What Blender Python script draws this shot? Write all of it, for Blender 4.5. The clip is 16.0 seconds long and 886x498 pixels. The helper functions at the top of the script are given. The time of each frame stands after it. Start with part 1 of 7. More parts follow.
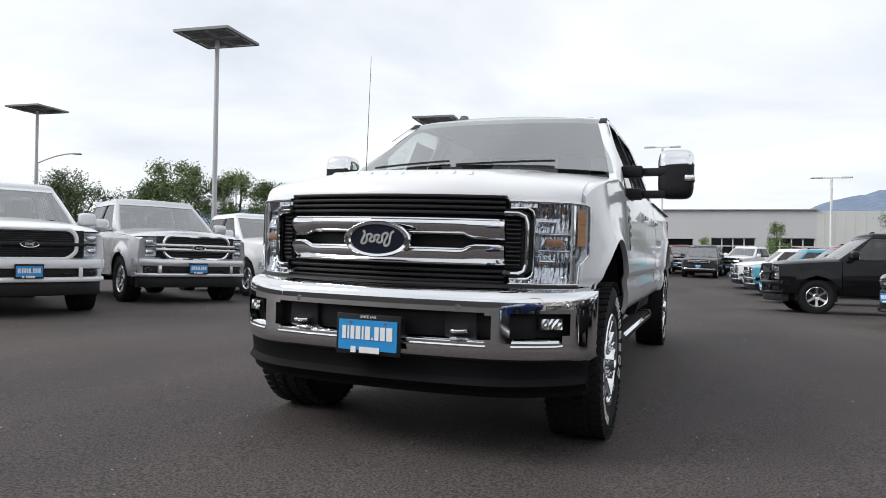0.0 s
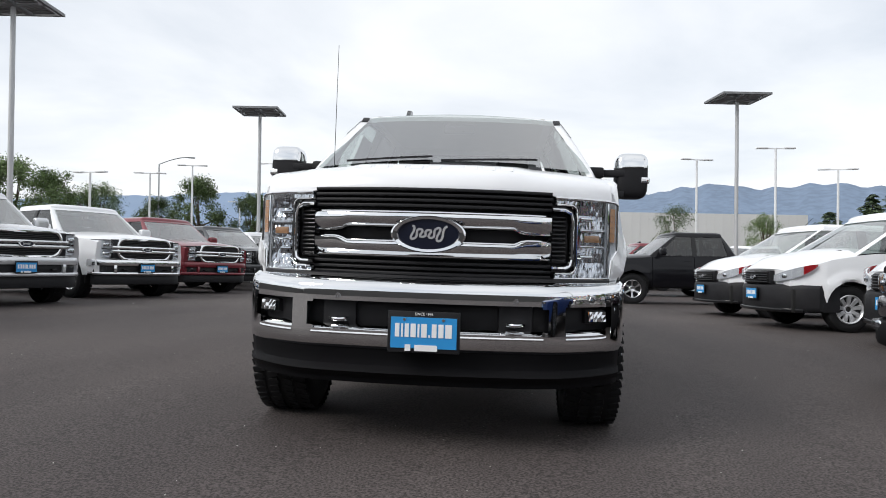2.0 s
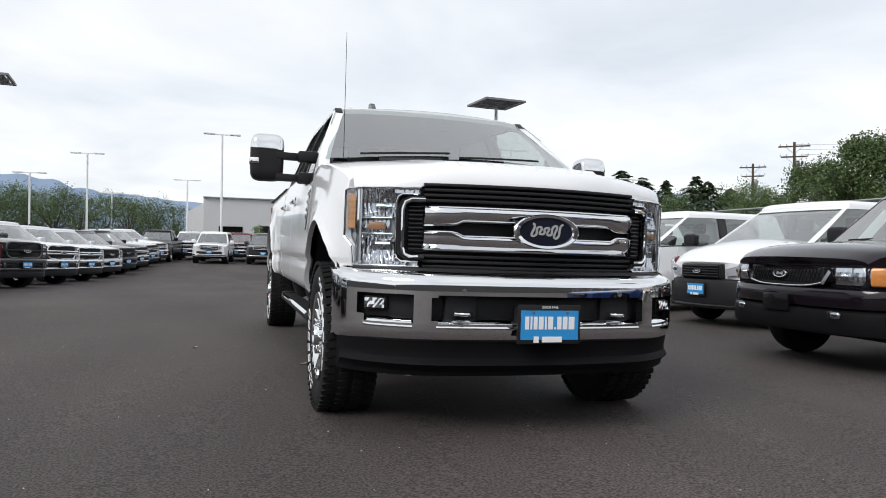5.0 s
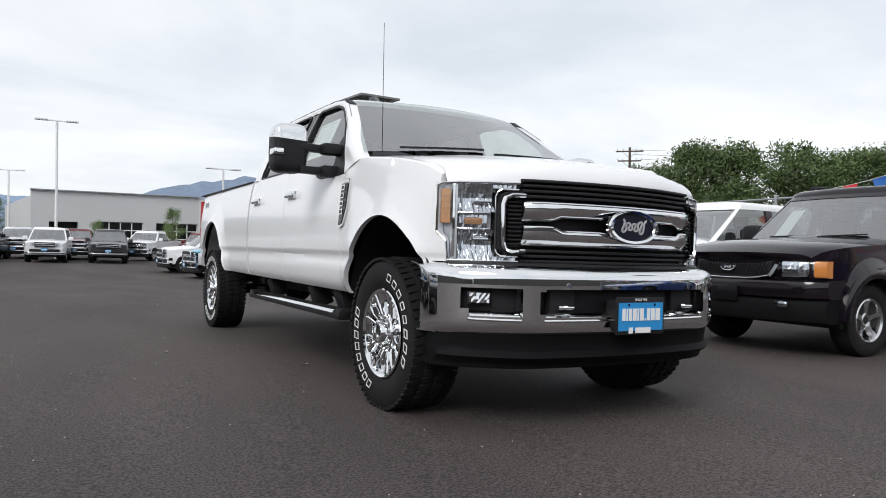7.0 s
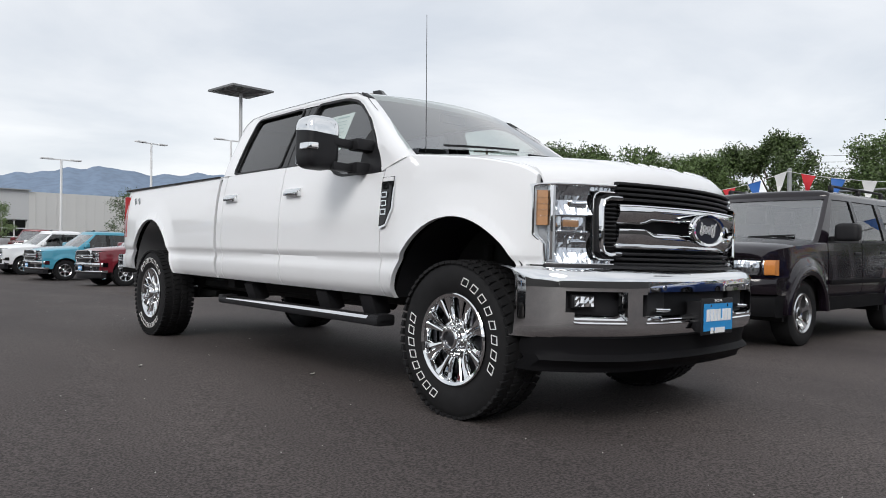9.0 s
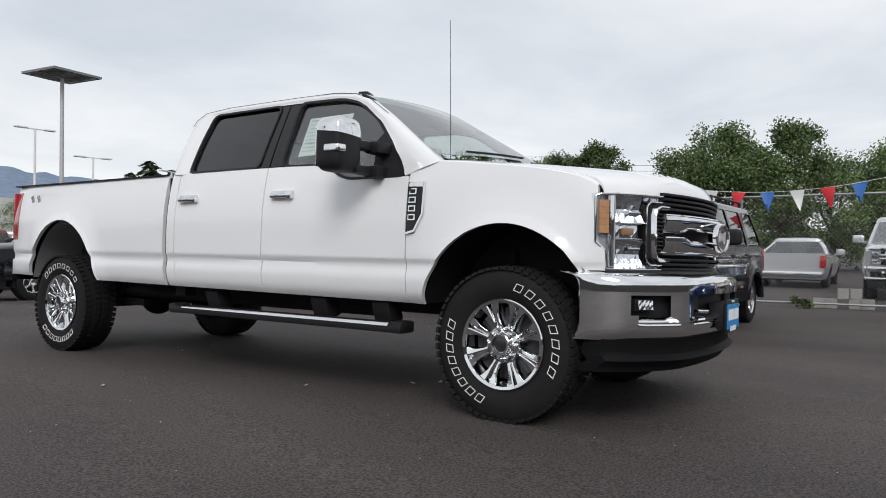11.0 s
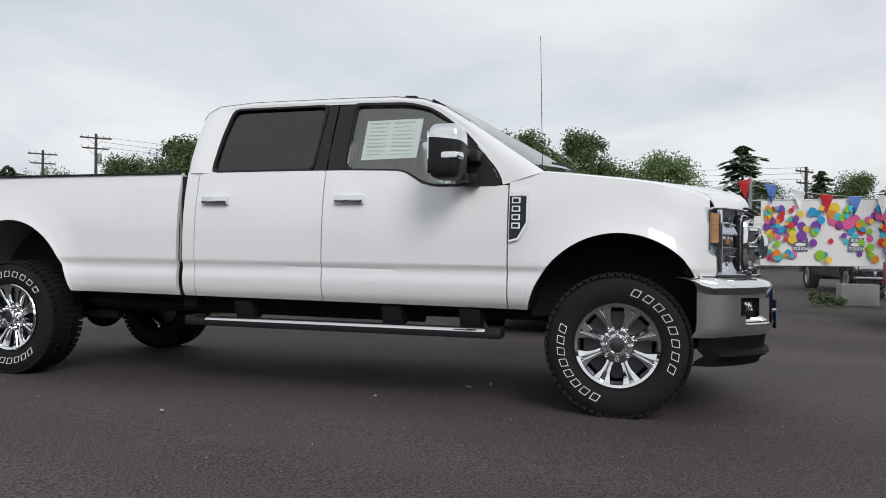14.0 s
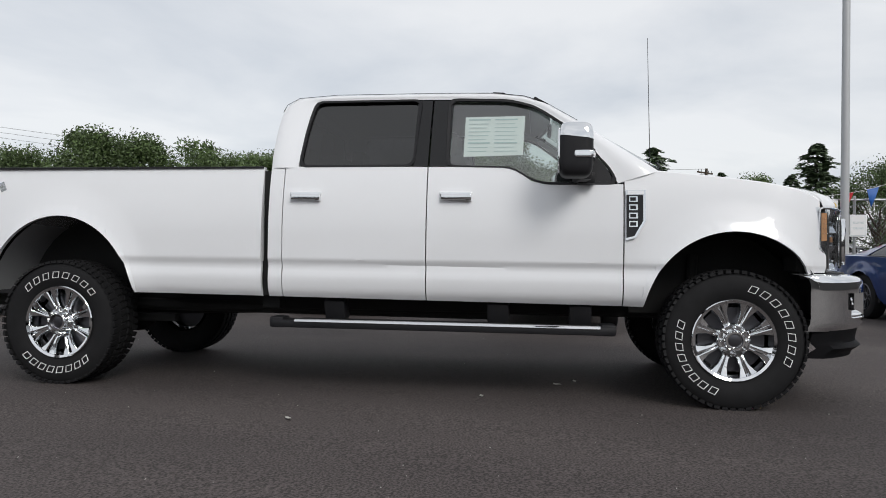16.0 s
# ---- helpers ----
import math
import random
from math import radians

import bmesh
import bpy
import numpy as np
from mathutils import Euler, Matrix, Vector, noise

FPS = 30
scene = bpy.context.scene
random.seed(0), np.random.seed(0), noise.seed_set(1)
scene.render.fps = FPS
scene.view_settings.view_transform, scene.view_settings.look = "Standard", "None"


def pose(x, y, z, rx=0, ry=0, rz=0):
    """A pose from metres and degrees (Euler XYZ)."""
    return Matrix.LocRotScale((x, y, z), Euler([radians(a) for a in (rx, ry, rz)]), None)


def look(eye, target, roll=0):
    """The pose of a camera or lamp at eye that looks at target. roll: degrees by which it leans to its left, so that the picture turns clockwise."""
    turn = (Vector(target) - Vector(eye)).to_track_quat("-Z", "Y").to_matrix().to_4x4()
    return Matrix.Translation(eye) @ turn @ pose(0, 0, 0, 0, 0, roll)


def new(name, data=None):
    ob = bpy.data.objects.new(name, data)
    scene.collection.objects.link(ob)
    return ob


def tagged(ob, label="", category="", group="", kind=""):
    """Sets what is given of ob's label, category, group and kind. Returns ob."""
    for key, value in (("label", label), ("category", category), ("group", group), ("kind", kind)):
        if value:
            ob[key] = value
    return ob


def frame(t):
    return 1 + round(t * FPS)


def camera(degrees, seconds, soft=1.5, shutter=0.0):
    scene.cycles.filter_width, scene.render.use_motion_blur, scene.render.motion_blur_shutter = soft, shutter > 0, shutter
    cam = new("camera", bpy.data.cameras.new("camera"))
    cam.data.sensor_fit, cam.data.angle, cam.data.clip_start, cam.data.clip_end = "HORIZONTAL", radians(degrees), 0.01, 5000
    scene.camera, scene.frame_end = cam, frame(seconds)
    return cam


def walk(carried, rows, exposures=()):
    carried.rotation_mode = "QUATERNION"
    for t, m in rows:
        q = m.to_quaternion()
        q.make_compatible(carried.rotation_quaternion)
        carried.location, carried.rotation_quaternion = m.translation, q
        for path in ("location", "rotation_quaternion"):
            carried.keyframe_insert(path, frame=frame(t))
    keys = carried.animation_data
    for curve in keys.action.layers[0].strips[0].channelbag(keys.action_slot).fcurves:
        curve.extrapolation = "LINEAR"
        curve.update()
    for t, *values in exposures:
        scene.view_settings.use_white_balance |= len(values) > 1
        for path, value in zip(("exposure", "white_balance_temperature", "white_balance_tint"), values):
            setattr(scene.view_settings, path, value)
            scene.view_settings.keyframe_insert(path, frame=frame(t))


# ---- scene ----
cam = camera(64.1, 16.0, soft=0.95)
METRES, EYE, TURN = 10.16, 0.955, 20.9
ROWS = [
    (0.0, 0.0, 0.0, 0.0, -0.01, 0.7, -0.84),
    (0.5, -0.0287, 0.0034, -0.0003, -2.93, 0.76, -0.87),
    (1.0, -0.0574, 0.0087, -0.0026, -6.42, 0.76, -0.83),
    (1.5, -0.086, 0.0144, -0.0018, -11.57, 0.7, -0.76),
    (2.0, -0.1162, 0.0186, -0.002, -16.29, 0.64, -0.73),
    (2.5, -0.1477, 0.0239, -0.0006, -20.42, 0.65, -0.7),
    (3.0, -0.1776, 0.0318, -0.0008, -23.74, 0.66, -0.72),
    (3.5, -0.2053, 0.0441, -0.0031, -27.07, 0.57, -0.68),
    (4.0, -0.2328, 0.0587, -0.0017, -30.86, 0.41, -0.66),
    (6.5, -0.3532, 0.1556, -0.0015, -47.55, 0.06, -0.53),
    (7.0, -0.374, 0.1795, -0.0038, -50.66, 0.07, -0.51),
    (7.5, -0.3919, 0.2039, -0.0027, -54.1, 0.07, -0.49),
    (8.0, -0.4057, 0.2306, -0.0047, -56.98, 0.05, -0.4),
    (8.5, -0.417, 0.2588, -0.0016, -60.14, -0.03, -0.41),
    (9.0, -0.4289, 0.2884, -0.0018, -62.93, -0.06, -0.39),
    (11.5, -0.4805, 0.4338, 0.0031, -81.28, 0.06, -0.37),
    (12.0, -0.4889, 0.4642, 0.0057, -84.67, 0.04, -0.38),
    (12.5, -0.4926, 0.4947, 0.0046, -87.71, 0.05, -0.35),
    (13.0, -0.4927, 0.527, 0.0054, -90.66, 0.01, -0.33),
    (13.5, -0.4913, 0.56, 0.0059, -93.3, -0.08, -0.35),
    (14.0, -0.4907, 0.5937, 0.006, -95.18, -0.09, -0.36),
    (14.5, -0.489, 0.6255, 0.0072, -97.63, -0.08, -0.33),
    (15.0, -0.4826, 0.6587, 0.0053, -99.57, -0.12, -0.33),
    (15.5, -0.4732, 0.6912, 0.0073, -101.34, -0.18, -0.31),
    (16.0, -0.465, 0.7227, 0.0059, -103.08, -0.28, -0.31),
]
walk(cam, [(t, pose(1.528, -3.998, EYE, 0, 0, TURN) @ pose(METRES * x, METRES * y, METRES * z, 90 + pitch, roll, yaw)) for t, x, y, z, yaw, pitch, roll in ROWS],
     exposures=[(0, 0.44), (4.2, 0.40), (8.5, 0.30), (12.0, 0.11), (16.0, 0.07)])

# ---- light ----
world = bpy.data.worlds.new("overcast_sky")
scene.world = world
world.use_nodes = True
wn, wl = world.node_tree.nodes, world.node_tree.links
wn.clear()
w_out, w_bg = wn.new("ShaderNodeOutputWorld"), wn.new("ShaderNodeBackground")
w_sky, w_tc = wn.new("ShaderNodeTexSky"), wn.new("ShaderNodeTexCoord")
SUN_EL, SUN_AZ = 37.0, 236.0
w_sky.sky_type, w_sky.sun_disc = "NISHITA", False
w_sky.sun_elevation, w_sky.sun_rotation = radians(SUN_EL), radians(SUN_AZ)
w_sep = wn.new("ShaderNodeSeparateXYZ")
wl.new(w_tc.outputs["Generated"], w_sep.inputs[0])


def w_math(op, a, b):
    n = wn.new("ShaderNodeMath")
    n.operation = op
    for i, v in enumerate((a, b)):
        if isinstance(v, (int, float)):
            n.inputs[i].default_value = v
        else:
            wl.new(v, n.inputs[i])
    return n.outputs[0]


# cloud deck: the direction laid out on a flat layer overhead
w_den = w_math("ADD", w_math("MAXIMUM", w_sep.outputs["Z"], 0.0), 0.16)
w_cmb = wn.new("ShaderNodeCombineXYZ")
wl.new(w_math("DIVIDE", w_sep.outputs["X"], w_den), w_cmb.inputs[0])
wl.new(w_math("DIVIDE", w_sep.outputs["Y"], w_den), w_cmb.inputs[1])
w_noise = wn.new("ShaderNodeTexNoise")
w_noise.inputs["Scale"].default_value, w_noise.inputs["Detail"].default_value = 0.85, 7
w_noise.inputs["Roughness"].default_value, w_noise.inputs["Distortion"].default_value = 0.52, 0.35
wl.new(w_cmb.outputs[0], w_noise.inputs["Vector"])
w_ramp = wn.new("ShaderNodeValToRGB")
w_ramp.color_ramp.elements[0].position, w_ramp.color_ramp.elements[0].color = 0.33, (0.60, 0.635, 0.685, 1)
w_ramp.color_ramp.elements[1].position, w_ramp.color_ramp.elements[1].color = 0.62, (0.84, 0.85, 0.865, 1)
wl.new(w_noise.outputs["Fac"], w_ramp.inputs[0])
w_scale = wn.new("ShaderNodeVectorMath")
w_scale.operation = "SCALE"
w_scale.inputs["Scale"].default_value = 0.12
wl.new(w_sky.outputs[0], w_scale.inputs[0])
w_mix = wn.new("ShaderNodeMix")
w_mix.data_type = "RGBA"
w_mix.inputs[0].default_value = 0.90
wl.new(w_scale.outputs[0], w_mix.inputs[6])
wl.new(w_ramp.outputs[0], w_mix.inputs[7])
wl.new(w_mix.outputs[2], w_bg.inputs["Color"])
w_bg.inputs["Strength"].default_value = 1.0
wl.new(w_bg.outputs[0], w_out.inputs[0])

sun = new("sun", bpy.data.lights.new("sun", "SUN"))
sun.data.energy, sun.data.angle, sun.data.color = 1.5, radians(25), (1.0, 0.97, 0.93)
saz, sel = radians(SUN_AZ), radians(SUN_EL)
sun.matrix_world = look((math.sin(saz) * math.cos(sel) * 50, math.cos(saz) * math.cos(sel) * 50, math.sin(sel) * 50), (0, 0, 0))


# ---- materials ----
def mat(name, color, rough=0.5, metal=0.0, vary=0.12, scale=6.0, bump=0.0, bscale=60.0, coat=0.0, rvar=0.0, fine=0.0, spec=0.5, rand=0.0):
    """A surface with colour variation at two scales, roughness variation and fine relief."""
    m = bpy.data.materials.new(name)
    m.use_nodes = True
    nt = m.node_tree
    n, l = nt.nodes, nt.links
    b = n["Principled BSDF"]
    b.inputs["Metallic"].default_value = metal
    b.inputs["Roughness"].default_value = rough
    b.inputs["Coat Weight"].default_value = coat
    b.inputs["Coat Roughness"].default_value = 0.04
    b.inputs["Specular IOR Level"].default_value = spec
    tc = n.new("ShaderNodeTexCoord")
    n1, n2 = n.new("ShaderNodeTexNoise"), n.new("ShaderNodeTexNoise")
    n1.inputs["Scale"].default_value, n1.inputs["Detail"].default_value = scale, 5
    n2.inputs["Scale"].default_value, n2.inputs["Detail"].default_value = bscale, 3
    l.new(tc.outputs["Object"], n1.inputs["Vector"])
    l.new(tc.outputs["Object"], n2.inputs["Vector"])
    hi = [min(1, c * (1 + vary)) for c in color]
    lo = [c * (1 - vary) for c in color]
    mx = n.new("ShaderNodeMix")
    mx.data_type = "RGBA"
    mx.inputs[6].default_value, mx.inputs[7].default_value = (*lo, 1), (*hi, 1)
    l.new(n1.outputs["Fac"], mx.inputs[0])
    out = mx.outputs[2]
    if fine:
        m2 = n.new("ShaderNodeMix")
        m2.data_type, m2.blend_type = "RGBA", "MULTIPLY"
        m2.inputs[0].default_value = fine
        cr = n.new("ShaderNodeValToRGB")
        cr.color_ramp.elements[0].position, cr.color_ramp.elements[1].position = 0.38, 0.64
        cr.color_ramp.elements[0].color, cr.color_ramp.elements[1].color = (0.22, 0.22, 0.22, 1), (1.8, 1.8, 1.8, 1)
        l.new(n2.outputs["Fac"], cr.inputs[0])
        l.new(out, m2.inputs[6])
        l.new(cr.outputs[0], m2.inputs[7])
        out = m2.outputs[2]
    if rand:
        oi, hs, mr = n.new("ShaderNodeObjectInfo"), n.new("ShaderNodeHueSaturation"), n.new("ShaderNodeMapRange")
        mr.inputs["To Min"].default_value, mr.inputs["To Max"].default_value = 1 - rand, 1 + rand
        l.new(oi.outputs["Random"], mr.inputs["Value"])
        l.new(mr.outputs[0], hs.inputs["Value"])
        l.new(out, hs.inputs["Color"])
        out = hs.outputs[0]
    l.new(out, b.inputs["Base Color"])
    if rvar:
        mr = n.new("ShaderNodeMapRange")
        mr.inputs["To Min"].default_value, mr.inputs["To Max"].default_value = max(0, rough - rvar), min(1, rough + rvar)
        l.new(n1.outputs["Fac"], mr.inputs["Value"])
        l.new(mr.outputs[0], b.inputs["Roughness"])
    if bump:
        bp = n.new("ShaderNodeBump")
        bp.inputs["Strength"].default_value, bp.inputs["Distance"].default_value = bump, 0.01
        l.new(n2.outputs["Fac"], bp.inputs["Height"])
        l.new(bp.outputs[0], b.inputs["Normal"])
    return m


def glass_mat(name, tint, f0=0.05, rough=0.01):
    """Thin pane: see-through with a tint, mirror gloss rising towards grazing angles. f0: gloss seen straight on."""
    m = bpy.data.materials.new(name)
    m.use_nodes = True
    nt = m.node_tree
    n, l = nt.nodes, nt.links
    n.clear()
    out, mix, tr, gl, lw = (n.new(k) for k in ("ShaderNodeOutputMaterial", "ShaderNodeMixShader", "ShaderNodeBsdfTransparent", "ShaderNodeBsdfGlossy", "ShaderNodeLayerWeight"))
    pw, mr = n.new("ShaderNodeMath"), n.new("ShaderNodeMapRange")
    tr.inputs[0].default_value = (*tint, 1)
    gl.inputs["Roughness"].default_value = rough
    lw.inputs["Blend"].default_value = 0.5
    pw.operation, pw.inputs[1].default_value = "POWER", 4.0
    mr.inputs["To Min"].default_value = f0
    l.new(lw.outputs["Facing"], pw.inputs[0])
    l.new(pw.outputs[0], mr.inputs["Value"])
    l.new(mr.outputs[0], mix.inputs[0])
    l.new(tr.outputs[0], mix.inputs[1])
    l.new(gl.outputs[0], mix.inputs[2])
    l.new(mix.outputs[0], out.inputs[0])
    return m


def asphalt_mat():
    m = mat("asphalt", (0.064, 0.0545, 0.0530), 0.82, vary=0.2, scale=0.35, bump=0.45, bscale=85, fine=0.75, rvar=0.1, spec=0.35)
    n, l = m.node_tree.nodes, m.node_tree.links
    b = n["Principled BSDF"]
    src = b.inputs["Base Color"].links[0].from_socket
    tc = n.new("ShaderNodeTexCoord")
    # broad worn and stained patches, stretched along the lanes
    mp, nz, cr, mx = n.new("ShaderNodeMapping"), n.new("ShaderNodeTexNoise"), n.new("ShaderNodeValToRGB"), n.new("ShaderNodeMix")
    mp.inputs["Scale"].default_value = (1.0, 0.35, 1.0)
    nz.inputs["Scale"].default_value, nz.inputs["Detail"].default_value = 0.55, 6
    cr.color_ramp.elements[0].position, cr.color_ramp.elements[1].position = 0.35, 0.68
    cr.color_ramp.elements[0].color, cr.color_ramp.elements[1].color = (0.74, 0.72, 0.73, 1), (1.22, 1.2, 1.18, 1)
    mx.data_type, mx.blend_type, mx.inputs[0].default_value = "RGBA", "MULTIPLY", 1.0
    l.new(tc.outputs["Object"], mp.inputs[0])
    l.new(mp.outputs[0], nz.inputs["Vector"])
    l.new(nz.outputs["Fac"], cr.inputs[0])
    l.new(src, mx.inputs[6])
    l.new(cr.outputs[0], mx.inputs[7])
    # pale mineral specks
    vo, cr2, mx2 = n.new("ShaderNodeTexVoronoi"), n.new("ShaderNodeValToRGB"), n.new("ShaderNodeMix")
    vo.inputs["Scale"].default_value = 55
    cr2.color_ramp.elements[0].position, cr2.color_ramp.elements[1].position = 0.08, 0.16
    cr2.color_ramp.elements[0].color, cr2.color_ramp.elements[1].color = (1, 1, 1, 1), (0, 0, 0, 1)
    mx2.data_type = "RGBA"
    mul = n.new("ShaderNodeMath")
    mul.operation, mul.inputs[1].default_value = "MULTIPLY", 0.4
    l.new(tc.outputs["Object"], vo.inputs["Vector"])
    l.new(vo.outputs["Distance"], cr2.inputs[0])
    l.new(cr2.outputs[0], mul.inputs[0])
    l.new(mul.outputs[0], mx2.inputs[0])
    l.new(mx.outputs[2], mx2.inputs[6])
    mx2.inputs[7].default_value = (0.17, 0.16, 0.15, 1)
    l.new(mx2.outputs[2], b.inputs["Base Color"])
    return m


def leaf_mat(name, c):
    m = mat(name, c, 0.6, vary=0.35, scale=0.9, bscale=3, fine=0.4, rand=0.22)
    n, l = m.node_tree.nodes, m.node_tree.links
    b = n["Principled BSDF"]
    src = b.inputs["Base Color"].links[0].from_socket
    ge, hs, mr = n.new("ShaderNodeNewGeometry"), n.new("ShaderNodeHueSaturation"), n.new("ShaderNodeMapRange")
    mr.inputs["To Min"].default_value, mr.inputs["To Max"].default_value = 0.7, 1.3
    l.new(ge.outputs["Random Per Island"], mr.inputs["Value"])
    l.new(mr.outputs[0], hs.inputs["Value"])
    l.new(src, hs.inputs["Color"])
    l.new(hs.outputs[0], b.inputs["Base Color"])
    return m


ASPHALT = asphalt_mat()
CHROME = mat("chrome", (0.78, 0.79, 0.80), 0.04, 1.0, vary=0.01)
CHROME_DULL = mat("satin_chrome", (0.62, 0.63, 0.64), 0.22, 1.0, vary=0.05)
ALLOY = mat("alloy", (0.60, 0.61, 0.62), 0.25, 1.0, vary=0.05)
ALLOY_DARK = mat("dark_alloy", (0.10, 0.10, 0.11), 0.3, 0.9, vary=0.1)
VALANCE = mat("valance_plastic", (0.008, 0.008, 0.009), 0.55, vary=0.2, scale=7, bump=0.06, bscale=400, spec=0.05)
BLACK = mat("black_plastic", (0.016, 0.016, 0.018), 0.5, vary=0.25, scale=9, bump=0.08, bscale=500, spec=0.22)
BLACK_GLOSS = mat("gloss_black", (0.007, 0.007, 0.008), 0.15, vary=0.2, spec=0.4)
# near-black of underbody parts and of the strips standing in for gap shade
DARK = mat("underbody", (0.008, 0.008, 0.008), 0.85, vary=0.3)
RUBBER = mat("rubber", (0.013, 0.013, 0.014), 0.75, vary=0.3, scale=14, bump=0.1, bscale=160, spec=0.2)
WHITE_PAINT = mat("white_paint", (0.80, 0.81, 0.83), 0.32, vary=0.015, scale=2, coat=0.8, rvar=0.04)
SILVER_PAINT = mat("silver_paint", (0.66, 0.67, 0.69), 0.24, 0.6, vary=0.04, coat=0.8)
RED_PAINT = mat("red_paint", (0.17, 0.012, 0.022), 0.30, 0.2, vary=0.06, coat=0.9)
MAROON_PAINT = mat("maroon_paint", (0.13, 0.012, 0.016), 0.30, 0.2, vary=0.06, coat=0.9)
GREY_PAINT = mat("grey_paint", (0.055, 0.058, 0.063), 0.30, 0.5, vary=0.06, coat=0.9)
BLACK_PAINT = mat("black_paint", (0.005, 0.005, 0.007), 0.3, 0.0, vary=0.1, coat=0.45, spec=0.1)
PLUM_PAINT = mat("plum_black_paint", (0.007, 0.0045, 0.0075), 0.14, 0.0, vary=0.1, coat=0.4, spec=0.35)
BLUE_PAINT = mat("blue_paint", (0.012, 0.045, 0.19), 0.28, 0.3, vary=0.06, coat=1.0)
TEAL_PAINT = mat("teal_paint", (0.06, 0.30, 0.42), 0.32, 0.1, vary=0.06, coat=0.8)
GLASS = glass_mat("tinted_glass", (0.22, 0.24, 0.24), 0.09)
GLASS_SCREEN = glass_mat("screen_glass", (0.72, 0.79, 0.76), 0.37)
HEADLINER = mat("headliner_cloth", (0.50, 0.50, 0.47), 0.9, vary=0.05)
GLASS_CLEAR = glass_mat("clear_glass", (0.80, 0.87, 0.84), 0.19)
GLASS_DARK = glass_mat("privacy_glass", (0.07, 0.07, 0.075), 0.09)
LENS = glass_mat("lamp_lens", (0.86, 0.88, 0.90))
REFLECTOR = mat("lamp_reflector", (0.84, 0.85, 0.87), 0.2, 0.55, vary=0.12, scale=30)
SILVERED = mat("silvered_bowl", (0.80, 0.81, 0.83), 0.12, 1.0, vary=0.04, scale=30)
AMBER = mat("amber_lens", (0.46, 0.25, 0.13), 0.15, vary=0.2, scale=40, coat=0.6)
ORANGE_LENS = mat("orange_lens", (0.56, 0.21, 0.05), 0.15, vary=0.15, scale=40, coat=0.6)
RED_LENS = mat("red_lens", (0.38, 0.012, 0.016), 0.15, vary=0.1, coat=0.8)
PLATE_BLUE = mat("plate_blue", (0.025, 0.27, 0.62), 0.4, vary=0.04)
WHITE_INK = mat("white_ink", (0.82, 0.82, 0.82), 0.5, vary=0.02)
NAVY = mat("badge_navy", (0.007, 0.009, 0.020), 0.3, vary=0.1, coat=0.15, spec=0.25)
SEAT = mat("seat_cloth", (0.06, 0.06, 0.063), 0.9, vary=0.2, scale=20)
GALV = mat("galvanised_steel", (0.36, 0.37, 0.38), 0.42, 0.7, vary=0.12, scale=12)
POLE_PAINT = mat("pole_paint", (0.46, 0.47, 0.48), 0.5, 0.2, vary=0.06)
POLE_WHITE = mat("white_pole_paint", (0.72, 0.73, 0.74), 0.5, vary=0.05)
PANEL_DARK = mat("lamp_head", (0.20, 0.205, 0.21), 0.5, 0.4, vary=0.15)
WALL_GREY = mat("metal_wall", (0.54, 0.55, 0.56), 0.6, vary=0.05, scale=0.4, bump=0.05, bscale=4)
WALL_DARK = mat("dark_wall", (0.10, 0.095, 0.09), 0.8, vary=0.15, scale=0.5)
WALL_PALE = mat("pale_wall", (0.62, 0.62, 0.61), 0.65, vary=0.05, scale=0.4)
BARK = mat("bark", (0.075, 0.055, 0.04), 0.9, vary=0.3, scale=9, bump=0.5, bscale=25)
LEAF = leaf_mat("leaves", (0.075, 0.118, 0.036))
LEAF_PALE = leaf_mat("pale_leaves", (0.11, 0.165, 0.055))
NEEDLE = leaf_mat("needles", (0.085, 0.125, 0.062))
# blue of distance haze painted into the hill colours, stronger on the far ridge
HILL = mat("hazed_wooded_hill", (0.155, 0.21, 0.295), 0.95, vary=0.13, scale=0.012, bscale=0.05, fine=0.12)
HILL_FAR = mat("hazed_far_hill", (0.21, 0.285, 0.40), 0.95, vary=0.08, scale=0.008)


# ---- mesh helpers ----
def link_mesh(name, me, material, smooth=35):
    if material is not None and not me.materials:
        me.materials.append(material)
    if smooth:
        me.shade_smooth()
        me.set_sharp_from_angle(angle=radians(smooth))
    return new(name, me)


def part(name, bm, material, parent=None, label="", smooth=35):
    """Links a bmesh as one mesh object, under a thing or a part."""
    bmesh.ops.recalc_face_normals(bm, faces=bm.faces)
    me = bpy.data.meshes.new(name)
    bm.to_mesh(me)
    bm.free()
    ob = link_mesh(name, me, material, smooth)
    if parent is not None:
        ob.parent = parent
    return tagged(ob, label)


def thing(name, m, label, category, group="", kind=""):
    ob = new(name)
    ob.empty_display_size = 0.2
    ob.matrix_basis = m
    return tagged(ob, label, category, group, kind)


def add_box(bm, cx, cy, cz, sx, sy, sz, rot=None, bevel=0.0):
    made = bmesh.ops.create_cube(bm, size=1)["verts"]
    m = Matrix.Translation((cx, cy, cz)) @ (rot or Matrix()) @ Matrix.Diagonal((sx, sy, sz, 1))
    bmesh.ops.transform(bm, matrix=m, verts=made)
    if bevel:
        ed = list({e for v in made for e in v.link_edges})
        bmesh.ops.bevel(bm, geom=ed, offset=bevel, segments=2, affect="EDGES", profile=0.6)


def box(cx, cy, cz, sx, sy, sz, rot=None, bevel=0.0):
    bm = bmesh.new()
    add_box(bm, cx, cy, cz, sx, sy, sz, rot, bevel)
    return bm


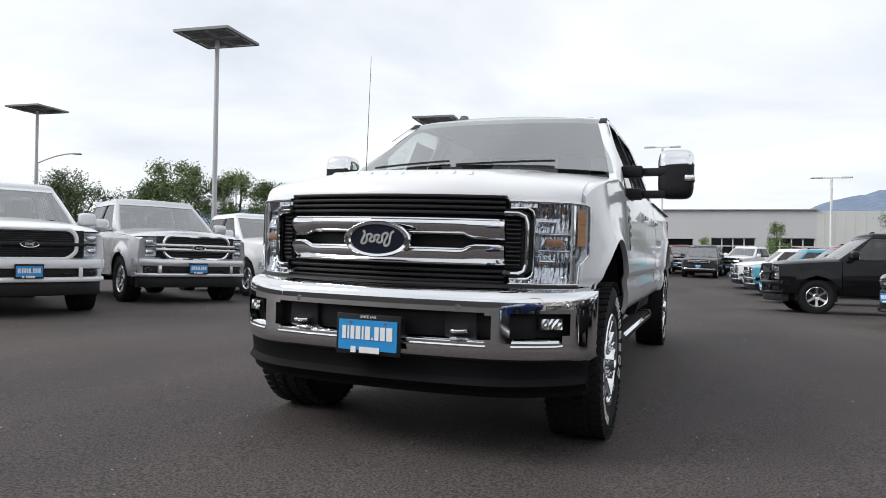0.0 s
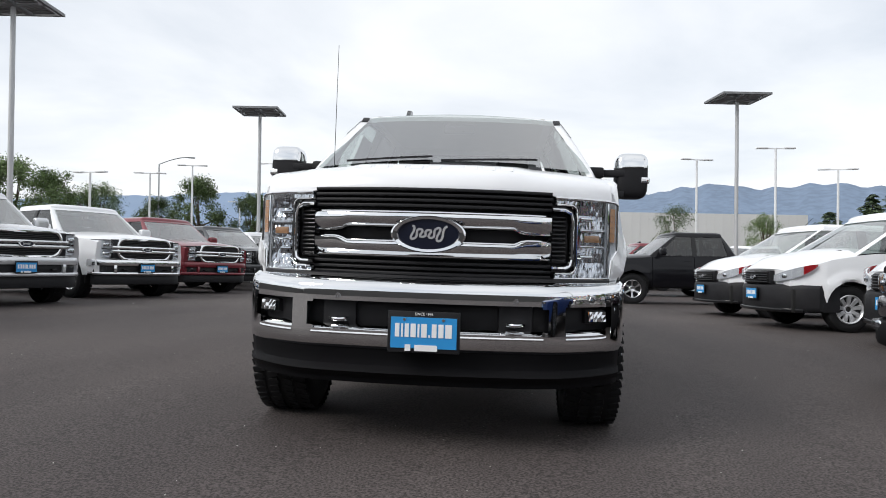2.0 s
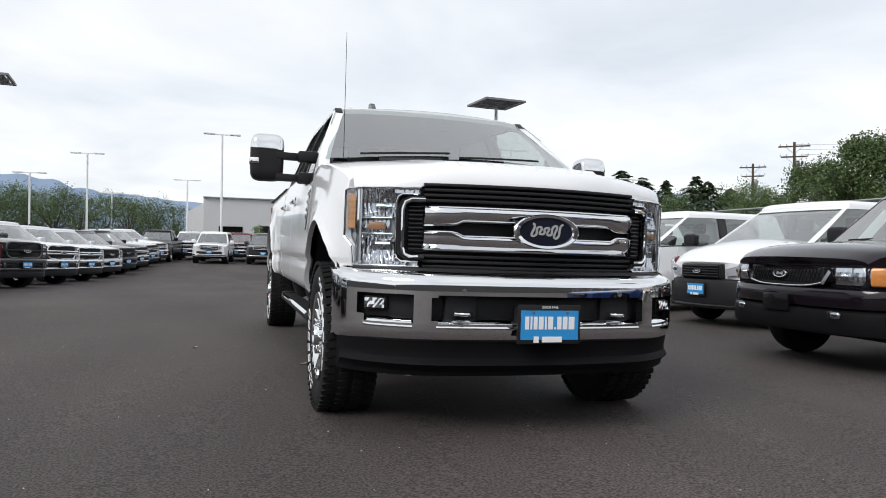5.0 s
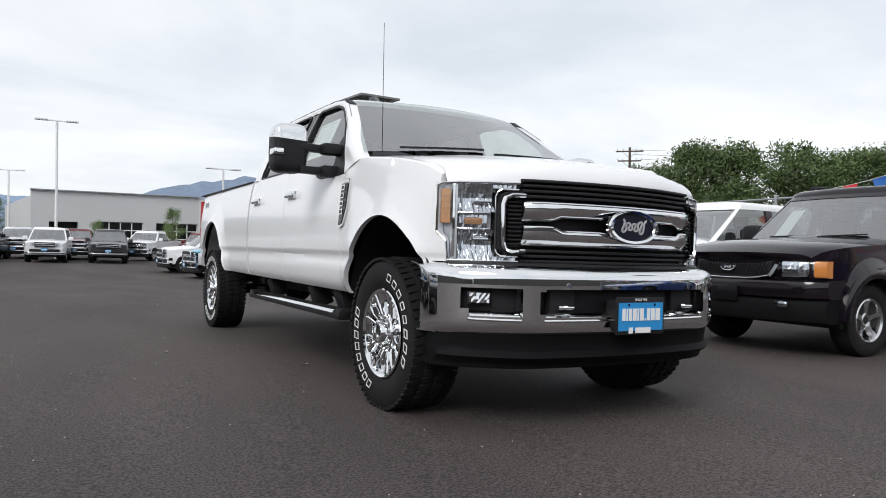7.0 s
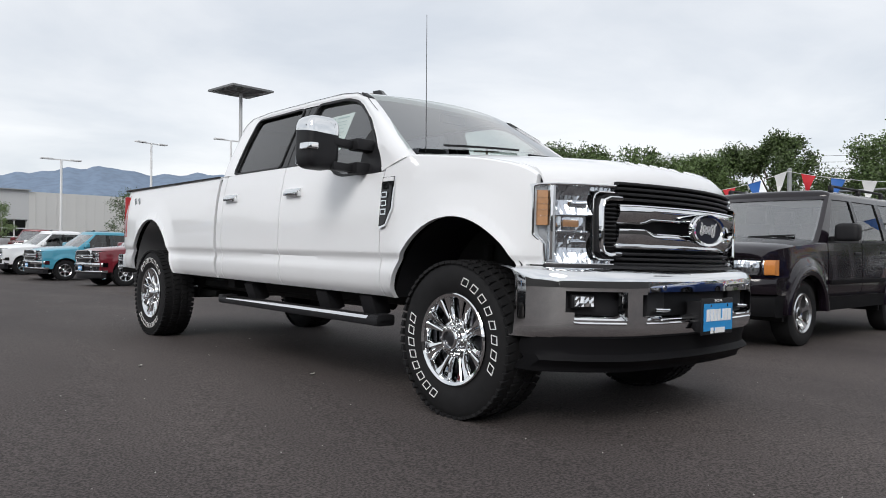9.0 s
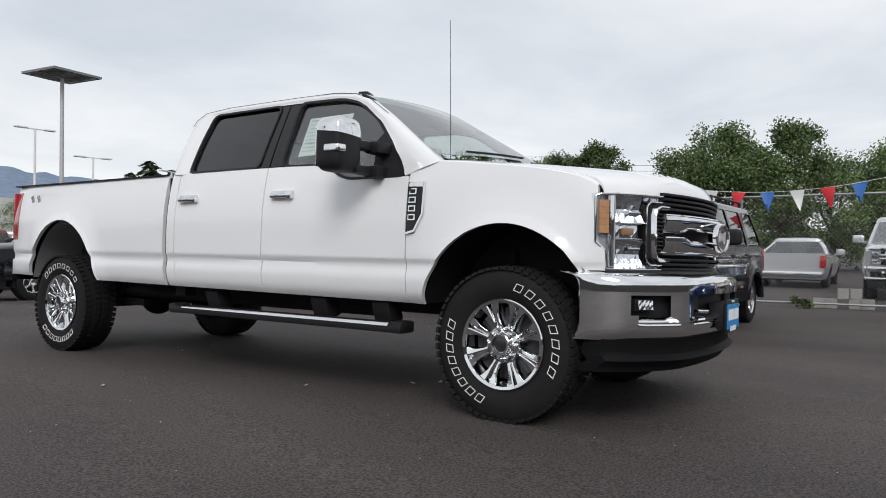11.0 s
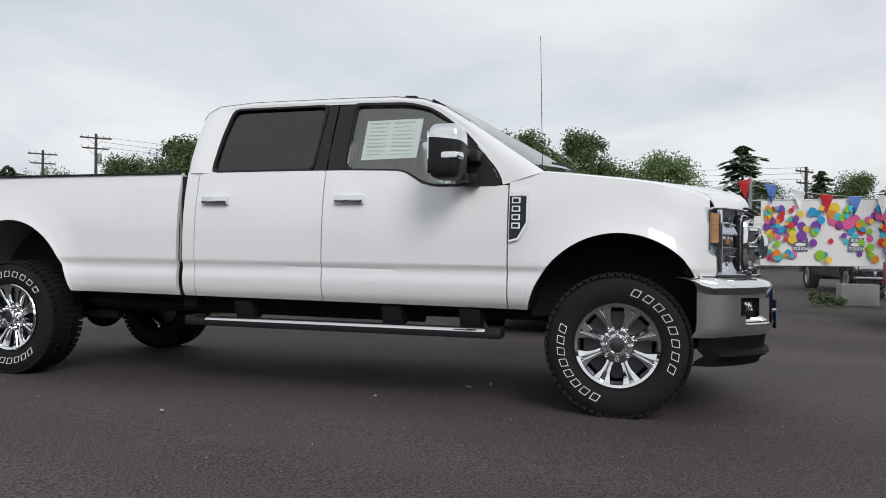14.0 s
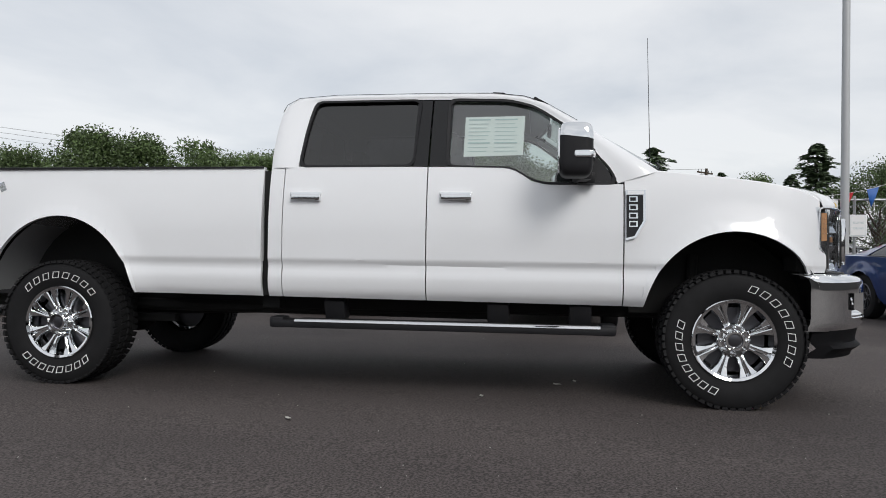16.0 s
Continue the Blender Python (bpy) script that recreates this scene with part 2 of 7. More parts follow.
def add_tube(bm, a, b, r1, r2=None, n=10, caps=True):
    a, b = Vector(a), Vector(b)
    d = b - a
    q = d.to_track_quat("Z", "Y").to_matrix().to_4x4()
    bmesh.ops.create_cone(bm, cap_ends=caps, segments=n, radius1=r1, radius2=r1 if r2 is None else r2, depth=d.length,
                          matrix=Matrix.Translation((a + b) / 2) @ q)


def tube(a, b, r1, r2=None, n=10):
    bm = bmesh.new()
    add_tube(bm, a, b, r1, r2, n)
    return bm


def grid(rows, bm=None, close=False):
    """A sheet through rows of points, all rows of one length."""
    bm = bm or bmesh.new()
    vs = [[bm.verts.new(p) for p in r] for r in rows]
    for i in range(len(vs) - 1):
        for j in range(len(vs[0]) - 1 + (1 if close else 0)):
            k = (j + 1) % len(vs[0])
            q = (vs[i][j], vs[i][k], vs[i + 1][k], vs[i + 1][j])
            if len({tuple(round(c, 5) for c in v.co) for v in q}) > 2:
                bm.faces.new(q)
    return bm


def hem(bm, d):
    """Turns the open rim of a sheet over by the vector d, so that it has thickness."""
    bmesh.ops.remove_doubles(bm, verts=bm.verts, dist=0.0004)
    rim = [e for e in bm.edges if e.is_boundary]
    made = bmesh.ops.extrude_edge_only(bm, edges=rim)["geom"]
    bmesh.ops.translate(bm, vec=d, verts=[v for v in made if isinstance(v, bmesh.types.BMVert)])
    return bm


def slab(outline, depth, axis="x", bm=None, bevel=0.0):
    """A flat plate: the outline in the plane across axis, given depth along it. Points are (u, v, w): w along the axis."""
    bm = bm or bmesh.new()
    put = {"x": lambda u, v, w: (w, u, v), "y": lambda u, v, w: (u, w, v), "z": lambda u, v, w: (u, v, w)}[axis]
    front = [bm.verts.new(put(*p)) for p in outline]
    back = [bm.verts.new(put(p[0], p[1], p[2] + depth)) for p in outline]
    f = [bm.faces.new(front), bm.faces.new(back)]
    n = len(front)
    for i in range(n):
        bm.faces.new((front[i], front[(i + 1) % n], back[(i + 1) % n], back[i]))
    if bevel:
        bmesh.ops.bevel(bm, geom=list({e for e in f[0].edges}), offset=bevel, segments=2, affect="EDGES")
    return bm


def rounded(pts, r, n=4):
    """Rounds the corners of a closed outline of (u, v) points."""
    out = []
    m = len(pts)
    for i in range(m):
        p, a, b = Vector(pts[i]), Vector(pts[i - 1]), Vector(pts[(i + 1) % m])
        ra = min(r, (a - p).length * 0.45)
        rb = min(r, (b - p).length * 0.45)
        s, e = p + (a - p).normalized() * ra, p + (b - p).normalized() * rb
        for k in range(n + 1):
            t = k / n
            q = s * (1 - t) ** 2 + p * 2 * t * (1 - t) + e * t * t
            out.append((q.x, q.y))
    return out


def resample(pts, n):
    """n points evenly along a closed outline."""
    pts = [Vector(p) for p in pts]
    seg = [(pts[(i + 1) % len(pts)] - pts[i]).length for i in range(len(pts))]
    total, out = sum(seg), []
    for k in range(n):
        d = total * k / n
        i = 0
        while d > seg[i]:
            d -= seg[i]
            i += 1
        out.append(pts[i].lerp(pts[(i + 1) % len(pts)], d / seg[i]))
    return [(p.x, p.y) for p in out]


def soft_box(cx, cy, cz, sx, sy, sz, p=4.5, rot=None):
    """A box with fully rounded edges."""
    bm = bmesh.new()
    bmesh.ops.create_uvsphere(bm, u_segments=28, v_segments=18, radius=1)
    e = 2 / p
    for v in bm.verts:
        x, y, z = v.co
        h = math.hypot(x, y)
        c, s = (x / h, y / h) if h > 1e-6 else (0, 0)
        ph = math.copysign(abs(h) ** e, 1)
        v.co = (math.copysign(abs(c) ** e, c) * ph * sx / 2, math.copysign(abs(s) ** e, s) * ph * sy / 2, math.copysign(abs(z) ** e, z) * sz / 2)
    bmesh.ops.transform(bm, matrix=Matrix.Translation((cx, cy, cz)) @ (rot or Matrix()), verts=bm.verts)
    return bm


def text_mesh(body, size, depth=0.0, squash=1.0, bold=0.0):
    """Letters as a bmesh in the XY plane, centred."""
    cu = bpy.data.curves.new("letters", "FONT")
    cu.body, cu.size, cu.align_x, cu.align_y = body, size, "CENTER", "CENTER"
    cu.extrude, cu.offset, cu.resolution_u = depth, bold, 3
    ob = bpy.data.objects.new("letters", cu)
    scene.collection.objects.link(ob)
    me = bpy.data.meshes.new_from_object(ob.evaluated_get(bpy.context.evaluated_depsgraph_get()))
    bpy.data.objects.remove(ob)
    bpy.data.curves.remove(cu)
    bm = bmesh.new()
    bm.from_mesh(me)
    bpy.data.meshes.remove(me)
    bmesh.ops.scale(bm, vec=(squash, 1, 1), verts=bm.verts)
    return bm


def lerp_table(table, y):
    """Straight-line reading of a table of (y, value)."""
    if y <= table[0][0]:
        return table[0][1]
    for (a, va), (b, vb) in zip(table, table[1:]):
        if y <= b:
            return va + (vb - va) * (y - a) / (b - a)
    return table[-1][1]


def ease_table(table, y):
    """As lerp_table, with eased joints."""
    if y <= table[0][0]:
        return table[0][1]
    for (a, va), (b, vb) in zip(table, table[1:]):
        if y <= b:
            t = (y - a) / (b - a)
            return va + (vb - va) * (t * t * (3 - 2 * t))
    return table[-1][1]


def smooth_table(table, y):
    """A smooth curve through a table of (y, value)."""
    if y <= table[0][0]:
        return table[0][1]
    for i in range(len(table) - 1):
        (a, va), (b, vb) = table[i], table[i + 1]
        if y <= b:
            pa, pb = table[max(0, i - 1)], table[min(len(table) - 1, i + 2)]
            d = b - a
            ma, mb = (vb - pa[1]) / (b - pa[0]) * d, (pb[1] - va) / (pb[0] - a) * d
            t = (y - a) / d
            return (2 * t ** 3 - 3 * t * t + 1) * va + (t ** 3 - 2 * t * t + t) * ma + (3 * t * t - 2 * t ** 3) * vb + (t ** 3 - t * t) * mb
    return table[-1][1]


# ---- ground ----
FALL = [(-30, -0.16), (-12, -0.07), (0, 0.0), (4.5, 0.02), (7, 0.0), (9.4, -0.05), (12.7, -0.12), (16, -0.20), (19.4, -0.27), (23, -0.33), (27, -0.35), (33, -0.26), (41, 0.02), (50, 0.15), (80, 0.24)]


def ground_z(x, y):
    """The lot falls gently to one side, dips to a drain and rises again."""
    return -0.09 * math.tanh(x / 4.5) + smooth_table(FALL, y)


def spread(a, b, n, p):
    return [math.copysign(abs(t) ** p, t) * (b if t > 0 else -a) for t in np.linspace(-1, 1, n)]


gx, gy = spread(-2600, 2600, 161, 3.4), spread(-2600, 2600, 161, 3.4)
gb = grid([[(x, y, ground_z(x, y)) for x in gx] for y in gy])
tagged(part("ground", gb, ASPHALT, smooth=60), "dark worn asphalt of a sales lot with pale specks", "ground", kind="structure")


def on_ground(x, y, heading):
    """Pose of a vehicle whose front axle stands over x, y. heading: degrees anticlockwise from +x in which it faces."""
    f = Vector((math.cos(radians(heading)), math.sin(radians(heading)), 0))
    r = Vector((f.y, -f.x, 0))
    a, b = Vector((x, y)) - f.xy * 3.4, Vector((x, y))
    up_f = (ground_z(*b) - ground_z(*a)) / 3.4
    c, d = b + r.xy * 0.8, b - r.xy * 0.8
    up_r = (ground_z(*c) - ground_z(*d)) / 1.6
    fy = -(f + Vector((0, 0, up_f))).normalized()
    rx = -(r + Vector((0, 0, up_r))).normalized()
    up = rx.cross(fy).normalized()
    m = Matrix((rx, up.cross(rx), up)).transposed().to_4x4()
    m.translation = (x, y, ground_z(x, y))
    return m


# ---- vehicle kit: a vehicle faces -Y, its origin on the ground under the front axle ----
def lathe_x(profile, n=40, bm=None):
    """Turns a profile of (x, r) about the X axis."""
    rows = [[(x, r * math.cos(2 * math.pi * k / n), r * math.sin(2 * math.pi * k / n)) for k in range(n)] for x, r in profile]
    return grid(rows, bm, close=True)


def shared(name, ob_name, material, parent, m, meshes={}):
    """A part on a mesh that alike parts share. name: the key of a bmesh maker in WHEELS."""
    if name not in meshes:
        bm = WHEELS[name]()
        bmesh.ops.recalc_face_normals(bm, faces=bm.faces)
        me = bpy.data.meshes.new(ob_name)
        bm.to_mesh(me)
        bm.free()
        me.materials.append(material)
        me.shade_smooth()
        me.set_sharp_from_angle(angle=radians(35))
        meshes[name] = me
    ob = new(ob_name, meshes[name])
    ob.parent = parent
    ob.matrix_basis = m
    return ob


def tyre_bm(R, w, r, blocks=0):
    h = w / 2
    bm = lathe_x([(h * 0.72, r - 0.01), (h * 0.88, r + 0.012), (h, r + (R - r) * 0.42), (h * 0.97, R - 0.035), (h * 0.86, R - 0.010), (h * 0.6, R),
                  (-h * 0.6, R), (-h * 0.86, R - 0.010), (-h * 0.97, R - 0.035), (-h, r + (R - r) * 0.42), (-h * 0.88, r + 0.012), (-h * 0.72, r - 0.01)], 48)
    return tread_bm(R, w, blocks, bm) if blocks else bm


def tread_bm(R, w, blocks, bm=None):
    """Rows of slanted rubber blocks round a tyre."""
    h = w / 2
    bm = bm or bmesh.new()
    for k in range(blocks):
        a = 2 * math.pi * k / blocks
        for x, sx in ((h * 0.80, h * 0.42), (h * 0.24, h * 0.36), (-h * 0.30, h * 0.36), (-h * 0.80, h * 0.42)):
            off = math.pi / blocks if abs(x) < h * 0.5 else 0
            rr = R + (0.002 if abs(x) < h * 0.5 else -0.004)
            rot = Matrix.Rotation(a + off, 4, "X")
            m = rot @ Matrix.Translation((x, 0, rr)) @ Matrix.Rotation(0.25 if x > 0 else -0.25, 4, "Z")
            add_box(bm, 0, 0, 0, 1, 1, 1, m @ Matrix.Diagonal((sx, 2 * math.pi * R / blocks * 0.72, 0.016, 1)))
    return bm


def rim_bm(r, h, spokes, sw, dish=0.03, twin=False):
    """Barrel, lip, hub and tapered spokes; the face points to +X."""
    bm = lathe_x([(h - 0.005, r + 0.004), (h + 0.004, r - 0.006), (h - 0.012, r - 0.022), (h - 0.09, r - 0.035), (-h, r - 0.03)], 48)
    lathe_x([(h - 0.06, 0.0001), (h - 0.035, 0.045), (h - 0.03, 0.06), (h - 0.05, 0.085), (h - 0.10, 0.09)], 24, bm)
    for k in range(spokes):
        a = 2 * math.pi * k / spokes
        for s in ((-1, 1) if twin else (0,)):
            rot = Matrix.Rotation(a + s * sw * 0.5 / r, 4, "X")
            pts = []
            for rr, ww, xx in ((0.06, sw * 0.8, h - 0.035 - dish * 0.2), (r * 0.6, sw * 0.75, h - 0.012 - dish), (r - 0.018, sw, h - 0.012)):
                pts.append([(xx - 0.035, -ww / 2, rr), (xx, -ww * 0.36, rr), (xx, ww * 0.36, rr), (xx - 0.035, ww / 2, rr)])
            g = grid([[rot @ Vector(p) for p in row] for row in pts], bm)
    return bm


def disc_bm(r, h):
    return lathe_x([(h - 0.10, 0.0001), (h - 0.10, r - 0.03), (h - 0.11, r - 0.03)], 32)


WHEELS = {
    "tyre_car": lambda: tyre_bm(0.345, 0.215, 0.205),
    "tyre_van": lambda: tyre_bm(0.325, 0.205, 0.20),
    "tyre_pickup": lambda: tyre_bm(0.395, 0.265, 0.235, 44),
    "rim_six": lambda: rim_bm(0.240, 0.115, 6, 0.085, 0.02),
    "rim_five": lambda: rim_bm(0.210, 0.10, 5, 0.08, 0.02),
    "rim_ten": lambda: rim_bm(0.210, 0.10, 10, 0.035, 0.02),
    "rim_cover": lambda: rim_bm(0.205, 0.10, 9, 0.085, 0.005),
    "disc": lambda: disc_bm(0.22, 0.10),
}


def add_wheel(root, x, y, R, tyre, rim, rim_mat):
    s = 1 if x > 0 else -1
    m = Matrix.Translation((x, y, R)) @ (Matrix() if s > 0 else Matrix.Rotation(math.pi, 4, "Z"))
    w = shared(tyre, "wheel", RUBBER, root, m)
    tagged(shared(rim, "rim", rim_mat, w, Matrix()), "metal wheel rim with spokes")
    shared("disc", "brake_disc", DARK, w, Matrix())


def bow_bar(x0, x1, z0, z1, yf, depth, n=14, r=0.02, bm=None, zf=None):
    """A bar across the front: rounded section, its face following yf(x)."""
    rows = []
    for i in range(n + 1):
        x = x0 + (x1 - x0) * i / n
        y, dz = yf(x), (zf(x) if zf else 0)
        rr = min(r, (z1 - z0) * 0.45)
        rows.append([(x, y + depth, z0 + dz), (x, y + rr, z0 + dz), (x, y + rr * 0.3, z0 + rr * 0.3 + dz), (x, y, z0 + rr + dz), (x, y, z1 - rr + dz),
                     (x, y + rr * 0.3, z1 - rr * 0.3 + dz), (x, y + rr, z1 + dz), (x, y + depth, z1 + dz)])
    bm = grid(rows, bm, close=True)
    for row in (rows[0], rows[-1]):
        bm.faces.new([bm.verts.new(p) for p in row])
    return bm


def facets(x0, x1, z0, z1, yfun, nx, nz, tilt, seed, rise=0.0):
    """A silvered sheet of flat facets that meet edge to edge, uneven like a pressed reflector."""
    rng = random.Random(seed)
    zm, cell = (z0 + z1) / 2, abs(x1 - x0) / nx
    rows = []
    for i in range(nx + 1):
        flute = tilt * cell * (0.5 if i % 2 else -0.5)
        x = x0 + (x1 - x0) * i / nx
        rows.append([(x, yfun(x, z0 + (z1 - z0) * j / nz) + flute + rise * 0.3 * (z0 + (z1 - z0) * j / nz - zm) + rng.uniform(-0.35, 0.35) * tilt * cell, z0 + (z1 - z0) * j / nz) for j in range(nz + 1)])
    return grid(rows)


def oval_badge(root, x, y, z, w, h, ring=CHROME, field=NAVY, back=False):
    """Oval emblem: raised ring round a dark field with a plain script-like stroke."""
    s = -1 if not back else 1
    rows = []
    for f, d in ((1.0, 0.0), (1.0, 0.018), (0.95, 0.026), (0.84, 0.024), (0.80, 0.014)):
        rows.append([(x + f * w / 2 * math.cos(a), y + s * d, z + f * h / 2 * math.sin(a) * (1 if f > 0.9 else 0.97)) for a in np.linspace(0, 2 * math.pi, 32, endpoint=False)])
    ob = part("badge", grid(rows, close=True), ring, root, "oval emblem with a bright ring")
    bm = bmesh.new()
    bm.faces.new([bm.verts.new((x + 0.83 * w / 2 * math.cos(a), y + s * 0.015, z + 0.80 * h / 2 * math.sin(a))) for a in np.linspace(0, 2 * math.pi, 32, endpoint=False)])
    part("badge_field", bm, field, ob, "dark blue oval field")
    bm = bmesh.new()
    pts = []
    for k in range(60):
        q = k / 59
        zz = h * (0.02 + (0.20 - 0.11 * math.sin(math.pi * min(1, q * 1.15))) * math.cos(q * 25.0))
        pts.append((x + w * (-0.24 + 0.46 * q + 0.02 * math.sin(q * 50.0)) + 0.30 * zz * (-s), y + s * 0.017, zz + z))
    for p, q in zip(pts, pts[1:]):
        add_box(bm, (p[0] + q[0]) / 2, p[1], (p[2] + q[2]) / 2, math.hypot(q[0] - p[0], q[2] - p[2]) + h * 0.02, 0.004, h * 0.06, Matrix.Rotation(-math.atan2(q[2] - p[2], q[0] - p[0]), 4, "Y"))
    part("badge_stroke", bm, REFLECTOR, ob, "pale script-like stroke")
    return ob


def dealer_plate(root, y, z, m=None, fine=False):
    """Blue dealer plate in a black frame."""
    ob = part("licence_plate", box(0, y, z, 0.335, 0.012, 0.19, bevel=0.004), BLACK, root, "blue dealer plate in a black frame")
    part("plate_face", box(0, y - 0.008, z - 0.003, 0.305, 0.006, 0.142), PLATE_BLUE, ob, "bright blue plate face")
    # dealer name as plain white blocks
    wid = (20, 9, 19, 24, 9, 26, 7, 22, 24, 30)
    x = -0.132
    for k, q in enumerate(wid):
        h = 0.062 if k != 6 else 0.012
        bm = box(x + q * 0.0005, y - 0.0125, z + 0.008 - (0.062 - h) / 2, q * 0.001, 0.003, h)
        part("plate_mark", bm, WHITE_INK, ob, smooth=0)
        x += (q + 8) * 0.001
    bm = box(0.012, y - 0.0115, z - 0.072, 0.105, 0.004, 0.028)
    part("frame_mark", bm, WHITE_INK, ob, smooth=0)
    part("frame_mark", box(-0.072, y - 0.0115, z - 0.072, 0.026, 0.004, 0.03), WHITE_INK, ob, smooth=0)
    if fine:
        bm = text_mesh("SINCE 1946", 0.018, 0.0005, 0.95)
        bmesh.ops.transform(bm, matrix=Matrix.Translation((0, y - 0.0075, z + 0.083)) @ Matrix.Rotation(math.pi / 2, 4, "X"), verts=bm.verts)
        part("frame_motto", bm, WHITE_INK, ob, "small white lettering", smooth=0)
        for sx in (-0.09, 0.09):
            part("bolt", tube((sx, y - 0.005, z + 0.058), (sx, y - 0.014, z + 0.058), 0.007), CHROME, ob)
    return ob


def beam(a, b, wid, thick, bm=None, up=(0, 0, 1)):
    """A flat bar from a to b."""
    bm = bm or bmesh.new()
    a, b = Vector(a), Vector(b)
    d = b - a
    z = d.normalized()
    x = z.cross(Vector(up)).normalized()
    y = z.cross(x)
    m = Matrix((x, y, z)).transposed().to_4x4()
    m.translation = (a + b) / 2
    add_box(bm, 0, 0, 0, 1, 1, 1, m @ Matrix.Diagonal((wid, thick, d.length, 1)))
    return bm


def body_loft(S):
    """The lower body: cross-sections along the length, wheel arches cut from their lower edge."""
    w, fo, L, R, rock = S["w"], S["fo"], S["wb"] + S["ro"], S["R"], S["rock"]
    ra = R + S.get("gap", 0.075)
    cols = set(np.linspace(-fo, L, 46).round(4))
    for yc in (0, S["wb"]):
        a0 = math.asin(max(-0.9, min(0.9, (rock - R) / ra)))
        cols = {c for c in cols if abs(c - yc) > ra * math.cos(a0) + 0.02}
        cols |= {round(yc + ra * math.cos(a), 4) for a in np.linspace(a0, math.pi - a0, 15)}
        cols |= {round(yc + s * (ra * math.cos(a0) + 0.004), 4) for s in (-1, 1)}
    grooves = S.get("doors", ())
    cols = {c for c in cols if all(abs(c - g) > 0.02 for g in grooves)}
    for g in grooves:
        cols |= {g - 0.009, g - 0.004, g + 0.004, g + 0.009}

    def half(y, z, top):
        nose = max(0, 1 - (y + fo) / 0.55)
        tail = max(0, 1 - (L - y) / 0.5)
        x = w - S.get("nose", 0.15) * nose ** 2 - S.get("tail", 0.06) * tail ** 2
        x -= 0.05 * max(0, (0.75 - z) / 0.35) ** 2 + S.get("tumble", 0.05) * max(0, (z - 0.85) / 0.45) ** 2
        # flared lips over the wheels
        for yc in (0, S["wb"]):
            d = math.hypot(y - yc, z - R) - ra
            if 0 <= d < 0.16 and z > R * 0.7:
                x += S.get("flare", 0.03) * (1 - d / 0.16) ** 0.7
        # character line
        x += 0.012 * math.exp(-((z - S.get("line", 0.8)) / 0.05) ** 2)
        return x

    rows = []
    for y in sorted(cols):
        b = rock
        for yc in (0, S["wb"]):
            q = ra * ra - (y - yc) ** 2
            if q > 0 and abs(y - yc) < ra:
                b = max(b, R + math.sqrt(q)) if q > 1e-6 else b
        top = smooth_table(S["top"], y)
        dent = 0.02 if any(abs(y - g) < 0.006 for g in grooves) else 0
        sec = []
        for k in range(11):
            z = b + (top - b) * k / 10
            sec.append((half(y, z, top) - dent, z))
        xt = sec[-1][0]
        bed = S.get("bed")
        if bed is not None and y > bed:
            sec += [(xt - 0.03, top + 0.012), (xt - 0.07, top), (xt - 0.09, top - 0.45), (xt * 0.5, top - 0.45), (0, top - 0.45)]
        else:
            c = lerp_table(S["crown"], y)
            sec += [(xt - 0.03, top + 0.018), (xt - 0.10, top + 0.03 + c * 0.2), (xt * 0.7, top + 0.03 + c * 0.6), (xt * 0.35, top + 0.03 + c * 0.9), (0, top + 0.03 + c)]
        bow = S.get("bow", 0.12) * max(0, 1 - (y + fo) / 0.6)
        full = [(-x, y + bow * (x / w) ** 2, z) for x, z in sec] + [(x, y + bow * (x / w) ** 2, z) for x, z in reversed(sec[:-1])]
        rows.append(full)
    bm = grid(rows)
    # inner wheel wells, floor and closed ends
    for row in (rows[0], rows[-1]):
        bm.faces.new([bm.verts.new(p) for p in row])
    return bm


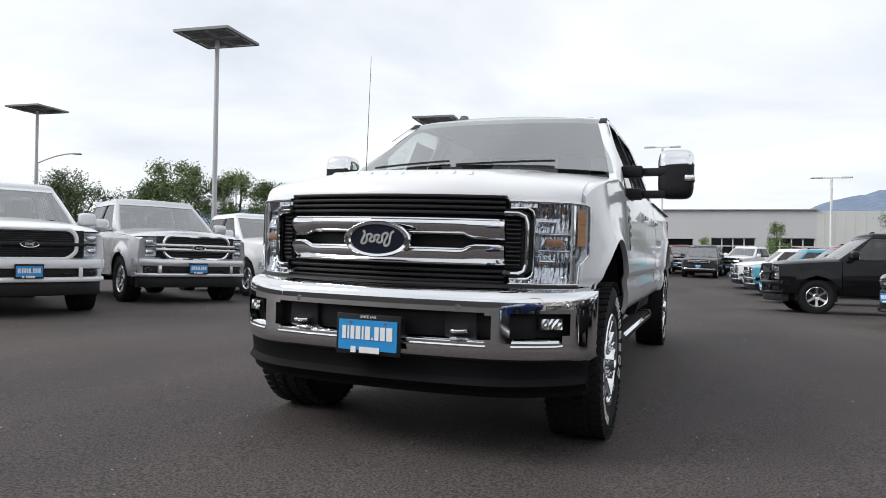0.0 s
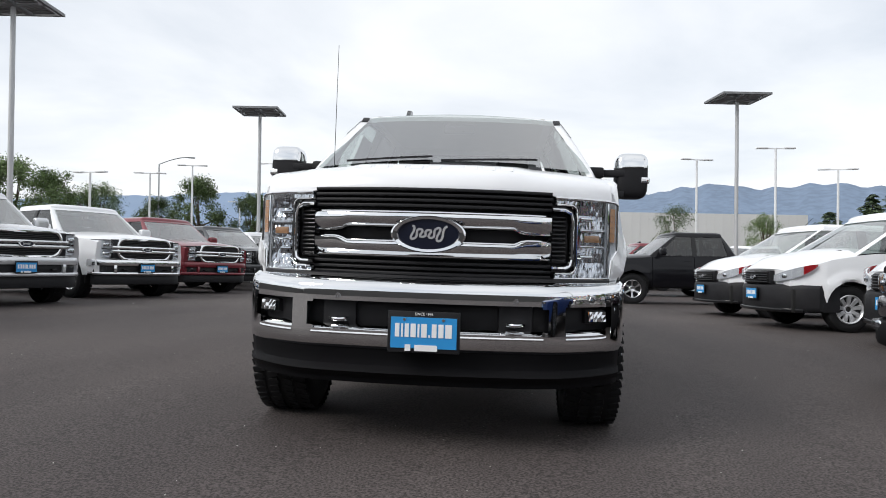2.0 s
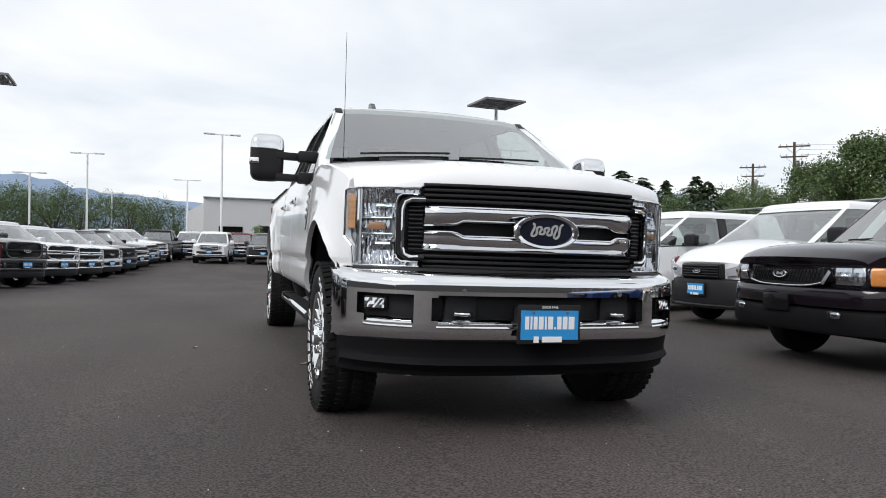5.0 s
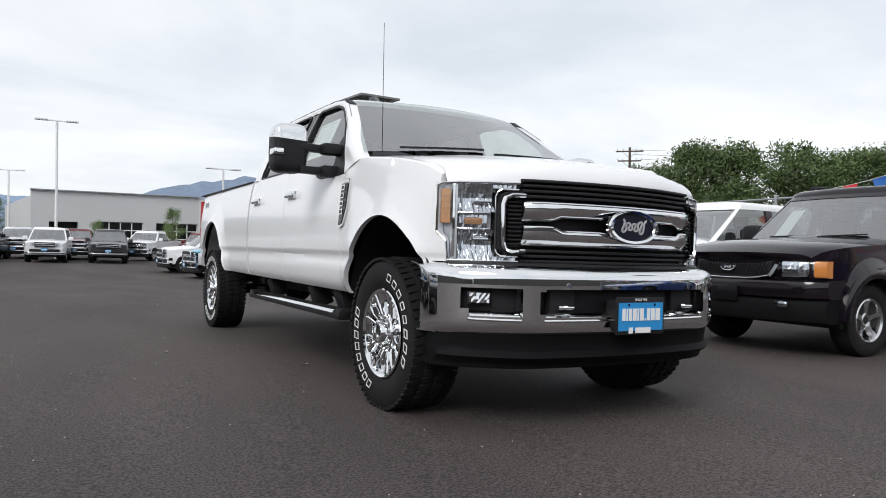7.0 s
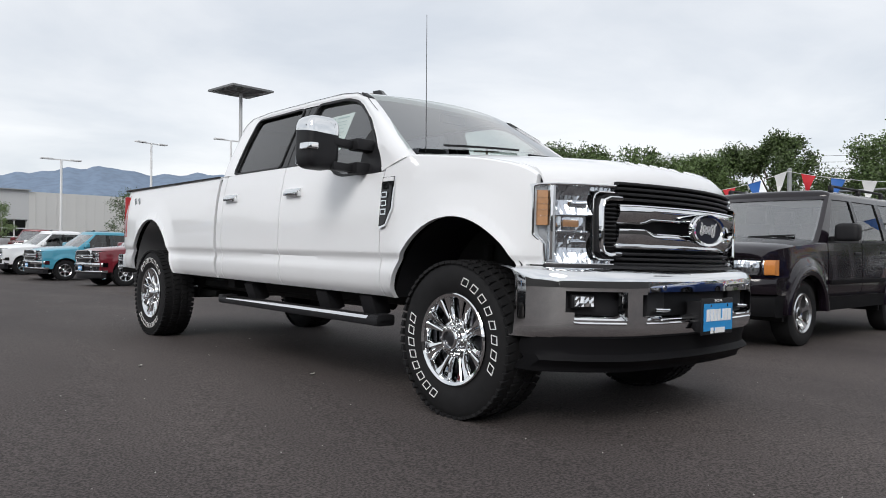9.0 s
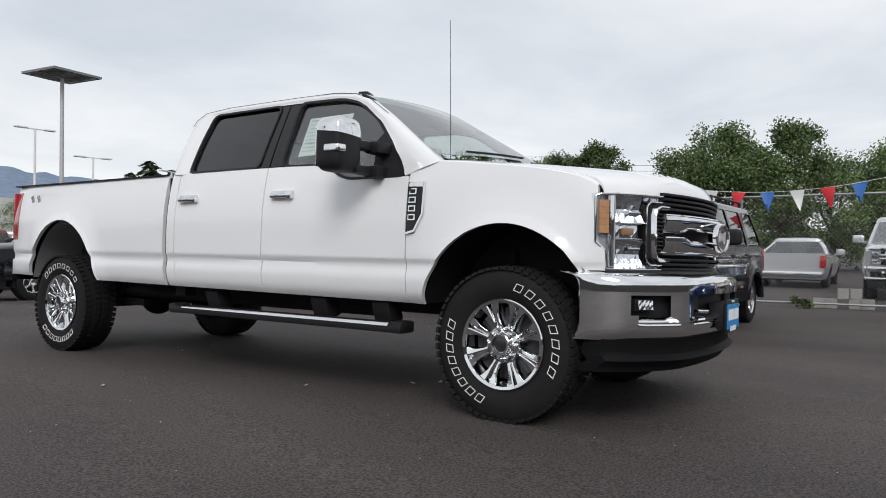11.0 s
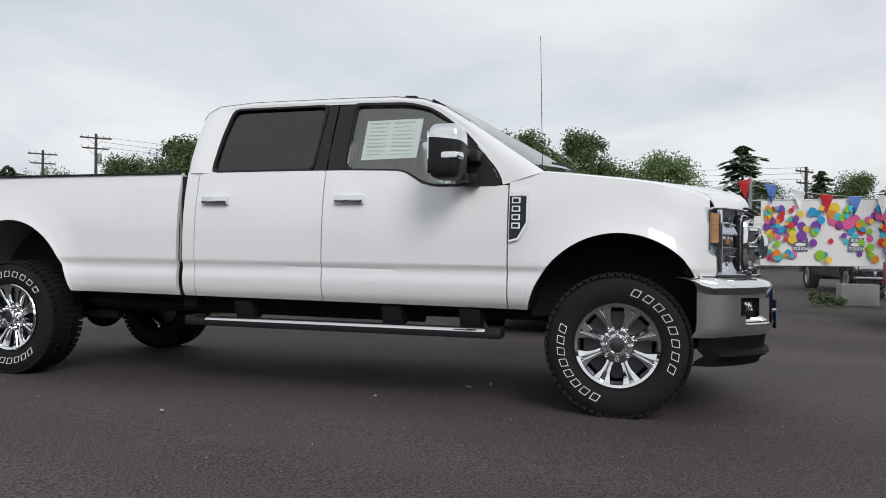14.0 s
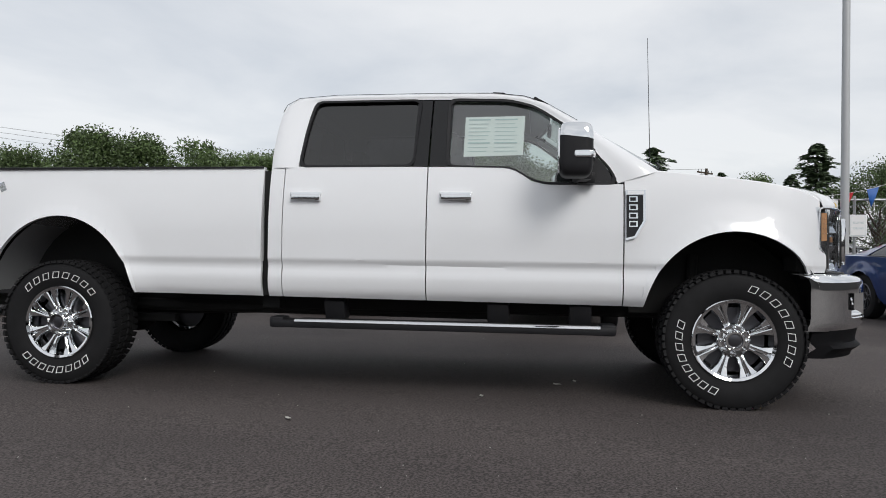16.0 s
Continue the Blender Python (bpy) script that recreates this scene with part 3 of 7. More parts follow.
def greenhouse(root, S, paint, xb, zt):
    """The cab above the belt: one rounded shell with real window openings, panes set into them, dark door pillars and belt trim."""
    c = S["cab"]
    xr, rz, win = S["w"] - c.get("inset", 0.20), c["roof"], S["win"]
    re = rz - c.get("edge", 0.11)
    bf, tf, br, tr = c["cowl"], c["rf"], c["base"], c["rr"]
    bow_f, bow_r = c.get("bow", 0.13), 0.05
    # columns: belt x, y, roof x, y, window they open (None: shell)
    cols = []
    xa, xra = xb(bf) - 0.055, xr - 0.05
    for u in np.linspace(0, 1, 9):
        cols.append((u * xa, bf - bow_f * (1 - u * u), u * xra, tf - 0.8 * bow_f * (1 - u * u), "windscreen" if u < 0.99 else None))
    cols.append((xa + 0.035, bf + 0.03, xra + 0.033, tf + 0.025, None))
    pairs = list(zip(win[0::2], win[1::2]))
    for k, ((a0, a1), (b0, b1)) in enumerate(pairs):
        for t in (0, 0.2, 0.4, 0.6, 0.8, 1.0):
            y0, y1 = a0 + (b0 - a0) * t, a1 + (b1 - a1) * t
            kind = "side_window" if t < 1 else ("door_pillar" if k < len(pairs) - 1 else None)
            cols.append((xb(y0), y0, xr - 0.02 * max(0, 1 - (y1 - tf) / 0.5) ** 2, y1, kind))
    cols.append((xb(br) - 0.02, br - 0.05, xr - 0.02, tr - 0.04, None))
    for u in np.linspace(1, 0, 7):
        cols.append((u * (xb(br) - 0.07), br + bow_r * (1 - u * u), u * (xr - 0.07), tr + bow_r * (1 - u * u), "rear_window" if u > 0.01 else None))
    ts = [0, 0.035, 0.2, 0.4, 0.6, 0.8, 0.925, 1.0]
    ym, hy = (tf + tr) / 2, (tr - tf) / 2
    over = [(0.16 * (1 - math.cos(radians(a))), math.sin(radians(a)) * 0.78) for a in (18, 36, 54, 72, 90)] + [(xr * 0.45, 0.90), (xr * 0.72, 0.97), (xr * 0.999, 1.0)]

    def inward(p, d):
        v = Vector((-p[0], (ym - p[1]) * 0.25, 0))
        return Vector(p) + (v.normalized() * d if v.length > 1e-6 else v)

    def point(col, j):
        x0, y0, x1, y1, _ = col
        if j < len(ts):
            t = ts[j]
            z0 = zt(max(bf, min(br, y0))) + (0.012 if x0 < 0.55 * xb(bf) else 0.0)
            return (x0 + (x1 - x0) * t ** 1.2, y0 + (y1 - y0) * t, z0 + (re - z0) * t)
        d, h = over[j - len(ts)]
        f = 1 - d / xr
        return (x1 * f, ym + (y1 - ym) * (1 - 0.55 * min(d, 0.5) / hy), re + (rz - re) * h)

    shell, roof, sides = bmesh.new(), bmesh.new(), []
    n = len(ts)
    for s in (-1, 1):
        P = [[(s * p[0], p[1], p[2]) for p in (point(col, j) for j in range(n + len(over)))] for col in cols]
        grid([row[n - 1:] for row in P], roof)
        runs = []
        for i in range(len(cols) - 1):
            kind = cols[i][4]
            if runs and runs[-1][0] == kind:
                runs[-1][2] = i + 1
            else:
                runs.append([kind, i, i + 1])
        for kind, i0, i1 in runs:
            full = P[i0:i1 + 1]
            if kind is None:
                grid([row[:n] for row in full], shell)
                continue
            grid([row[n - 2:n] for row in full], shell)
            if kind == "door_pillar":
                sides.append(("door_pillar", grid([[inward(p, -0.002) for p in row[:n - 1]] for row in full]), BLACK_GLOSS))
                continue
            if kind == "side_window":
                part("side_window", hem(grid([[inward(p, 0.012) for p in row[:n - 1]] for row in full]), (-s * 0.005, 0, 0)), S.get("glass", GLASS), root, "tinted side window")
                part("window_trim", hem(grid([[inward(p, q) for q in (0.006, -0.006)] + [inward(row[1], -0.004)] for row, p in ((r, r[0]) for r in full)]), (-s * 0.012, 0, 0)), BLACK, root)
    for nm, rng_c, gl, dy in (("windscreen", cols[:9], S.get("screen", GLASS_SCREEN), 0.010), ("rear_window", cols[-7:], S.get("glass", GLASS), -0.010)):
        half = [[point(col, j) for j in range(n - 1)] for col in rng_c]
        if nm == "rear_window":
            half = half[::-1]
        both = [[(-p[0], p[1] + dy, p[2]) for p in row] for row in half[:0:-1]] + [[(p[0], p[1] + dy, p[2]) for p in row] for row in half]
        part(nm, hem(grid(both), (0, dy * 0.5, 0)), gl, root, "tinted glass pane")
    for nm, bm, material in [("cabin_frame", shell, paint), ("roof", roof, paint)] + sides:
        bmesh.ops.remove_doubles(bm, verts=bm.verts, dist=0.0005)
        rim = [e for e in bm.edges if e.is_boundary]
        if nm != "roof" and rim:
            made = bmesh.ops.extrude_edge_only(bm, edges=rim)["geom"]
            for v in made:
                if isinstance(v, bmesh.types.BMVert):
                    v.co = inward(v.co, 0.045)
        part(nm, bm, material, root)


def vehicle(name, m, S, paint, label, category, group=""):
    """A road vehicle from its plan S; parts: body, underbody, roof, pillars, panes, wheels, lamps, grille, bumper, mirrors, handles."""
    root = thing(name, m, label, category, group)
    w, fo, L, R, rock, wb = S["w"], S["fo"], S["wb"] + S["ro"], S["R"], S["rock"], S["wb"]
    part("body", body_loft(S), paint, root)
    part("underbody", box(0, (L - fo) / 2, rock + 0.13, 2 * w - 0.34, L + fo - 0.24, 0.34, bevel=0.02), DARK, root, "dark underbody")
    for yc in (0, wb):
        part("wheel_well", box(0, yc, R + 0.14, 2 * w - 0.14, 2 * R + 0.1, R + 0.08), DARK, root, "dark wheel well")
    # cabin
    c = S["cab"]
    xb = lambda y: w - S.get("tumble", 0.05) * max(0, (smooth_table(S["top"], y) - 0.85) / 0.45) ** 2 - 0.012
    zt = lambda y: smooth_table(S["top"], y) + 0.008
    base_f, top_f, top_r = c["cowl"], c["rf"], c["rr"]
    xr, re = w - c.get("inset", 0.20), c["roof"] - c.get("edge", 0.11)
    greenhouse(root, S, paint, xb, zt)
    # inside
    bm = bmesh.new()
    for yy in c.get("seats", (base_f + 1.25,)):
        for s in (-0.42, 0.42):
            add_box(bm, s, yy, zt(yy) + 0.02, 0.46, 0.14, 0.42, Matrix.Rotation(-0.25, 4, "X"), 0.04)
            add_box(bm, s, yy + 0.06, zt(yy) + 0.33, 0.25, 0.09, 0.18, None, 0.03)
    part("seats", bm, SEAT, root, "dark cloth seats")
    part("headliner", box(0, (top_f + top_r) / 2, re + 0.015, 2 * xr - 0.26, top_r - top_f - 0.3, 0.02), HEADLINER, root, "pale headliner")
    part("dashboard", box(0, base_f + 0.42, zt(base_f) - 0.06, 2 * w - 0.35, 0.55, 0.12, bevel=0.03), BLACK, root, "black dashboard")
    bm = bmesh.new()
    for s in (-0.45, 0.12):
        beam((s, base_f - 0.06, zt(base_f) + 0.07), (s + 0.48, base_f + 0.03, zt(base_f) + 0.09), 0.02, 0.015, bm)
    part("wiper", bm, BLACK, root)
    # wheels
    for x in (-1, 1):
        for yy in (0, wb):
            add_wheel(root, x * (w - S.get("tuck", 0.13)), yy, R, S["tyre"], S["rim"], S.get("rim_mat", ALLOY))
    yf = lambda x: -fo + S.get("bow", 0.12) * (x / w) ** 2 - 0.02
    S["face"](root, S, yf, paint)
    if S.get("aerial") == "mast":
        part("aerial", tube((0, top_f + 0.12, c["roof"] - 0.03), (0, top_f + 0.30, c["roof"] + 0.14), 0.006, 0.004, 6), BLACK, root, "short raked roof aerial")
    elif S.get("aerial") == "fin":
        part("aerial", slab([(top_f + u, c["roof"] + v, -0.016) for u, v in ((0.10, -0.03), (0.30, -0.02), (0.28, 0.045), (0.22, 0.045))], 0.032), BLACK_GLOSS, root, "small roof aerial fin")
    # mirrors, handles
    mz = zt(base_f + 0.55) + 0.06
    for s in (-1, 1):
        my = base_f + c.get("mirror", 0.45)
        bm = soft_box(s * (w + 0.13), my, mz + 0.05, 0.25, 0.15, 0.20)
        add_box(bm, s * (w - 0.01), my + 0.02, mz - 0.02, 0.12, 0.06, 0.05)
        mob = part("mirror", bm, S.get("mirror_mat", paint), root, "door mirror housing")
        part("mirror_glass", box(s * (w + 0.13), my + 0.068, mz + 0.05, 0.19, 0.006, 0.14), CHROME, mob, "mirror glass")
        for hy in S.get("handles", ()):
            hz = zt(hy) - 0.13
            part("door_handle", box(s * (xb(hy) + 0.018), hy, hz, 0.035, 0.19, 0.035, bevel=0.012), S.get("handle_mat", paint), root)
    # rear
    for s in (-1, 1):
        part("tail_lamp", box(s * (w - 0.12), L - 0.04, zt(L - 0.1) - 0.22, 0.16, 0.14, 0.36, bevel=0.03), RED_LENS, root, "red tail lamp")
    part("rear_bumper", box(0, L + 0.05, rock + 0.14, 2 * w - 0.2, 0.18, 0.18, bevel=0.04), S.get("bumper_mat", CHROME), root)
    return root


def pickup_face(style):
    """Front of a half-ton pickup. style: bar colours, bumper and grille."""
    def make(root, S, yf, paint):
        w = S["w"]
        lo, hi = 0.80, 1.10
        # framed grille: mesh slots over and under the middle bars, the frame drawn in at its lower corners
        g = part("grille", bow_bar(-0.68, 0.68, lo - 0.02, hi + 0.05, lambda x: yf(x) - 0.005, 0.06), BLACK, root, "black grille")
        for z in np.linspace(lo + 0.01, hi + 0.02, 12):
            part("grille_slat", bow_bar(-0.56, 0.56, z - 0.007, z + 0.007, lambda x: yf(x) - 0.022, 0.03, 8, 0.004), BLACK_GLOSS, g)
        for z, h in style.get("bars", ((0.918, 0.062), (0.992, 0.062))):
            part("grille_bar", bow_bar(-0.70, 0.70, z - h / 2, z + h / 2, lambda x: yf(x) - 0.055 - 0.01 * max(0, 1 - (x / 0.3) ** 2), 0.06, 14, 0.016), style["bar"] or paint, g, "wide grille bar")
        frame_pts = [(-0.46, lo - 0.03), (0.46, lo - 0.03), (0.57, lo + 0.06), (0.57, hi - 0.03), (0.50, hi + 0.05), (-0.50, hi + 0.05), (-0.57, hi - 0.03), (-0.57, lo + 0.06)]
        outer = resample(rounded(frame_pts, 0.05), 72)
        ring = []
        for f, d in ((1.055, 0.02), (1.055, -0.035), (1.03, -0.045), (0.995, -0.045), (0.97, -0.035), (0.97, 0.02)):
            ring.append([(px * f, yf(px * f) + d, 0.955 + (pz - 0.955) * (1 + (f - 1) * 2.6)) for px, pz in outer])
        part("grille_surround", grid(ring, close=True), style["rim"] or paint, g, "bright grille frame")
        oval_badge(root, 0, yf(0) - 0.06, 0.955, 0.235, 0.095)
        for s in (-1, 1):
            a, b = sorted((s * 0.665, s * 0.955))
            yl = lambda x: yf(x) - 0.028 + 7.0 * max(0, abs(x) - 0.78) ** 2
            hl = part("headlight", bow_bar(a, b, 0.79, 1.13, yl, 0.14, 10, 0.02), LENS, root, "clear headlight")
            rows = [[(x, yl(x) + 0.045 + 0.018 * (k % 2), 0.80 + 0.32 * k / 12) for x in np.linspace(a + 0.01, b - 0.01, 9)] for k in range(13)]
            part("reflector", hem(grid(rows), (0, 0.03, 0)), REFLECTOR, hl, "silvered lamp reflector", smooth=10)
            part("lamp_bezel", bow_bar(*sorted((s * 0.70, s * 0.86)), 0.945, 0.975, lambda x: yl(x) + 0.02, 0.03, 6, 0.008), BLACK_GLOSS, hl)
            for z in (0.87, 1.045):
                part("lamp_pod", soft_box(s * 0.78, yl(0.78) + 0.05, z, 0.13, 0.06, 0.085, 3), CHROME, hl, "rounded lamp pod")
            part("turn_lamp", bow_bar(*sorted((s * 0.895, s * 0.94)), 0.86, 1.06, lambda x: yl(x) + 0.012, 0.03, 4, 0.008), SILVERED, hl, "silvered turn lamp")
            part("lamp_trim", bow_bar(a, b, 1.125, 1.14, lambda x: yl(x) - 0.004, 0.08, 8, 0.006), BLACK, hl)
        yb = lambda x: yf(x) - 0.06 + 0.12 * max(0, (abs(x) - 0.75) / 0.23) ** 2
        part("front_bumper", bow_bar(-0.99, 0.99, 0.63, 0.76, yb, 0.18, 18, 0.03), style["bumper"] or paint, root, "front bumper upper")
        part("bumper_lower", bow_bar(-0.98, 0.98, 0.45, 0.52, yb, 0.18, 18, 0.03), style["bumper"] or paint, root)
        for s in (-1, 1):
            for q in ((0.61, 0.66),):
                part("bumper_post", bow_bar(*sorted((s * q[0], s * q[1])), 0.5, 0.65, yb, 0.15, 3, 0.01), style["bumper"] or paint, root)
        part("bumper_grille", bow_bar(-0.95, 0.95, 0.5, 0.65, lambda x: yb(x) + 0.05, 0.05), BLACK, root, "black lower grille")
        for s in (-1, 1):
            part("fog_lamp", box(s * 0.81, yb(0.81) + 0.03, 0.575, 0.11, 0.05, 0.075, bevel=0.015), LENS if style.get("fog", 1) else BLACK, root, "small fog lamp")
            part("tow_hook", bow_bar(s * 0.45 - 0.04, s * 0.45 + 0.04, 0.55, 0.575, lambda x: yb(x) - 0.02, 0.08, 3, 0.01), BLACK_GLOSS, root)
        part("air_dam", bow_bar(-0.93, 0.93, 0.27, 0.46, lambda x: yb(x) + 0.06, 0.16, 14, 0.03), BLACK, root, "black lower air dam")
        dealer_plate(root, yb(0) - 0.02, 0.60)
    return make


def suv_face(root, S, yf, paint):
    """Plain modern front: dark grille with two bright bars, lamps, lower bumper."""
    w, h = S["w"], S.get("gz", 0.86)
    g = part("grille", bow_bar(-0.50, 0.50, h - 0.13, h + 0.11, lambda x: yf(x) - 0.01, 0.06), BLACK, root, "black grille")
    for z in (h - 0.06, h + 0.03):
        part("grille_bar", bow_bar(-0.49, 0.49, z - 0.02, z + 0.02, lambda x: yf(x) - 0.03, 0.03, 8, 0.01), S.get("bar", CHROME), g)
    oval_badge(root, 0, yf(0) - 0.03, h - 0.01, 0.20, 0.085)
    for s in (-1, 1):
        a, b = sorted((s * 0.52, s * (w - 0.08)))
        hl = part("headlight", bow_bar(a, b, h - 0.10, h + 0.12, lambda x: yf(x) + 0.01 + 0.2 * max(0, (abs(x) - 0.6) / 0.3) ** 2, 0.1, 6, 0.03), LENS, root, "clear headlight")
        part("reflector", bow_bar(a + 0.02, b - 0.02, h - 0.08, h + 0.10, lambda x: yf(x) + 0.05 + 0.2 * max(0, (abs(x) - 0.6) / 0.3) ** 2, 0.05, 6, 0.01), REFLECTOR, hl)
    part("lower_grille", bow_bar(-0.72, 0.72, h - 0.40, h - 0.26, lambda x: yf(x) - 0.025, 0.06), BLACK, root, "black lower intake")
    part("front_bumper", bow_bar(-w + 0.06, w - 0.06, h - 0.50, h - 0.41, lambda x: yf(x) - 0.03 + 0.1 * max(0, (abs(x) - 0.7) / 0.25) ** 2, 0.14, 14, 0.03), S.get("bumper_mat", CHROME_DULL), root)
    dealer_plate(root, yf(0) - 0.06, h - 0.28)


F150 = dict(w=1.0, fo=0.94, ro=1.22, wb=3.68, R=0.395, rock=0.46, gap=0.085, tyre="tyre_pickup", rim="rim_six", line=0.84,
            top=[(-0.94, 1.08), (-0.7, 1.13), (0.35, 1.22), (0.8, 1.25), (2.75, 1.27), (2.9, 1.31), (4.9, 1.32)],
            crown=[(-0.94, 0.02), (-0.6, 0.09), (0.5, 0.09), (0.7, 0.0), (9, 0.0)], bed=2.86, doors=(0.52, 1.62, 2.60, 2.82),
            cab=dict(cowl=0.42, rf=1.18, rr=2.45, base=2.78, roof=1.94, inset=0.23, mirror=0.32, seats=(1.75, 2.5)),
            win=[(0.66, 1.24), (1.58, 1.60), (1.70, 1.70), (2.52, 2.40)], handles=(1.45, 2.42), bow=0.15, nose=0.05, aerial="fin")
EXPED = dict(w=1.0, fo=0.95, ro=1.0, wb=3.1, R=0.39, rock=0.42, tyre="tyre_pickup", rim="rim_six", line=0.8, face=suv_face, gz=0.98,
             top=[(-0.95, 1.02), (-0.7, 1.08), (0.35, 1.15), (0.8, 1.18), (4.1, 1.22)], crown=[(-0.95, 0.02), (-0.6, 0.07), (0.5, 0.07), (0.7, 0), (9, 0)],
             doors=(0.55, 1.6, 2.6), cab=dict(cowl=0.40, rf=1.2, rr=3.85, base=4.05, roof=1.93, inset=0.2, mirror=0.35, seats=(1.7, 2.6)),
             win=[(0.66, 1.26), (1.55, 1.58), (1.68, 1.68), (2.55, 2.5), (2.68, 2.66), (3.8, 3.6)], handles=(1.4, 2.4))
ESCAPE = dict(w=0.89, fo=0.86, ro=0.92, wb=2.62, R=0.345, rock=0.36, gap=0.075, tyre="tyre_car", rim="rim_five", line=0.62, flare=0.05, gz=0.86, nose=0.12, bow=0.15,
              top=[(-0.86, 0.93), (-0.75, 0.985), (-0.45, 1.03), (0.3, 1.075), (0.7, 1.09), (3.54, 1.13)], crown=[(-0.86, 0.02), (-0.6, 0.05), (0.5, 0.05), (0.7, 0), (9, 0)],
              doors=(0.55, 1.52, 2.35), cab=dict(cowl=0.34, rf=0.98, rr=3.2, base=3.45, roof=1.74, inset=0.17, edge=0.10, mirror=0.38, seats=(1.5, 2.3)),
              win=[(0.58, 1.06), (1.47, 1.49), (1.58, 1.58), (2.3, 2.28), (2.45, 2.42), (3.2, 2.98)], handles=(1.38, 2.2), handle_mat=BLACK, mirror_mat=BLACK, bumper_mat=BLACK)
VAN = dict(w=0.915, fo=0.88, ro=0.85, wb=2.66, R=0.325, rock=0.30, gap=0.07, tyre="tyre_van", rim="rim_cover", rim_mat=SILVER_PAINT, line=0.66, nose=0.24, bow=0.22,
           top=[(-0.88, 0.83), (-0.6, 0.95), (0.1, 1.08), (0.6, 1.12), (3.5, 1.15)], crown=[(-0.88, 0.03), (-0.5, 0.10), (0.3, 0.10), (0.6, 0), (9, 0)],
           doors=(0.62, 1.75), cab=dict(cowl=0.02, rf=1.02, rr=3.25, base=3.46, roof=1.80, inset=0.14, mirror=0.78, seats=(1.55,)),
           win=[(0.10, 1.05), (1.68, 1.68), (1.86, 1.86), (2.7, 2.68)], handles=(1.55,), glass=GLASS_CLEAR, mirror_mat=BLACK, bumper_mat=BLACK, flare=0.035, aerial="mast")
COUPE = dict(w=0.94, fo=0.95, ro=0.95, wb=2.72, R=0.345, rock=0.26, gap=0.06, tyre="tyre_car", rim="rim_ten", rim_mat=ALLOY_DARK, line=0.7, face=suv_face, gz=0.60,
             top=[(-0.95, 0.66), (-0.7, 0.76), (0.4, 0.90), (1.0, 0.92), (2.6, 0.98), (3.67, 0.98)], crown=[(-0.95, 0.02), (-0.5, 0.08), (0.5, 0.06), (0.8, 0), (9, 0)],
             doors=(0.65, 1.95), cab=dict(cowl=0.55, rf=1.35, rr=2.2, base=3.1, roof=1.37, inset=0.28, mirror=0.4, seats=(1.9,)),
             win=[(0.8, 1.40), (1.95, 1.85), (2.05, 1.95), (2.6, 2.2)], handles=(1.75,))


def van_face(root, S, yf, paint):
    """Small van front: slim grille, swept lamps, deep black bumper."""
    y2 = lambda x: yf(x) - 0.03
    g = part("grille", bow_bar(-0.36, 0.36, 0.66, 0.86, y2, 0.08, 10, 0.03), BLACK, root, "dark slatted grille")
    for z in np.linspace(0.69, 0.83, 5):
        part("grille_slat", bow_bar(-0.34, 0.34, z - 0.011, z + 0.011, lambda x: y2(x) - 0.02, 0.03, 8, 0.006), BLACK_GLOSS, g)
    oval_badge(root, 0, y2(0) - 0.02, 0.765, 0.15, 0.062)
    part("front_bumper", bow_bar(-0.90, 0.90, 0.28, 0.66, lambda x: yf(x) - 0.045 + 0.65 * max(0, abs(x) - 0.40) ** 2 + 3.5 * max(0, abs(x) - 0.72) ** 2, 0.30, 26, 0.06), BLACK, root, "black moulded bumper")
    part("bumper_lip", bow_bar(-0.80, 0.80, 0.26, 0.32, lambda x: yf(x) - 0.07 + 0.2 * max(0, (abs(x) - 0.55) / 0.28) ** 2, 0.2, 16, 0.02), BLACK_GLOSS, root)
    for s in (-1, 1):
        # swept lamp that wraps the corner: plan place, lower and upper edge along it
        path = [(0.40, -0.845, 0.705, 0.79), (0.53, -0.81, 0.71, 0.83), (0.645, -0.772, 0.725, 0.865), (0.74, -0.71, 0.755, 0.895), (0.815, -0.63, 0.80, 0.922), (0.862, -0.54, 0.862, 0.945), (0.885, -0.46, 0.925, 0.955)]
        skin = lambda q, out: [[(s * (x + out), y - out, lo + (hi - lo) * t) for t in (0, 0.08, 0.35, 0.65, 0.92, 1)] for x, y, lo, hi in q]
        hl = part("headlight", hem(grid(skin(path, 0.030)), (-s * 0.02, 0.03, 0)), LENS, root, "swept clear headlight")
        part("reflector", hem(grid(skin(path[:5], 0.014)), (-s * 0.01, 0.01, 0)), REFLECTOR, hl, "silvered reflector")
        part("lamp_pod", soft_box(s * 0.60, -0.80, 0.785, 0.11, 0.05, 0.07, 3), CHROME, hl)
        part("turn_lamp", hem(grid(skin(path[4:], 0.022)), (-s * 0.01, 0.01, 0)), RED_LENS, hl, "reddish side lamp")
    dealer_plate(root, yf(0) - 0.08, 0.52)


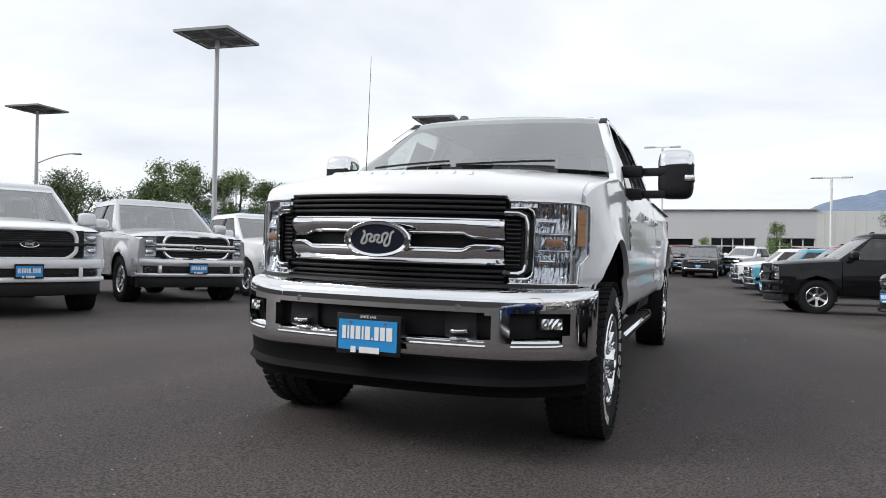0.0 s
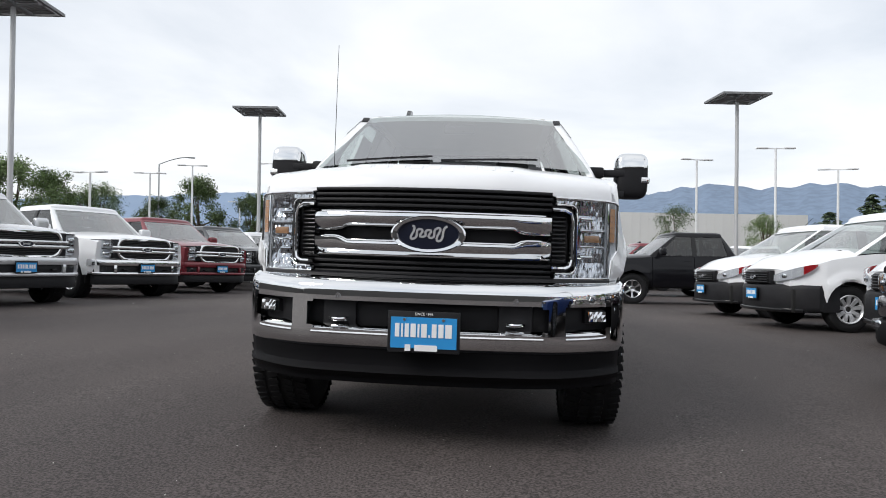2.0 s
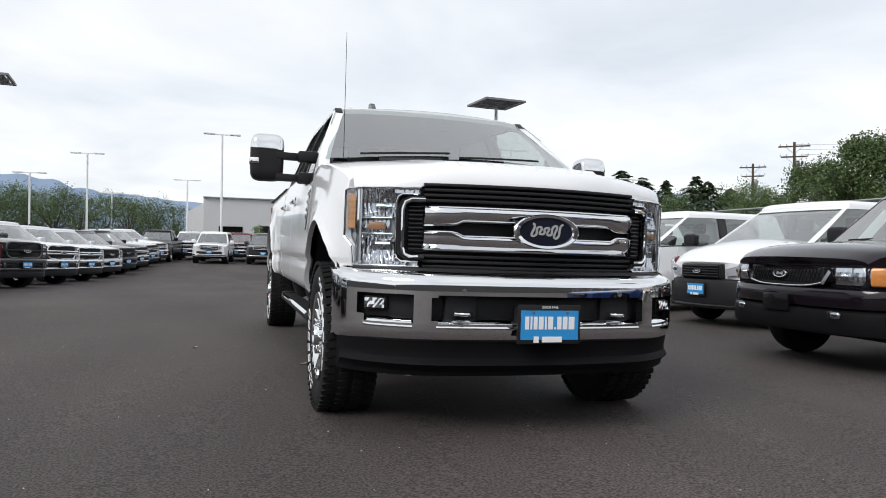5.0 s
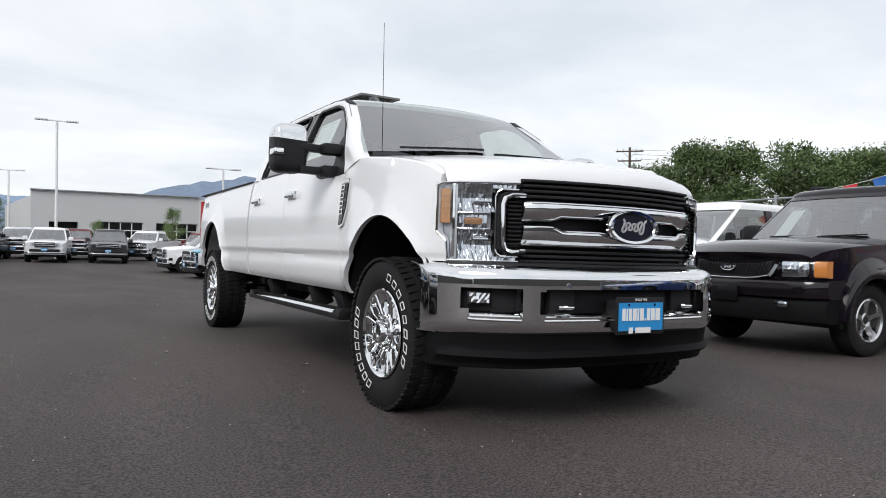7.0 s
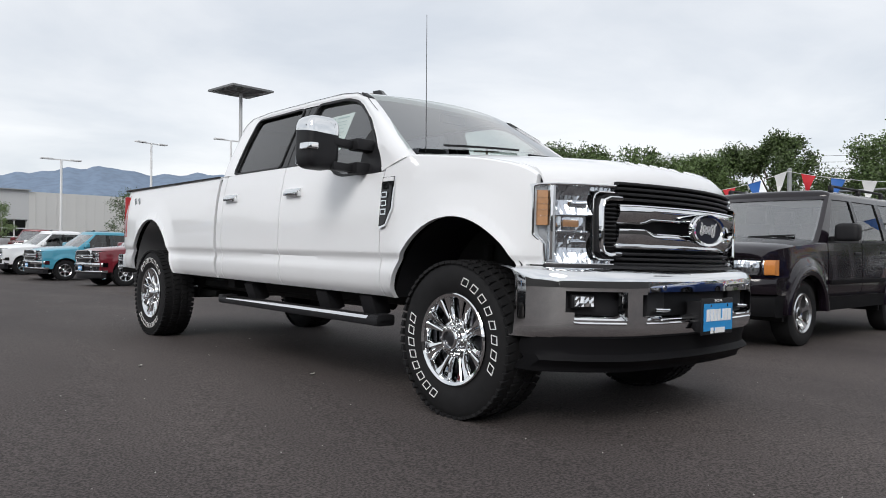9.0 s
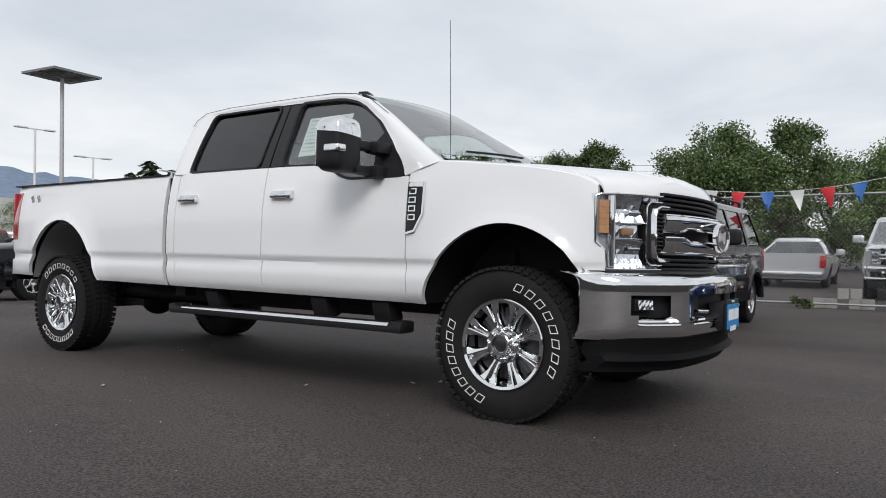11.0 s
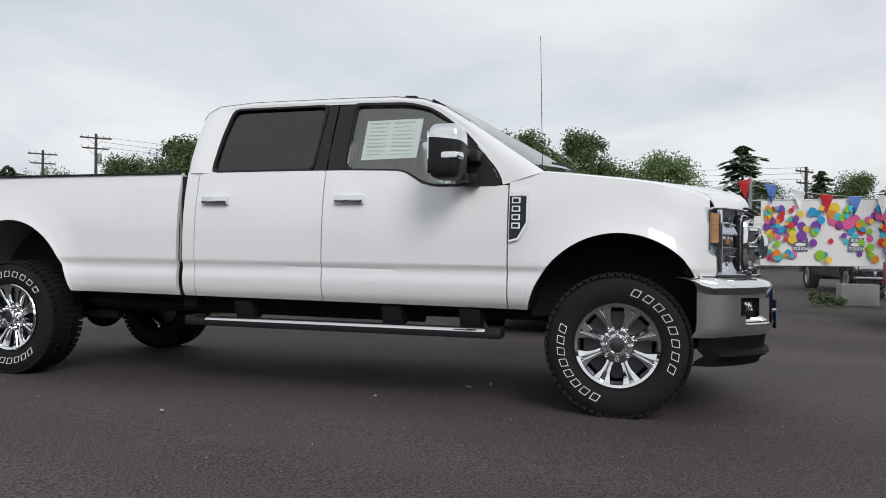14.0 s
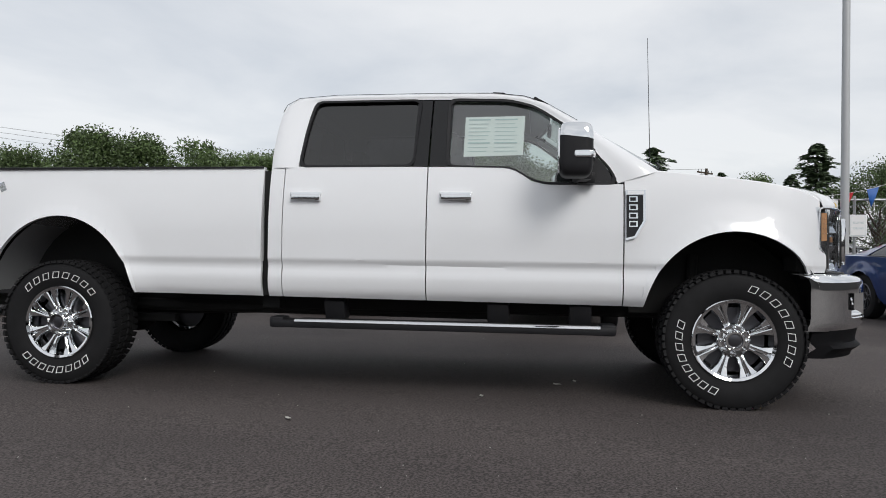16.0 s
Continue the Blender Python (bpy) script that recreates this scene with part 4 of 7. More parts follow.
def escape_face(root, S, yf, paint):
    """Small off-roader front: mesh grille over a chrome smile, amber-cornered lamps, deep dark bumper with two fog lamps."""
    y2 = lambda x: yf(x) - 0.02
    drop = lambda x: -0.035 * max(0, 1 - (abs(x) / 0.42) ** 4)
    g = part("grille", bow_bar(-0.44, 0.44, 0.775, 0.90, y2, 0.06, 14, 0.02, None, drop), BLACK, root, "black mesh grille")
    bm = bmesh.new()
    for k in range(-11, 12):
        for t in (-1, 1):
            beam((k * 0.036 - t * 0.03, y2(k * 0.036) - 0.006, 0.76), (k * 0.036 + t * 0.03, y2(k * 0.036) - 0.006, 0.885), 0.006, 0.006, bm)
    part("grille_mesh", bm, BLACK_GLOSS, g)
    rim = bow_bar(-0.43, 0.43, 0.755, 0.772, lambda x: y2(x) - 0.02, 0.05, 16, 0.008, None, drop)
    for s in (-1, 1):
        beam((s * 0.43, y2(0.43) - 0.005, 0.755), (s * 0.50, y2(0.50) - 0.003, 0.865), 0.018, 0.03, rim)
    part("grille_surround", rim, CHROME, g, "chrome grille frame")
    oval_badge(root, 0, y2(0) - 0.012, 0.83, 0.17, 0.07)
    for s in (-1, 1):
        a, b = sorted((s * 0.52, s * 0.80))
        yl = lambda x: yf(x) - 0.045 + 1.3 * max(0, abs(x) - 0.60) ** 2
        hl = part("headlight", bow_bar(a, b, 0.745, 0.905, yl, 0.12, 10, 0.035), LENS, root, "clear headlight")
        part("reflector", facets(a + 0.015, b - 0.015, 0.755, 0.895, lambda x, z: yl(x) + 0.035 + 2.5 * (z - 0.825) ** 2, 14, 4, 0.25, 21), SILVERED, hl, "silvered reflector", smooth=0)
        part("bulb_shield", soft_box(s * 0.60, yl(0.60) + 0.03, 0.825, 0.05, 0.05, 0.05, 2.2), CHROME, hl)
        a, b = sorted((s * 0.80, s * 0.875))
        part("turn_lamp", bow_bar(a, b, 0.748, 0.902, lambda x: yl(x) + 0.002, 0.09, 5, 0.03), ORANGE_LENS, hl, "amber corner lamp")
        part("fog_lamp", soft_box(s * 0.57, yf(0.57) - 0.055, 0.50, 0.14, 0.07, 0.085, 3.5), LENS, root, "round-cornered fog lamp")
        part("fog_reflector", soft_box(s * 0.57, yf(0.57) - 0.045, 0.50, 0.10, 0.05, 0.06, 3), SILVERED, root)
    yb = lambda x: yf(x) - 0.045 + 0.9 * max(0, abs(x) - 0.60) ** 2 + 5 * max(0, abs(x) - 0.80) ** 2
    part("front_bumper", bow_bar(-0.885, 0.885, 0.55, 0.725, yb, 0.24, 22, 0.045), paint, root, "dark painted upper bumper")
    part("bumper_lower", bow_bar(-0.88, 0.88, 0.33, 0.545, lambda x: yb(x) - 0.012, 0.24, 22, 0.05), VALANCE, root, "black moulded lower bumper")
    part("plate_bracket", box(-0.02, yb(0) - 0.02, 0.575, 0.31, 0.03, 0.15, bevel=0.01), BLACK_GLOSS, root, "empty plate bracket")
    for s in (-1, 1):
        rail = part("roof_rail", tube((s * 0.62, 1.25, 1.775), (s * 0.62, 2.9, 1.775), 0.016), BLACK, root)
        for yy in (1.27, 2.1, 2.88):
            part("rail_foot", box(s * 0.62, yy, 1.745, 0.035, 0.09, 0.07, bevel=0.01), BLACK, rail)
        # rounded cladding over each wheel and along the sill
        for yy in (0.0, S["wb"]):
            rows = []
            for a in np.linspace(0.02, math.pi - 0.02, 22):
                rows.append([(s * xx, yy + q * math.cos(a), 0.345 + q * math.sin(a)) for q, xx in ((0.405, 0.86), (0.405, 0.935), (0.43, 0.947), (0.475, 0.942), (0.50, 0.925), (0.505, 0.88))])
            part("arch_trim", grid(rows), paint, root, "dark flared wheel arch")
        part("sill_cladding", bow_bar(*sorted((s * 0.86, s * 0.925)), 0.36, 0.50, lambda x: 0.47, 1.68, 3, 0.01), VALANCE, root, "black sill cladding")
        part("door_moulding", box(s * 0.905, 1.45, 0.66, 0.02, 1.75, 0.05, bevel=0.006), VALANCE, root, "black door moulding")
    for x0 in (-0.50, 0.06):
        part("wiper_blade", beam((x0, 0.285, 1.125), (x0 + 0.52, 0.235, 1.14), 0.02, 0.016), BLACK, root)
    part("price_sheet", hem(grid([[(x, 0.36 + 0.66 * u + 0.05, 1.09 + 0.62 * u) for u in (0.12, 0.35, 0.62)] for x in (-0.56, -0.47, -0.40)]), (0, 0.002, 0)), WHITE_INK, root, "white sheet behind the windscreen")


def spec(base, **kw):
    d = dict(base)
    d.update(kw)
    return d


# ---- the white heavy-duty crew cab pickup ----
WB = 4.50
hero = thing("heavy_pickup", on_ground(0, 0, -90) , "white heavy-duty crew cab pickup truck with chrome grille and bumper", "pickup truck")


def arch_low(y):
    """Lower edge of the body side along the length."""
    z = 0.615 + 0.008 * max(0, y - 0.5)
    if y < -0.50:
        return 0.845
    if abs(y) < 0.548:
        z = max(z if y > 0 else 0.5, 0.50 + 0.59 * math.sqrt(max(0, 1 - (y / 0.55) ** 2)))
    if abs(y - WB) < 0.565:
        z = max(z, 0.50 + 0.665 * math.sqrt(max(0, 1 - ((y - WB) / 0.57) ** 2)))
    return z


FENDER_TOP = [(-0.66, 1.235), (-0.5, 1.313), (-0.2, 1.385), (0.2, 1.438), (0.44, 1.463), (0.55, 1.460), (0.62, 1.43), (0.68, 1.39)]
DOOR_TOP = [(0.60, 1.385), (1.15, 1.385), (1.22, 1.40), (1.36, 1.485), (1.43, 1.50), (3.0, 1.508)]


def side_x(y, z):
    """Half width of the body side at a place along it and a height."""
    x = 1.0
    if z > 1.05:
        x -= 0.055 * ((z - 1.05) / 0.45) ** 2
    if z < 0.885:
        x -= 0.020 * min(1, (0.885 - z) / 0.035)
        x += 0.012 * math.exp(-((z - 0.76) / 0.06) ** 2)
    if z < 0.70:
        x -= 0.055 * ((0.70 - z) / 0.09) ** 2
    for yc, b in ((0, 0.59), (WB, 0.665)):
        d = math.hypot((y - yc) / 0.55, (z - 0.5) / b)
        if z > 0.45 and d < 1.34:
            x += (0.030 * max(0, 1 - (d - 1) / 0.34) ** 1.5 + (0.007 if d < 1.05 else 0)) * min(1, max(0, (y + 0.56) / 0.22))
    if y < -0.15:
        x -= 0.135 * ((-0.15 - y) / 0.5) ** 2.2
    if y > 3.0:
        x -= 0.012 * (y - 3.0) / 2.4 + 0.03 * max(0, (y - 5.15) / 0.3) ** 2
    return x


def side_panel(name, y0, y1, topf, flange=0.0, nose=False, label=""):
    """A body-side panel on each side, its rim turned in. nose: its front edge is raked round the lamp."""
    cols = list(np.linspace(y0, y1, max(6, int((y1 - y0) / 0.045))))
    for yc, a in ((0, 0.55), (WB, 0.57)):
        cols += [yc + a * math.cos(q) for q in np.linspace(0.03, math.pi - 0.03, 61) if y0 < yc + a * math.cos(q) < y1]
        cols += [yc + s * (a + 0.002) for s in (-1, 1) if y0 < yc + s * (a + 0.002) < y1]
    if y0 < -0.5 < y1:
        cols += [-0.5005, -0.4995]
    cols = sorted(cols)
    fixed = list(np.linspace(0.0, 0.225, 10)) + [0.24, 0.255, 0.267, 0.275, 0.31]
    for s in (-1, 1):
        g = []
        for y in cols:
            b, t = arch_low(y), topf(-0.36 + (y + 0.36) * 0.73 if nose and y < -0.36 else y)
            if nose and y < -0.42:
                t -= 0.014 * ((-0.42 - y) / 0.18) ** 2
            z0 = 0.615 + 0.008 * max(0, y - 0.5)
            zs = [max(b, z0 + f) for f in fixed]
            zs += [max(b, z0 + 0.31 + (t - z0 - 0.31) * k / 17) for k in range(1, 18)]
            row = []
            for z in zs:
                yy = y
                if nose and y < -0.36:
                    end = -0.512 - 0.040 * min(1, max(0, (0.995 - z) / 0.04))
                    yy = -0.36 + (y + 0.36) * (-0.36 - end) / (-0.36 - y0)
                row.append((s * side_x(yy, z), yy, z))
            if flange:
                x, yy, z = row[-1]
                row += [(x - s * 0.010, yy, z + 0.008), (s * min(abs(x) - 0.012, flange), yy, z + 0.013)]
            g.append(row)
        part(name, hem(grid(g), (-s * 0.03, 0, 0)), WHITE_PAINT, hero, label, smooth=28)


side_panel("fender", -0.60, 0.660, lambda y: smooth_table(FENDER_TOP, y), 0.908, True)
side_panel("front_door", 0.668, 1.912, lambda y: ease_table(DOOR_TOP, y))
side_panel("rear_door", 1.920, 2.885, lambda y: ease_table(DOOR_TOP, y))
side_panel("cab_corner", 2.892, 2.985, lambda y: ease_table(DOOR_TOP, y))
side_panel("bed_side", 3.035, 5.44, lambda y: 1.505)
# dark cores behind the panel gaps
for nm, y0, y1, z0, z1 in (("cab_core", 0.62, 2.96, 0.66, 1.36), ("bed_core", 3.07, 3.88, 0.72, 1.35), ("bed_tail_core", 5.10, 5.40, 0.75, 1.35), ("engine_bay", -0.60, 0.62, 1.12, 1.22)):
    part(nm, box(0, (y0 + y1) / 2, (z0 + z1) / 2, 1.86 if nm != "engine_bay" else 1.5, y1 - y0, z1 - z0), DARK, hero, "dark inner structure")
part("bed_floor", box(0, 4.25, 1.19, 1.80, 2.35, 0.05), DARK, hero, "dark bed floor")
for s in (-1, 1):
    part("bed_rail_cap", box(s * 0.922, 4.24, 1.5035, 0.075, 2.40, 0.012, bevel=0.004), BLACK, hero, "black plastic rail cap")
    part("bed_inner_wall", box(s * 0.87, 4.24, 1.35, 0.02, 2.36, 0.32), WHITE_PAINT, hero)
part("bed_front_wall", box(0, 3.055, 1.18, 1.82, 0.03, 0.62), WHITE_PAINT, hero)
tg = part("tailgate", box(0, 5.43, 1.19, 1.62, 0.07, 0.64, bevel=0.02), WHITE_PAINT, hero)
for s in (-1, 1):
    tl = part("tail_lamp", hem(grid([[(s * (side_x(y, z) + 0.004), y, z) for z in np.linspace(0.99, 1.44, 8)] for y in np.linspace(5.32, 5.445, 5)]), (-s * 0.02, 0, 0)), RED_LENS, hero, "tall red tail lamp")
    part("tail_lamp_face", box(s * 0.885, 5.45, 1.215, 0.15, 0.03, 0.45, bevel=0.012), RED_LENS, tl)
part("rear_bumper", bow_bar(-0.98, 0.98, 0.60, 0.80, lambda x: -5.66 + 0.10 * abs(x) ** 3, 0.16, 18, 0.03), CHROME, hero, "chrome rear step bumper").matrix_basis = Matrix.Rotation(math.pi, 4, "Z")
# rear cab wall; dark strips added to stand for shade in the cab-to-bed gap
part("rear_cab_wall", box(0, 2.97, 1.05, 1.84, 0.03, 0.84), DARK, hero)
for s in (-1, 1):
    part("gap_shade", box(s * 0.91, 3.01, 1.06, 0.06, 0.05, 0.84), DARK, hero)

# off-road decal on the bed side: plain strokes
for s in (-1, 1):
    d = part("bed_decal", beam((s * (side_x(5.0, 1.37) + 0.006), 4.93, 1.335), (s * (side_x(5.0, 1.37) + 0.006), 4.93, 1.405), 0.003, 0.02), RED_LENS, hero, "small red and grey decal strokes")
    for k, y in enumerate((4.975, 5.03, 5.085, 5.14)):
        part("decal_stroke", beam((s * (side_x(y, 1.37) + 0.006), y - 0.012, 1.34), (s * (side_x(y, 1.37) + 0.006), y + 0.012 * (-1) ** k, 1.40), 0.003, 0.045), RED_LENS if k % 2 else CHROME_DULL, d)

# ---- hood ----
HOOD_MID = [(-0.86, 1.285), (-0.82, 1.325), (-0.74, 1.362), (-0.55, 1.408), (0.0, 1.475), (0.35, 1.512), (0.5, 1.522)]


def grille_y(x):
    return -0.875 + 0.31 * x * x + 0.5 * max(0, abs(x) - 0.6) ** 2


def hood_z(x, y, v):
    zm, zs = lerp_table(HOOD_MID, y), smooth_table(FENDER_TOP, max(-0.64, y)) + 0.012
    a = abs(x) / 0.90
    z = zm - (zm - zs) * a ** 3.2
    # raised middle with a soft step
    z += 0.012 * (1 - 1 / (1 + math.exp(-(abs(x) - 0.48 - 0.06 * y) / 0.018)))
    return z


rows = []
for v in [0, 0.01, 0.022, 0.04, 0.065, 0.1, 0.15] + list(np.linspace(0.2, 1, 20)):
    row = []
    for x in np.linspace(-1, 1, 49):
        lim = 0.902
        xx = x * lim
        y0 = grille_y(xx) + 0.035
        y1 = 0.44 - 0.17 * (1 - (xx / 0.9) ** 2)
        y = y0 + (y1 - y0) * v
        z = hood_z(xx, y0 + 0.015 + (y - y0), v)
        zl = 1.275 - 0.022 * (xx / 0.9) ** 4
        drop = max(0, 1 - v / 0.10) ** 2.2
        z = z * (1 - drop) + min(z, zl + 0.004) * drop
        row.append((xx, y - 0.02 * math.sin(math.pi * min(1, v / 0.1)) * (1 if v < 0.1 else 0), z))
    rows.append(row)
hood = part("hood", hem(grid(rows), (0, 0.0, -0.02)), WHITE_PAINT, hero, smooth=30)
# embossed name as plain raised blocks
for k in range(9):
    if k == 5:
        continue
    xx = -0.36 + k * 0.09
    yy = grille_y(xx) + 0.145
    part("raised_block", box(xx, yy, hood_z(xx, yy, 0.15) + 0.004, 0.062, 0.045, 0.008, Matrix.Rotation(0.5, 4, "X"), 0.002), WHITE_PAINT, hood)
part("cowl", hem(grid([[(x, 0.44 - 0.17 * (1 - (x / 0.9) ** 2) + dy, 1.50 + dz) for x in np.linspace(-0.88, 0.88, 17)] for dy, dz in ((-0.01, -0.02), (0.05, -0.005), (0.14, 0.01))]), (0, 0, -0.02)), BLACK, hero, "black plastic cowl")

# ---- cab above the belt ----


def cab_x(z):
    return 0.945 - 0.205 * max(0, (z - 1.5) / 0.5) ** 1.12 if z > 1.5 else side_x(1.5, z)


OUTER = [(2.990, 1.50), (2.995, 1.62), (2.992, 1.76), (2.98, 1.88), (2.95, 1.965), (2.87, 2.015), (2.6, 2.036), (1.9, 2.036), (1.5, 2.03), (1.30, 2.005), (1.16, 1.955), (0.95, 1.82), (0.75, 1.68), (0.57, 1.555), (0.445, 1.468)]
INNER = [(2.80, 1.50), (2.795, 1.60), (2.785, 1.74), (2.772, 1.87), (2.755, 1.955), (2.70, 1.987), (2.52, 1.992), (1.9, 1.99), (1.5, 1.982), (1.30, 1.955), (1.17, 1.90), (0.98, 1.76), (0.85, 1.62), (0.76, 1.50), (0.70, 1.39)]


def along(pts, n):
    out = []
    pts = [Vector(p) for p in pts]
    for i in range(len(pts) - 1):
        for k in range(n):
            out.append(pts[i].lerp(pts[i + 1], k / n))
    return out + [pts[-1]]


for s in (-1, 1):
    a, b = along(OUTER, 3), along(INNER, 3)
    g = []
    for t in (0, 0.12, 0.3, 0.5, 0.7, 0.9, 1.0):
        g.append([(s * (cab_x(p.lerp(q, t).y) + 0.012 * math.sin(math.pi * min(1, t * 1.2)) - (0.012 if t == 0 else 0)), p.lerp(q, t).x, p.lerp(q, t).y) for p, q in zip(a, b)])
    part("cab_frame", hem(grid(g), (-s * 0.045, 0, 0)), WHITE_PAINT, hero, smooth=40)
    # thin black drip line at the roof joint
    bm = bmesh.new()
    pts = [(s * (cab_x(p.y) + 0.004), p.x, p.y + 0.001) for p in a[10:34]]
    for p, q in zip(pts, pts[1:]):
        beam(p, q, 0.003, 0.003, bm)
    part("roof_seam", bm, BLACK, hero)

    def pane(name, outline, material, inset, label, parent=hero, th=0.006):
        o = resample(rounded(outline, 0.05), 56)
        cx, cz = sum(p[0] for p in o) / 56, sum(p[1] for p in o) / 56
        g = [[(s * (cab_x(cz + (z - cz) * f) - inset), cx + (y - cx) * f, cz + (z - cz) * f) for y, z in o] for f in (0.02, 0.35, 0.7, 1.0)]
        bm = grid(g, close=True)
        bm.faces.new([v for v in bm.verts][:56])
        return part(name, hem(bm, (-s * th, 0, 0)), material, parent, label)

    REAR = [(2.79, 1.515), (2.770, 1.78), (2.738, 1.982), (2.0, 1.984), (2.02, 1.517)]
    FRONT = [(1.785, 1.512), (1.795, 1.982), (1.40, 1.970), (1.235, 1.925), (1.03, 1.785), (0.76, 1.50), (0.71, 1.395), (1.16, 1.395), (1.24, 1.42), (1.37, 1.50)]
    for nm, o, gl, lb in (("rear_side_window", REAR, GLASS_DARK, "dark privacy glass"), ("front_side_window", FRONT, GLASS_CLEAR, "clear door glass")):
        w_ob = pane(nm, o, gl, 0.022, lb)
        o1, o2 = resample(rounded(o, 0.05), 72), resample(rounded(o, 0.05), 72)
        cx, cz = sum(p[0] for p in o1) / 72, sum(p[1] for p in o1) / 72
        ring = []
        for f, ins in ((1.035, 0.004), (1.03, -0.004), (0.992, -0.002), (0.984, 0.016)):
            ring.append([(s * (cab_x(cz + (z - cz) * (f if abs(z - cz) < 0.2 else 1 + (f - 1) * 1.6)) - ins), cx + (y - cx) * f, cz + (z - cz) * (1 + (f - 1) * 1.6)) for y, z in o1])
        part("window_seal", grid(ring, close=True), BLACK, w_ob, "black window seal")
    # black middle pillar, split by the door gap
    for y0, y1 in ((1.775, 1.908), (1.920, 2.02)):
        g = [[(s * (cab_x(z) - 0.006), y, z) for z in np.linspace(1.508, 1.99, 8)] for y in np.linspace(y0, y1, 3)]
        part("pillar_cover", hem(grid(g), (-s * 0.02, 0, 0)), BLACK_GLOSS, hero, "gloss black door pillar cover")
    # sail behind the mirror
    part("mirror_sail", slab([(y, z, s * (cab_x(z) - 0.004)) for y, z in ((0.725, 1.40), (0.96, 1.40), (0.98, 1.64), (0.94, 1.69), (0.775, 1.50))], -s * 0.02), BLACK, hero, "black mirror mount panel")

# roof
rows = []
for i in range(25):
    t = i / 24
    y = 1.215 + (2.965 - 1.215) * t
    ze = lerp_table([(1.16, 1.955), (1.30, 2.005), (1.5, 2.03), (2.87, 2.015), (2.95, 1.965), (2.98, 1.88)], y)
    row = []
    for x in np.linspace(-1, 1, 25):
        xe = cab_x(ze) + 0.002
        yy = y - 0.10 * (1 - x * x) * max(0, 1 - t / 0.3)
        row.append((x * xe, yy, ze + 0.002 + 0.036 * (1 - abs(x) ** 4) * min(1, 0.35 + 2.2 * t) + 0.006 * math.exp(-((abs(x) - 0.72) / 0.03) ** 2)))
    rows.append(row)
part("roof", hem(grid(rows), (0, 0, -0.03)), WHITE_PAINT, hero)
part("roof_antenna", slab([(y, z, -0.445) for y, z in ((1.36, 2.03), (1.55, 2.05), (1.53, 2.105), (1.45, 2.10))], 0.032), BLACK_GLOSS, hero, "small black roof antenna")
for s in (-1, 1):
    part("roof_clip", box(s * 0.735, 1.19, 1.965, 0.05, 0.10, 0.02, Matrix.Rotation(0.5, 4, "X"), 0.005), BLACK, hero)

# windscreen and rear window
rows = []
for t in np.linspace(0, 1, 9):
    hw = 0.912 * (1 - t) + 0.735 * t
    row = []
    for x in np.linspace(-1, 1, 21):
        yb, yt = 0.51 - 0.22 * (1 - x * x), 1.225 - 0.13 * (1 - x * x)
        row.append((x * hw, yb + (yt - yb) * t, 1.52 + (1.985 - 1.52) * t + 0.02 * (1 - x * x)))
    rows.append(row)
ws = part("windscreen", hem(grid(rows), (0, 0.006, -0.003)), GLASS_SCREEN, hero, "raked clear windscreen reflecting the sky")
part("rear_window", hem(grid([[(x * (0.80 - 0.10 * t), 2.975 - 0.035 * t, 1.53 + 0.42 * t) for x in np.linspace(-1, 1, 9)] for t in (0, 0.5, 1)]), (0, -0.006, 0)), GLASS_DARK, hero, "dark rear window")
part("mirror_inside", box(0, 1.12, 1.90, 0.24, 0.03, 0.07, bevel=0.015), BLACK, hero, "interior mirror")
for s, x0, x1 in ((1, -0.70, -0.12), (1, -0.06, 0.56)):
    bm = bmesh.new()
    y0 = lambda x: 0.50 - 0.22 * (1 - (x / 0.912) ** 2)
    for a, b in zip(np.linspace(x0, x1, 7), np.linspace(x0, x1, 7)[1:]):
        beam((a, y0(a) + 0.02 + 0.06 * (a - x0), 1.555 + 0.05 * (a - x0)), (b, y0(b) + 0.02 + 0.06 * (b - x0), 1.555 + 0.05 * (b - x0)), 0.014, 0.012, bm)
    part("wiper", bm, BLACK, hero, "black wiper")
# inside
part("dashboard", box(0, 0.86, 1.42, 1.66, 0.46, 0.16, bevel=0.05), BLACK, hero, "black dashboard")
bm = bmesh.new()
bmesh.ops.create_cone(bm, segments=24, radius1=0.19, radius2=0.19, depth=0.03, matrix=pose(0.42, 1.18, 1.36, 65, 0, 0))
part("steering_wheel", bm, BLACK, hero)
for y in (1.72, 2.62):
    for x in (-0.42, 0.42):
        st = part("seat_back", box(x, y, 1.30, 0.52, 0.16, 0.66, Matrix.Rotation(-0.18, 4, "X"), 0.05), SEAT, hero, "dark cloth seat back")
        part("headrest", box(x, y + 0.10, 1.71, 0.27, 0.11, 0.19, None, 0.045), SEAT, st)
part("headliner", box(0, 2.05, 2.00, 1.30, 1.55, 0.03), HEADLINER, hero, "grey headliner")
st = part("window_sticker", slab([(y, z, -(cab_x(z) - 0.034)) for y, z in ((1.30, 1.585), (1.69, 1.575), (1.69, 1.86), (1.29, 1.865))], 0.001), WHITE_INK, hero, "white printed price sheet in the door window")
LINE_INK = mat("print_ink", (0.46, 0.56, 0.58), 0.6)
for k in range(9):
    z = 1.835 - k * 0.028
    for y0, y1 in ((1.665, 1.52 + 0.012 * (k % 3)), (1.49, 1.34 + 0.015 * (k % 2))):
        part("print_line", slab([(y, zz, -(cab_x(zz) - 0.032)) for y, zz in ((y0, z), (y1, z), (y1, z + (0.010 if k in (0, 6) else 0.004)), (y0, z + (0.010 if k in (0, 6) else 0.004)))], 0.0006), LINE_INK, st)

# ---- front ----


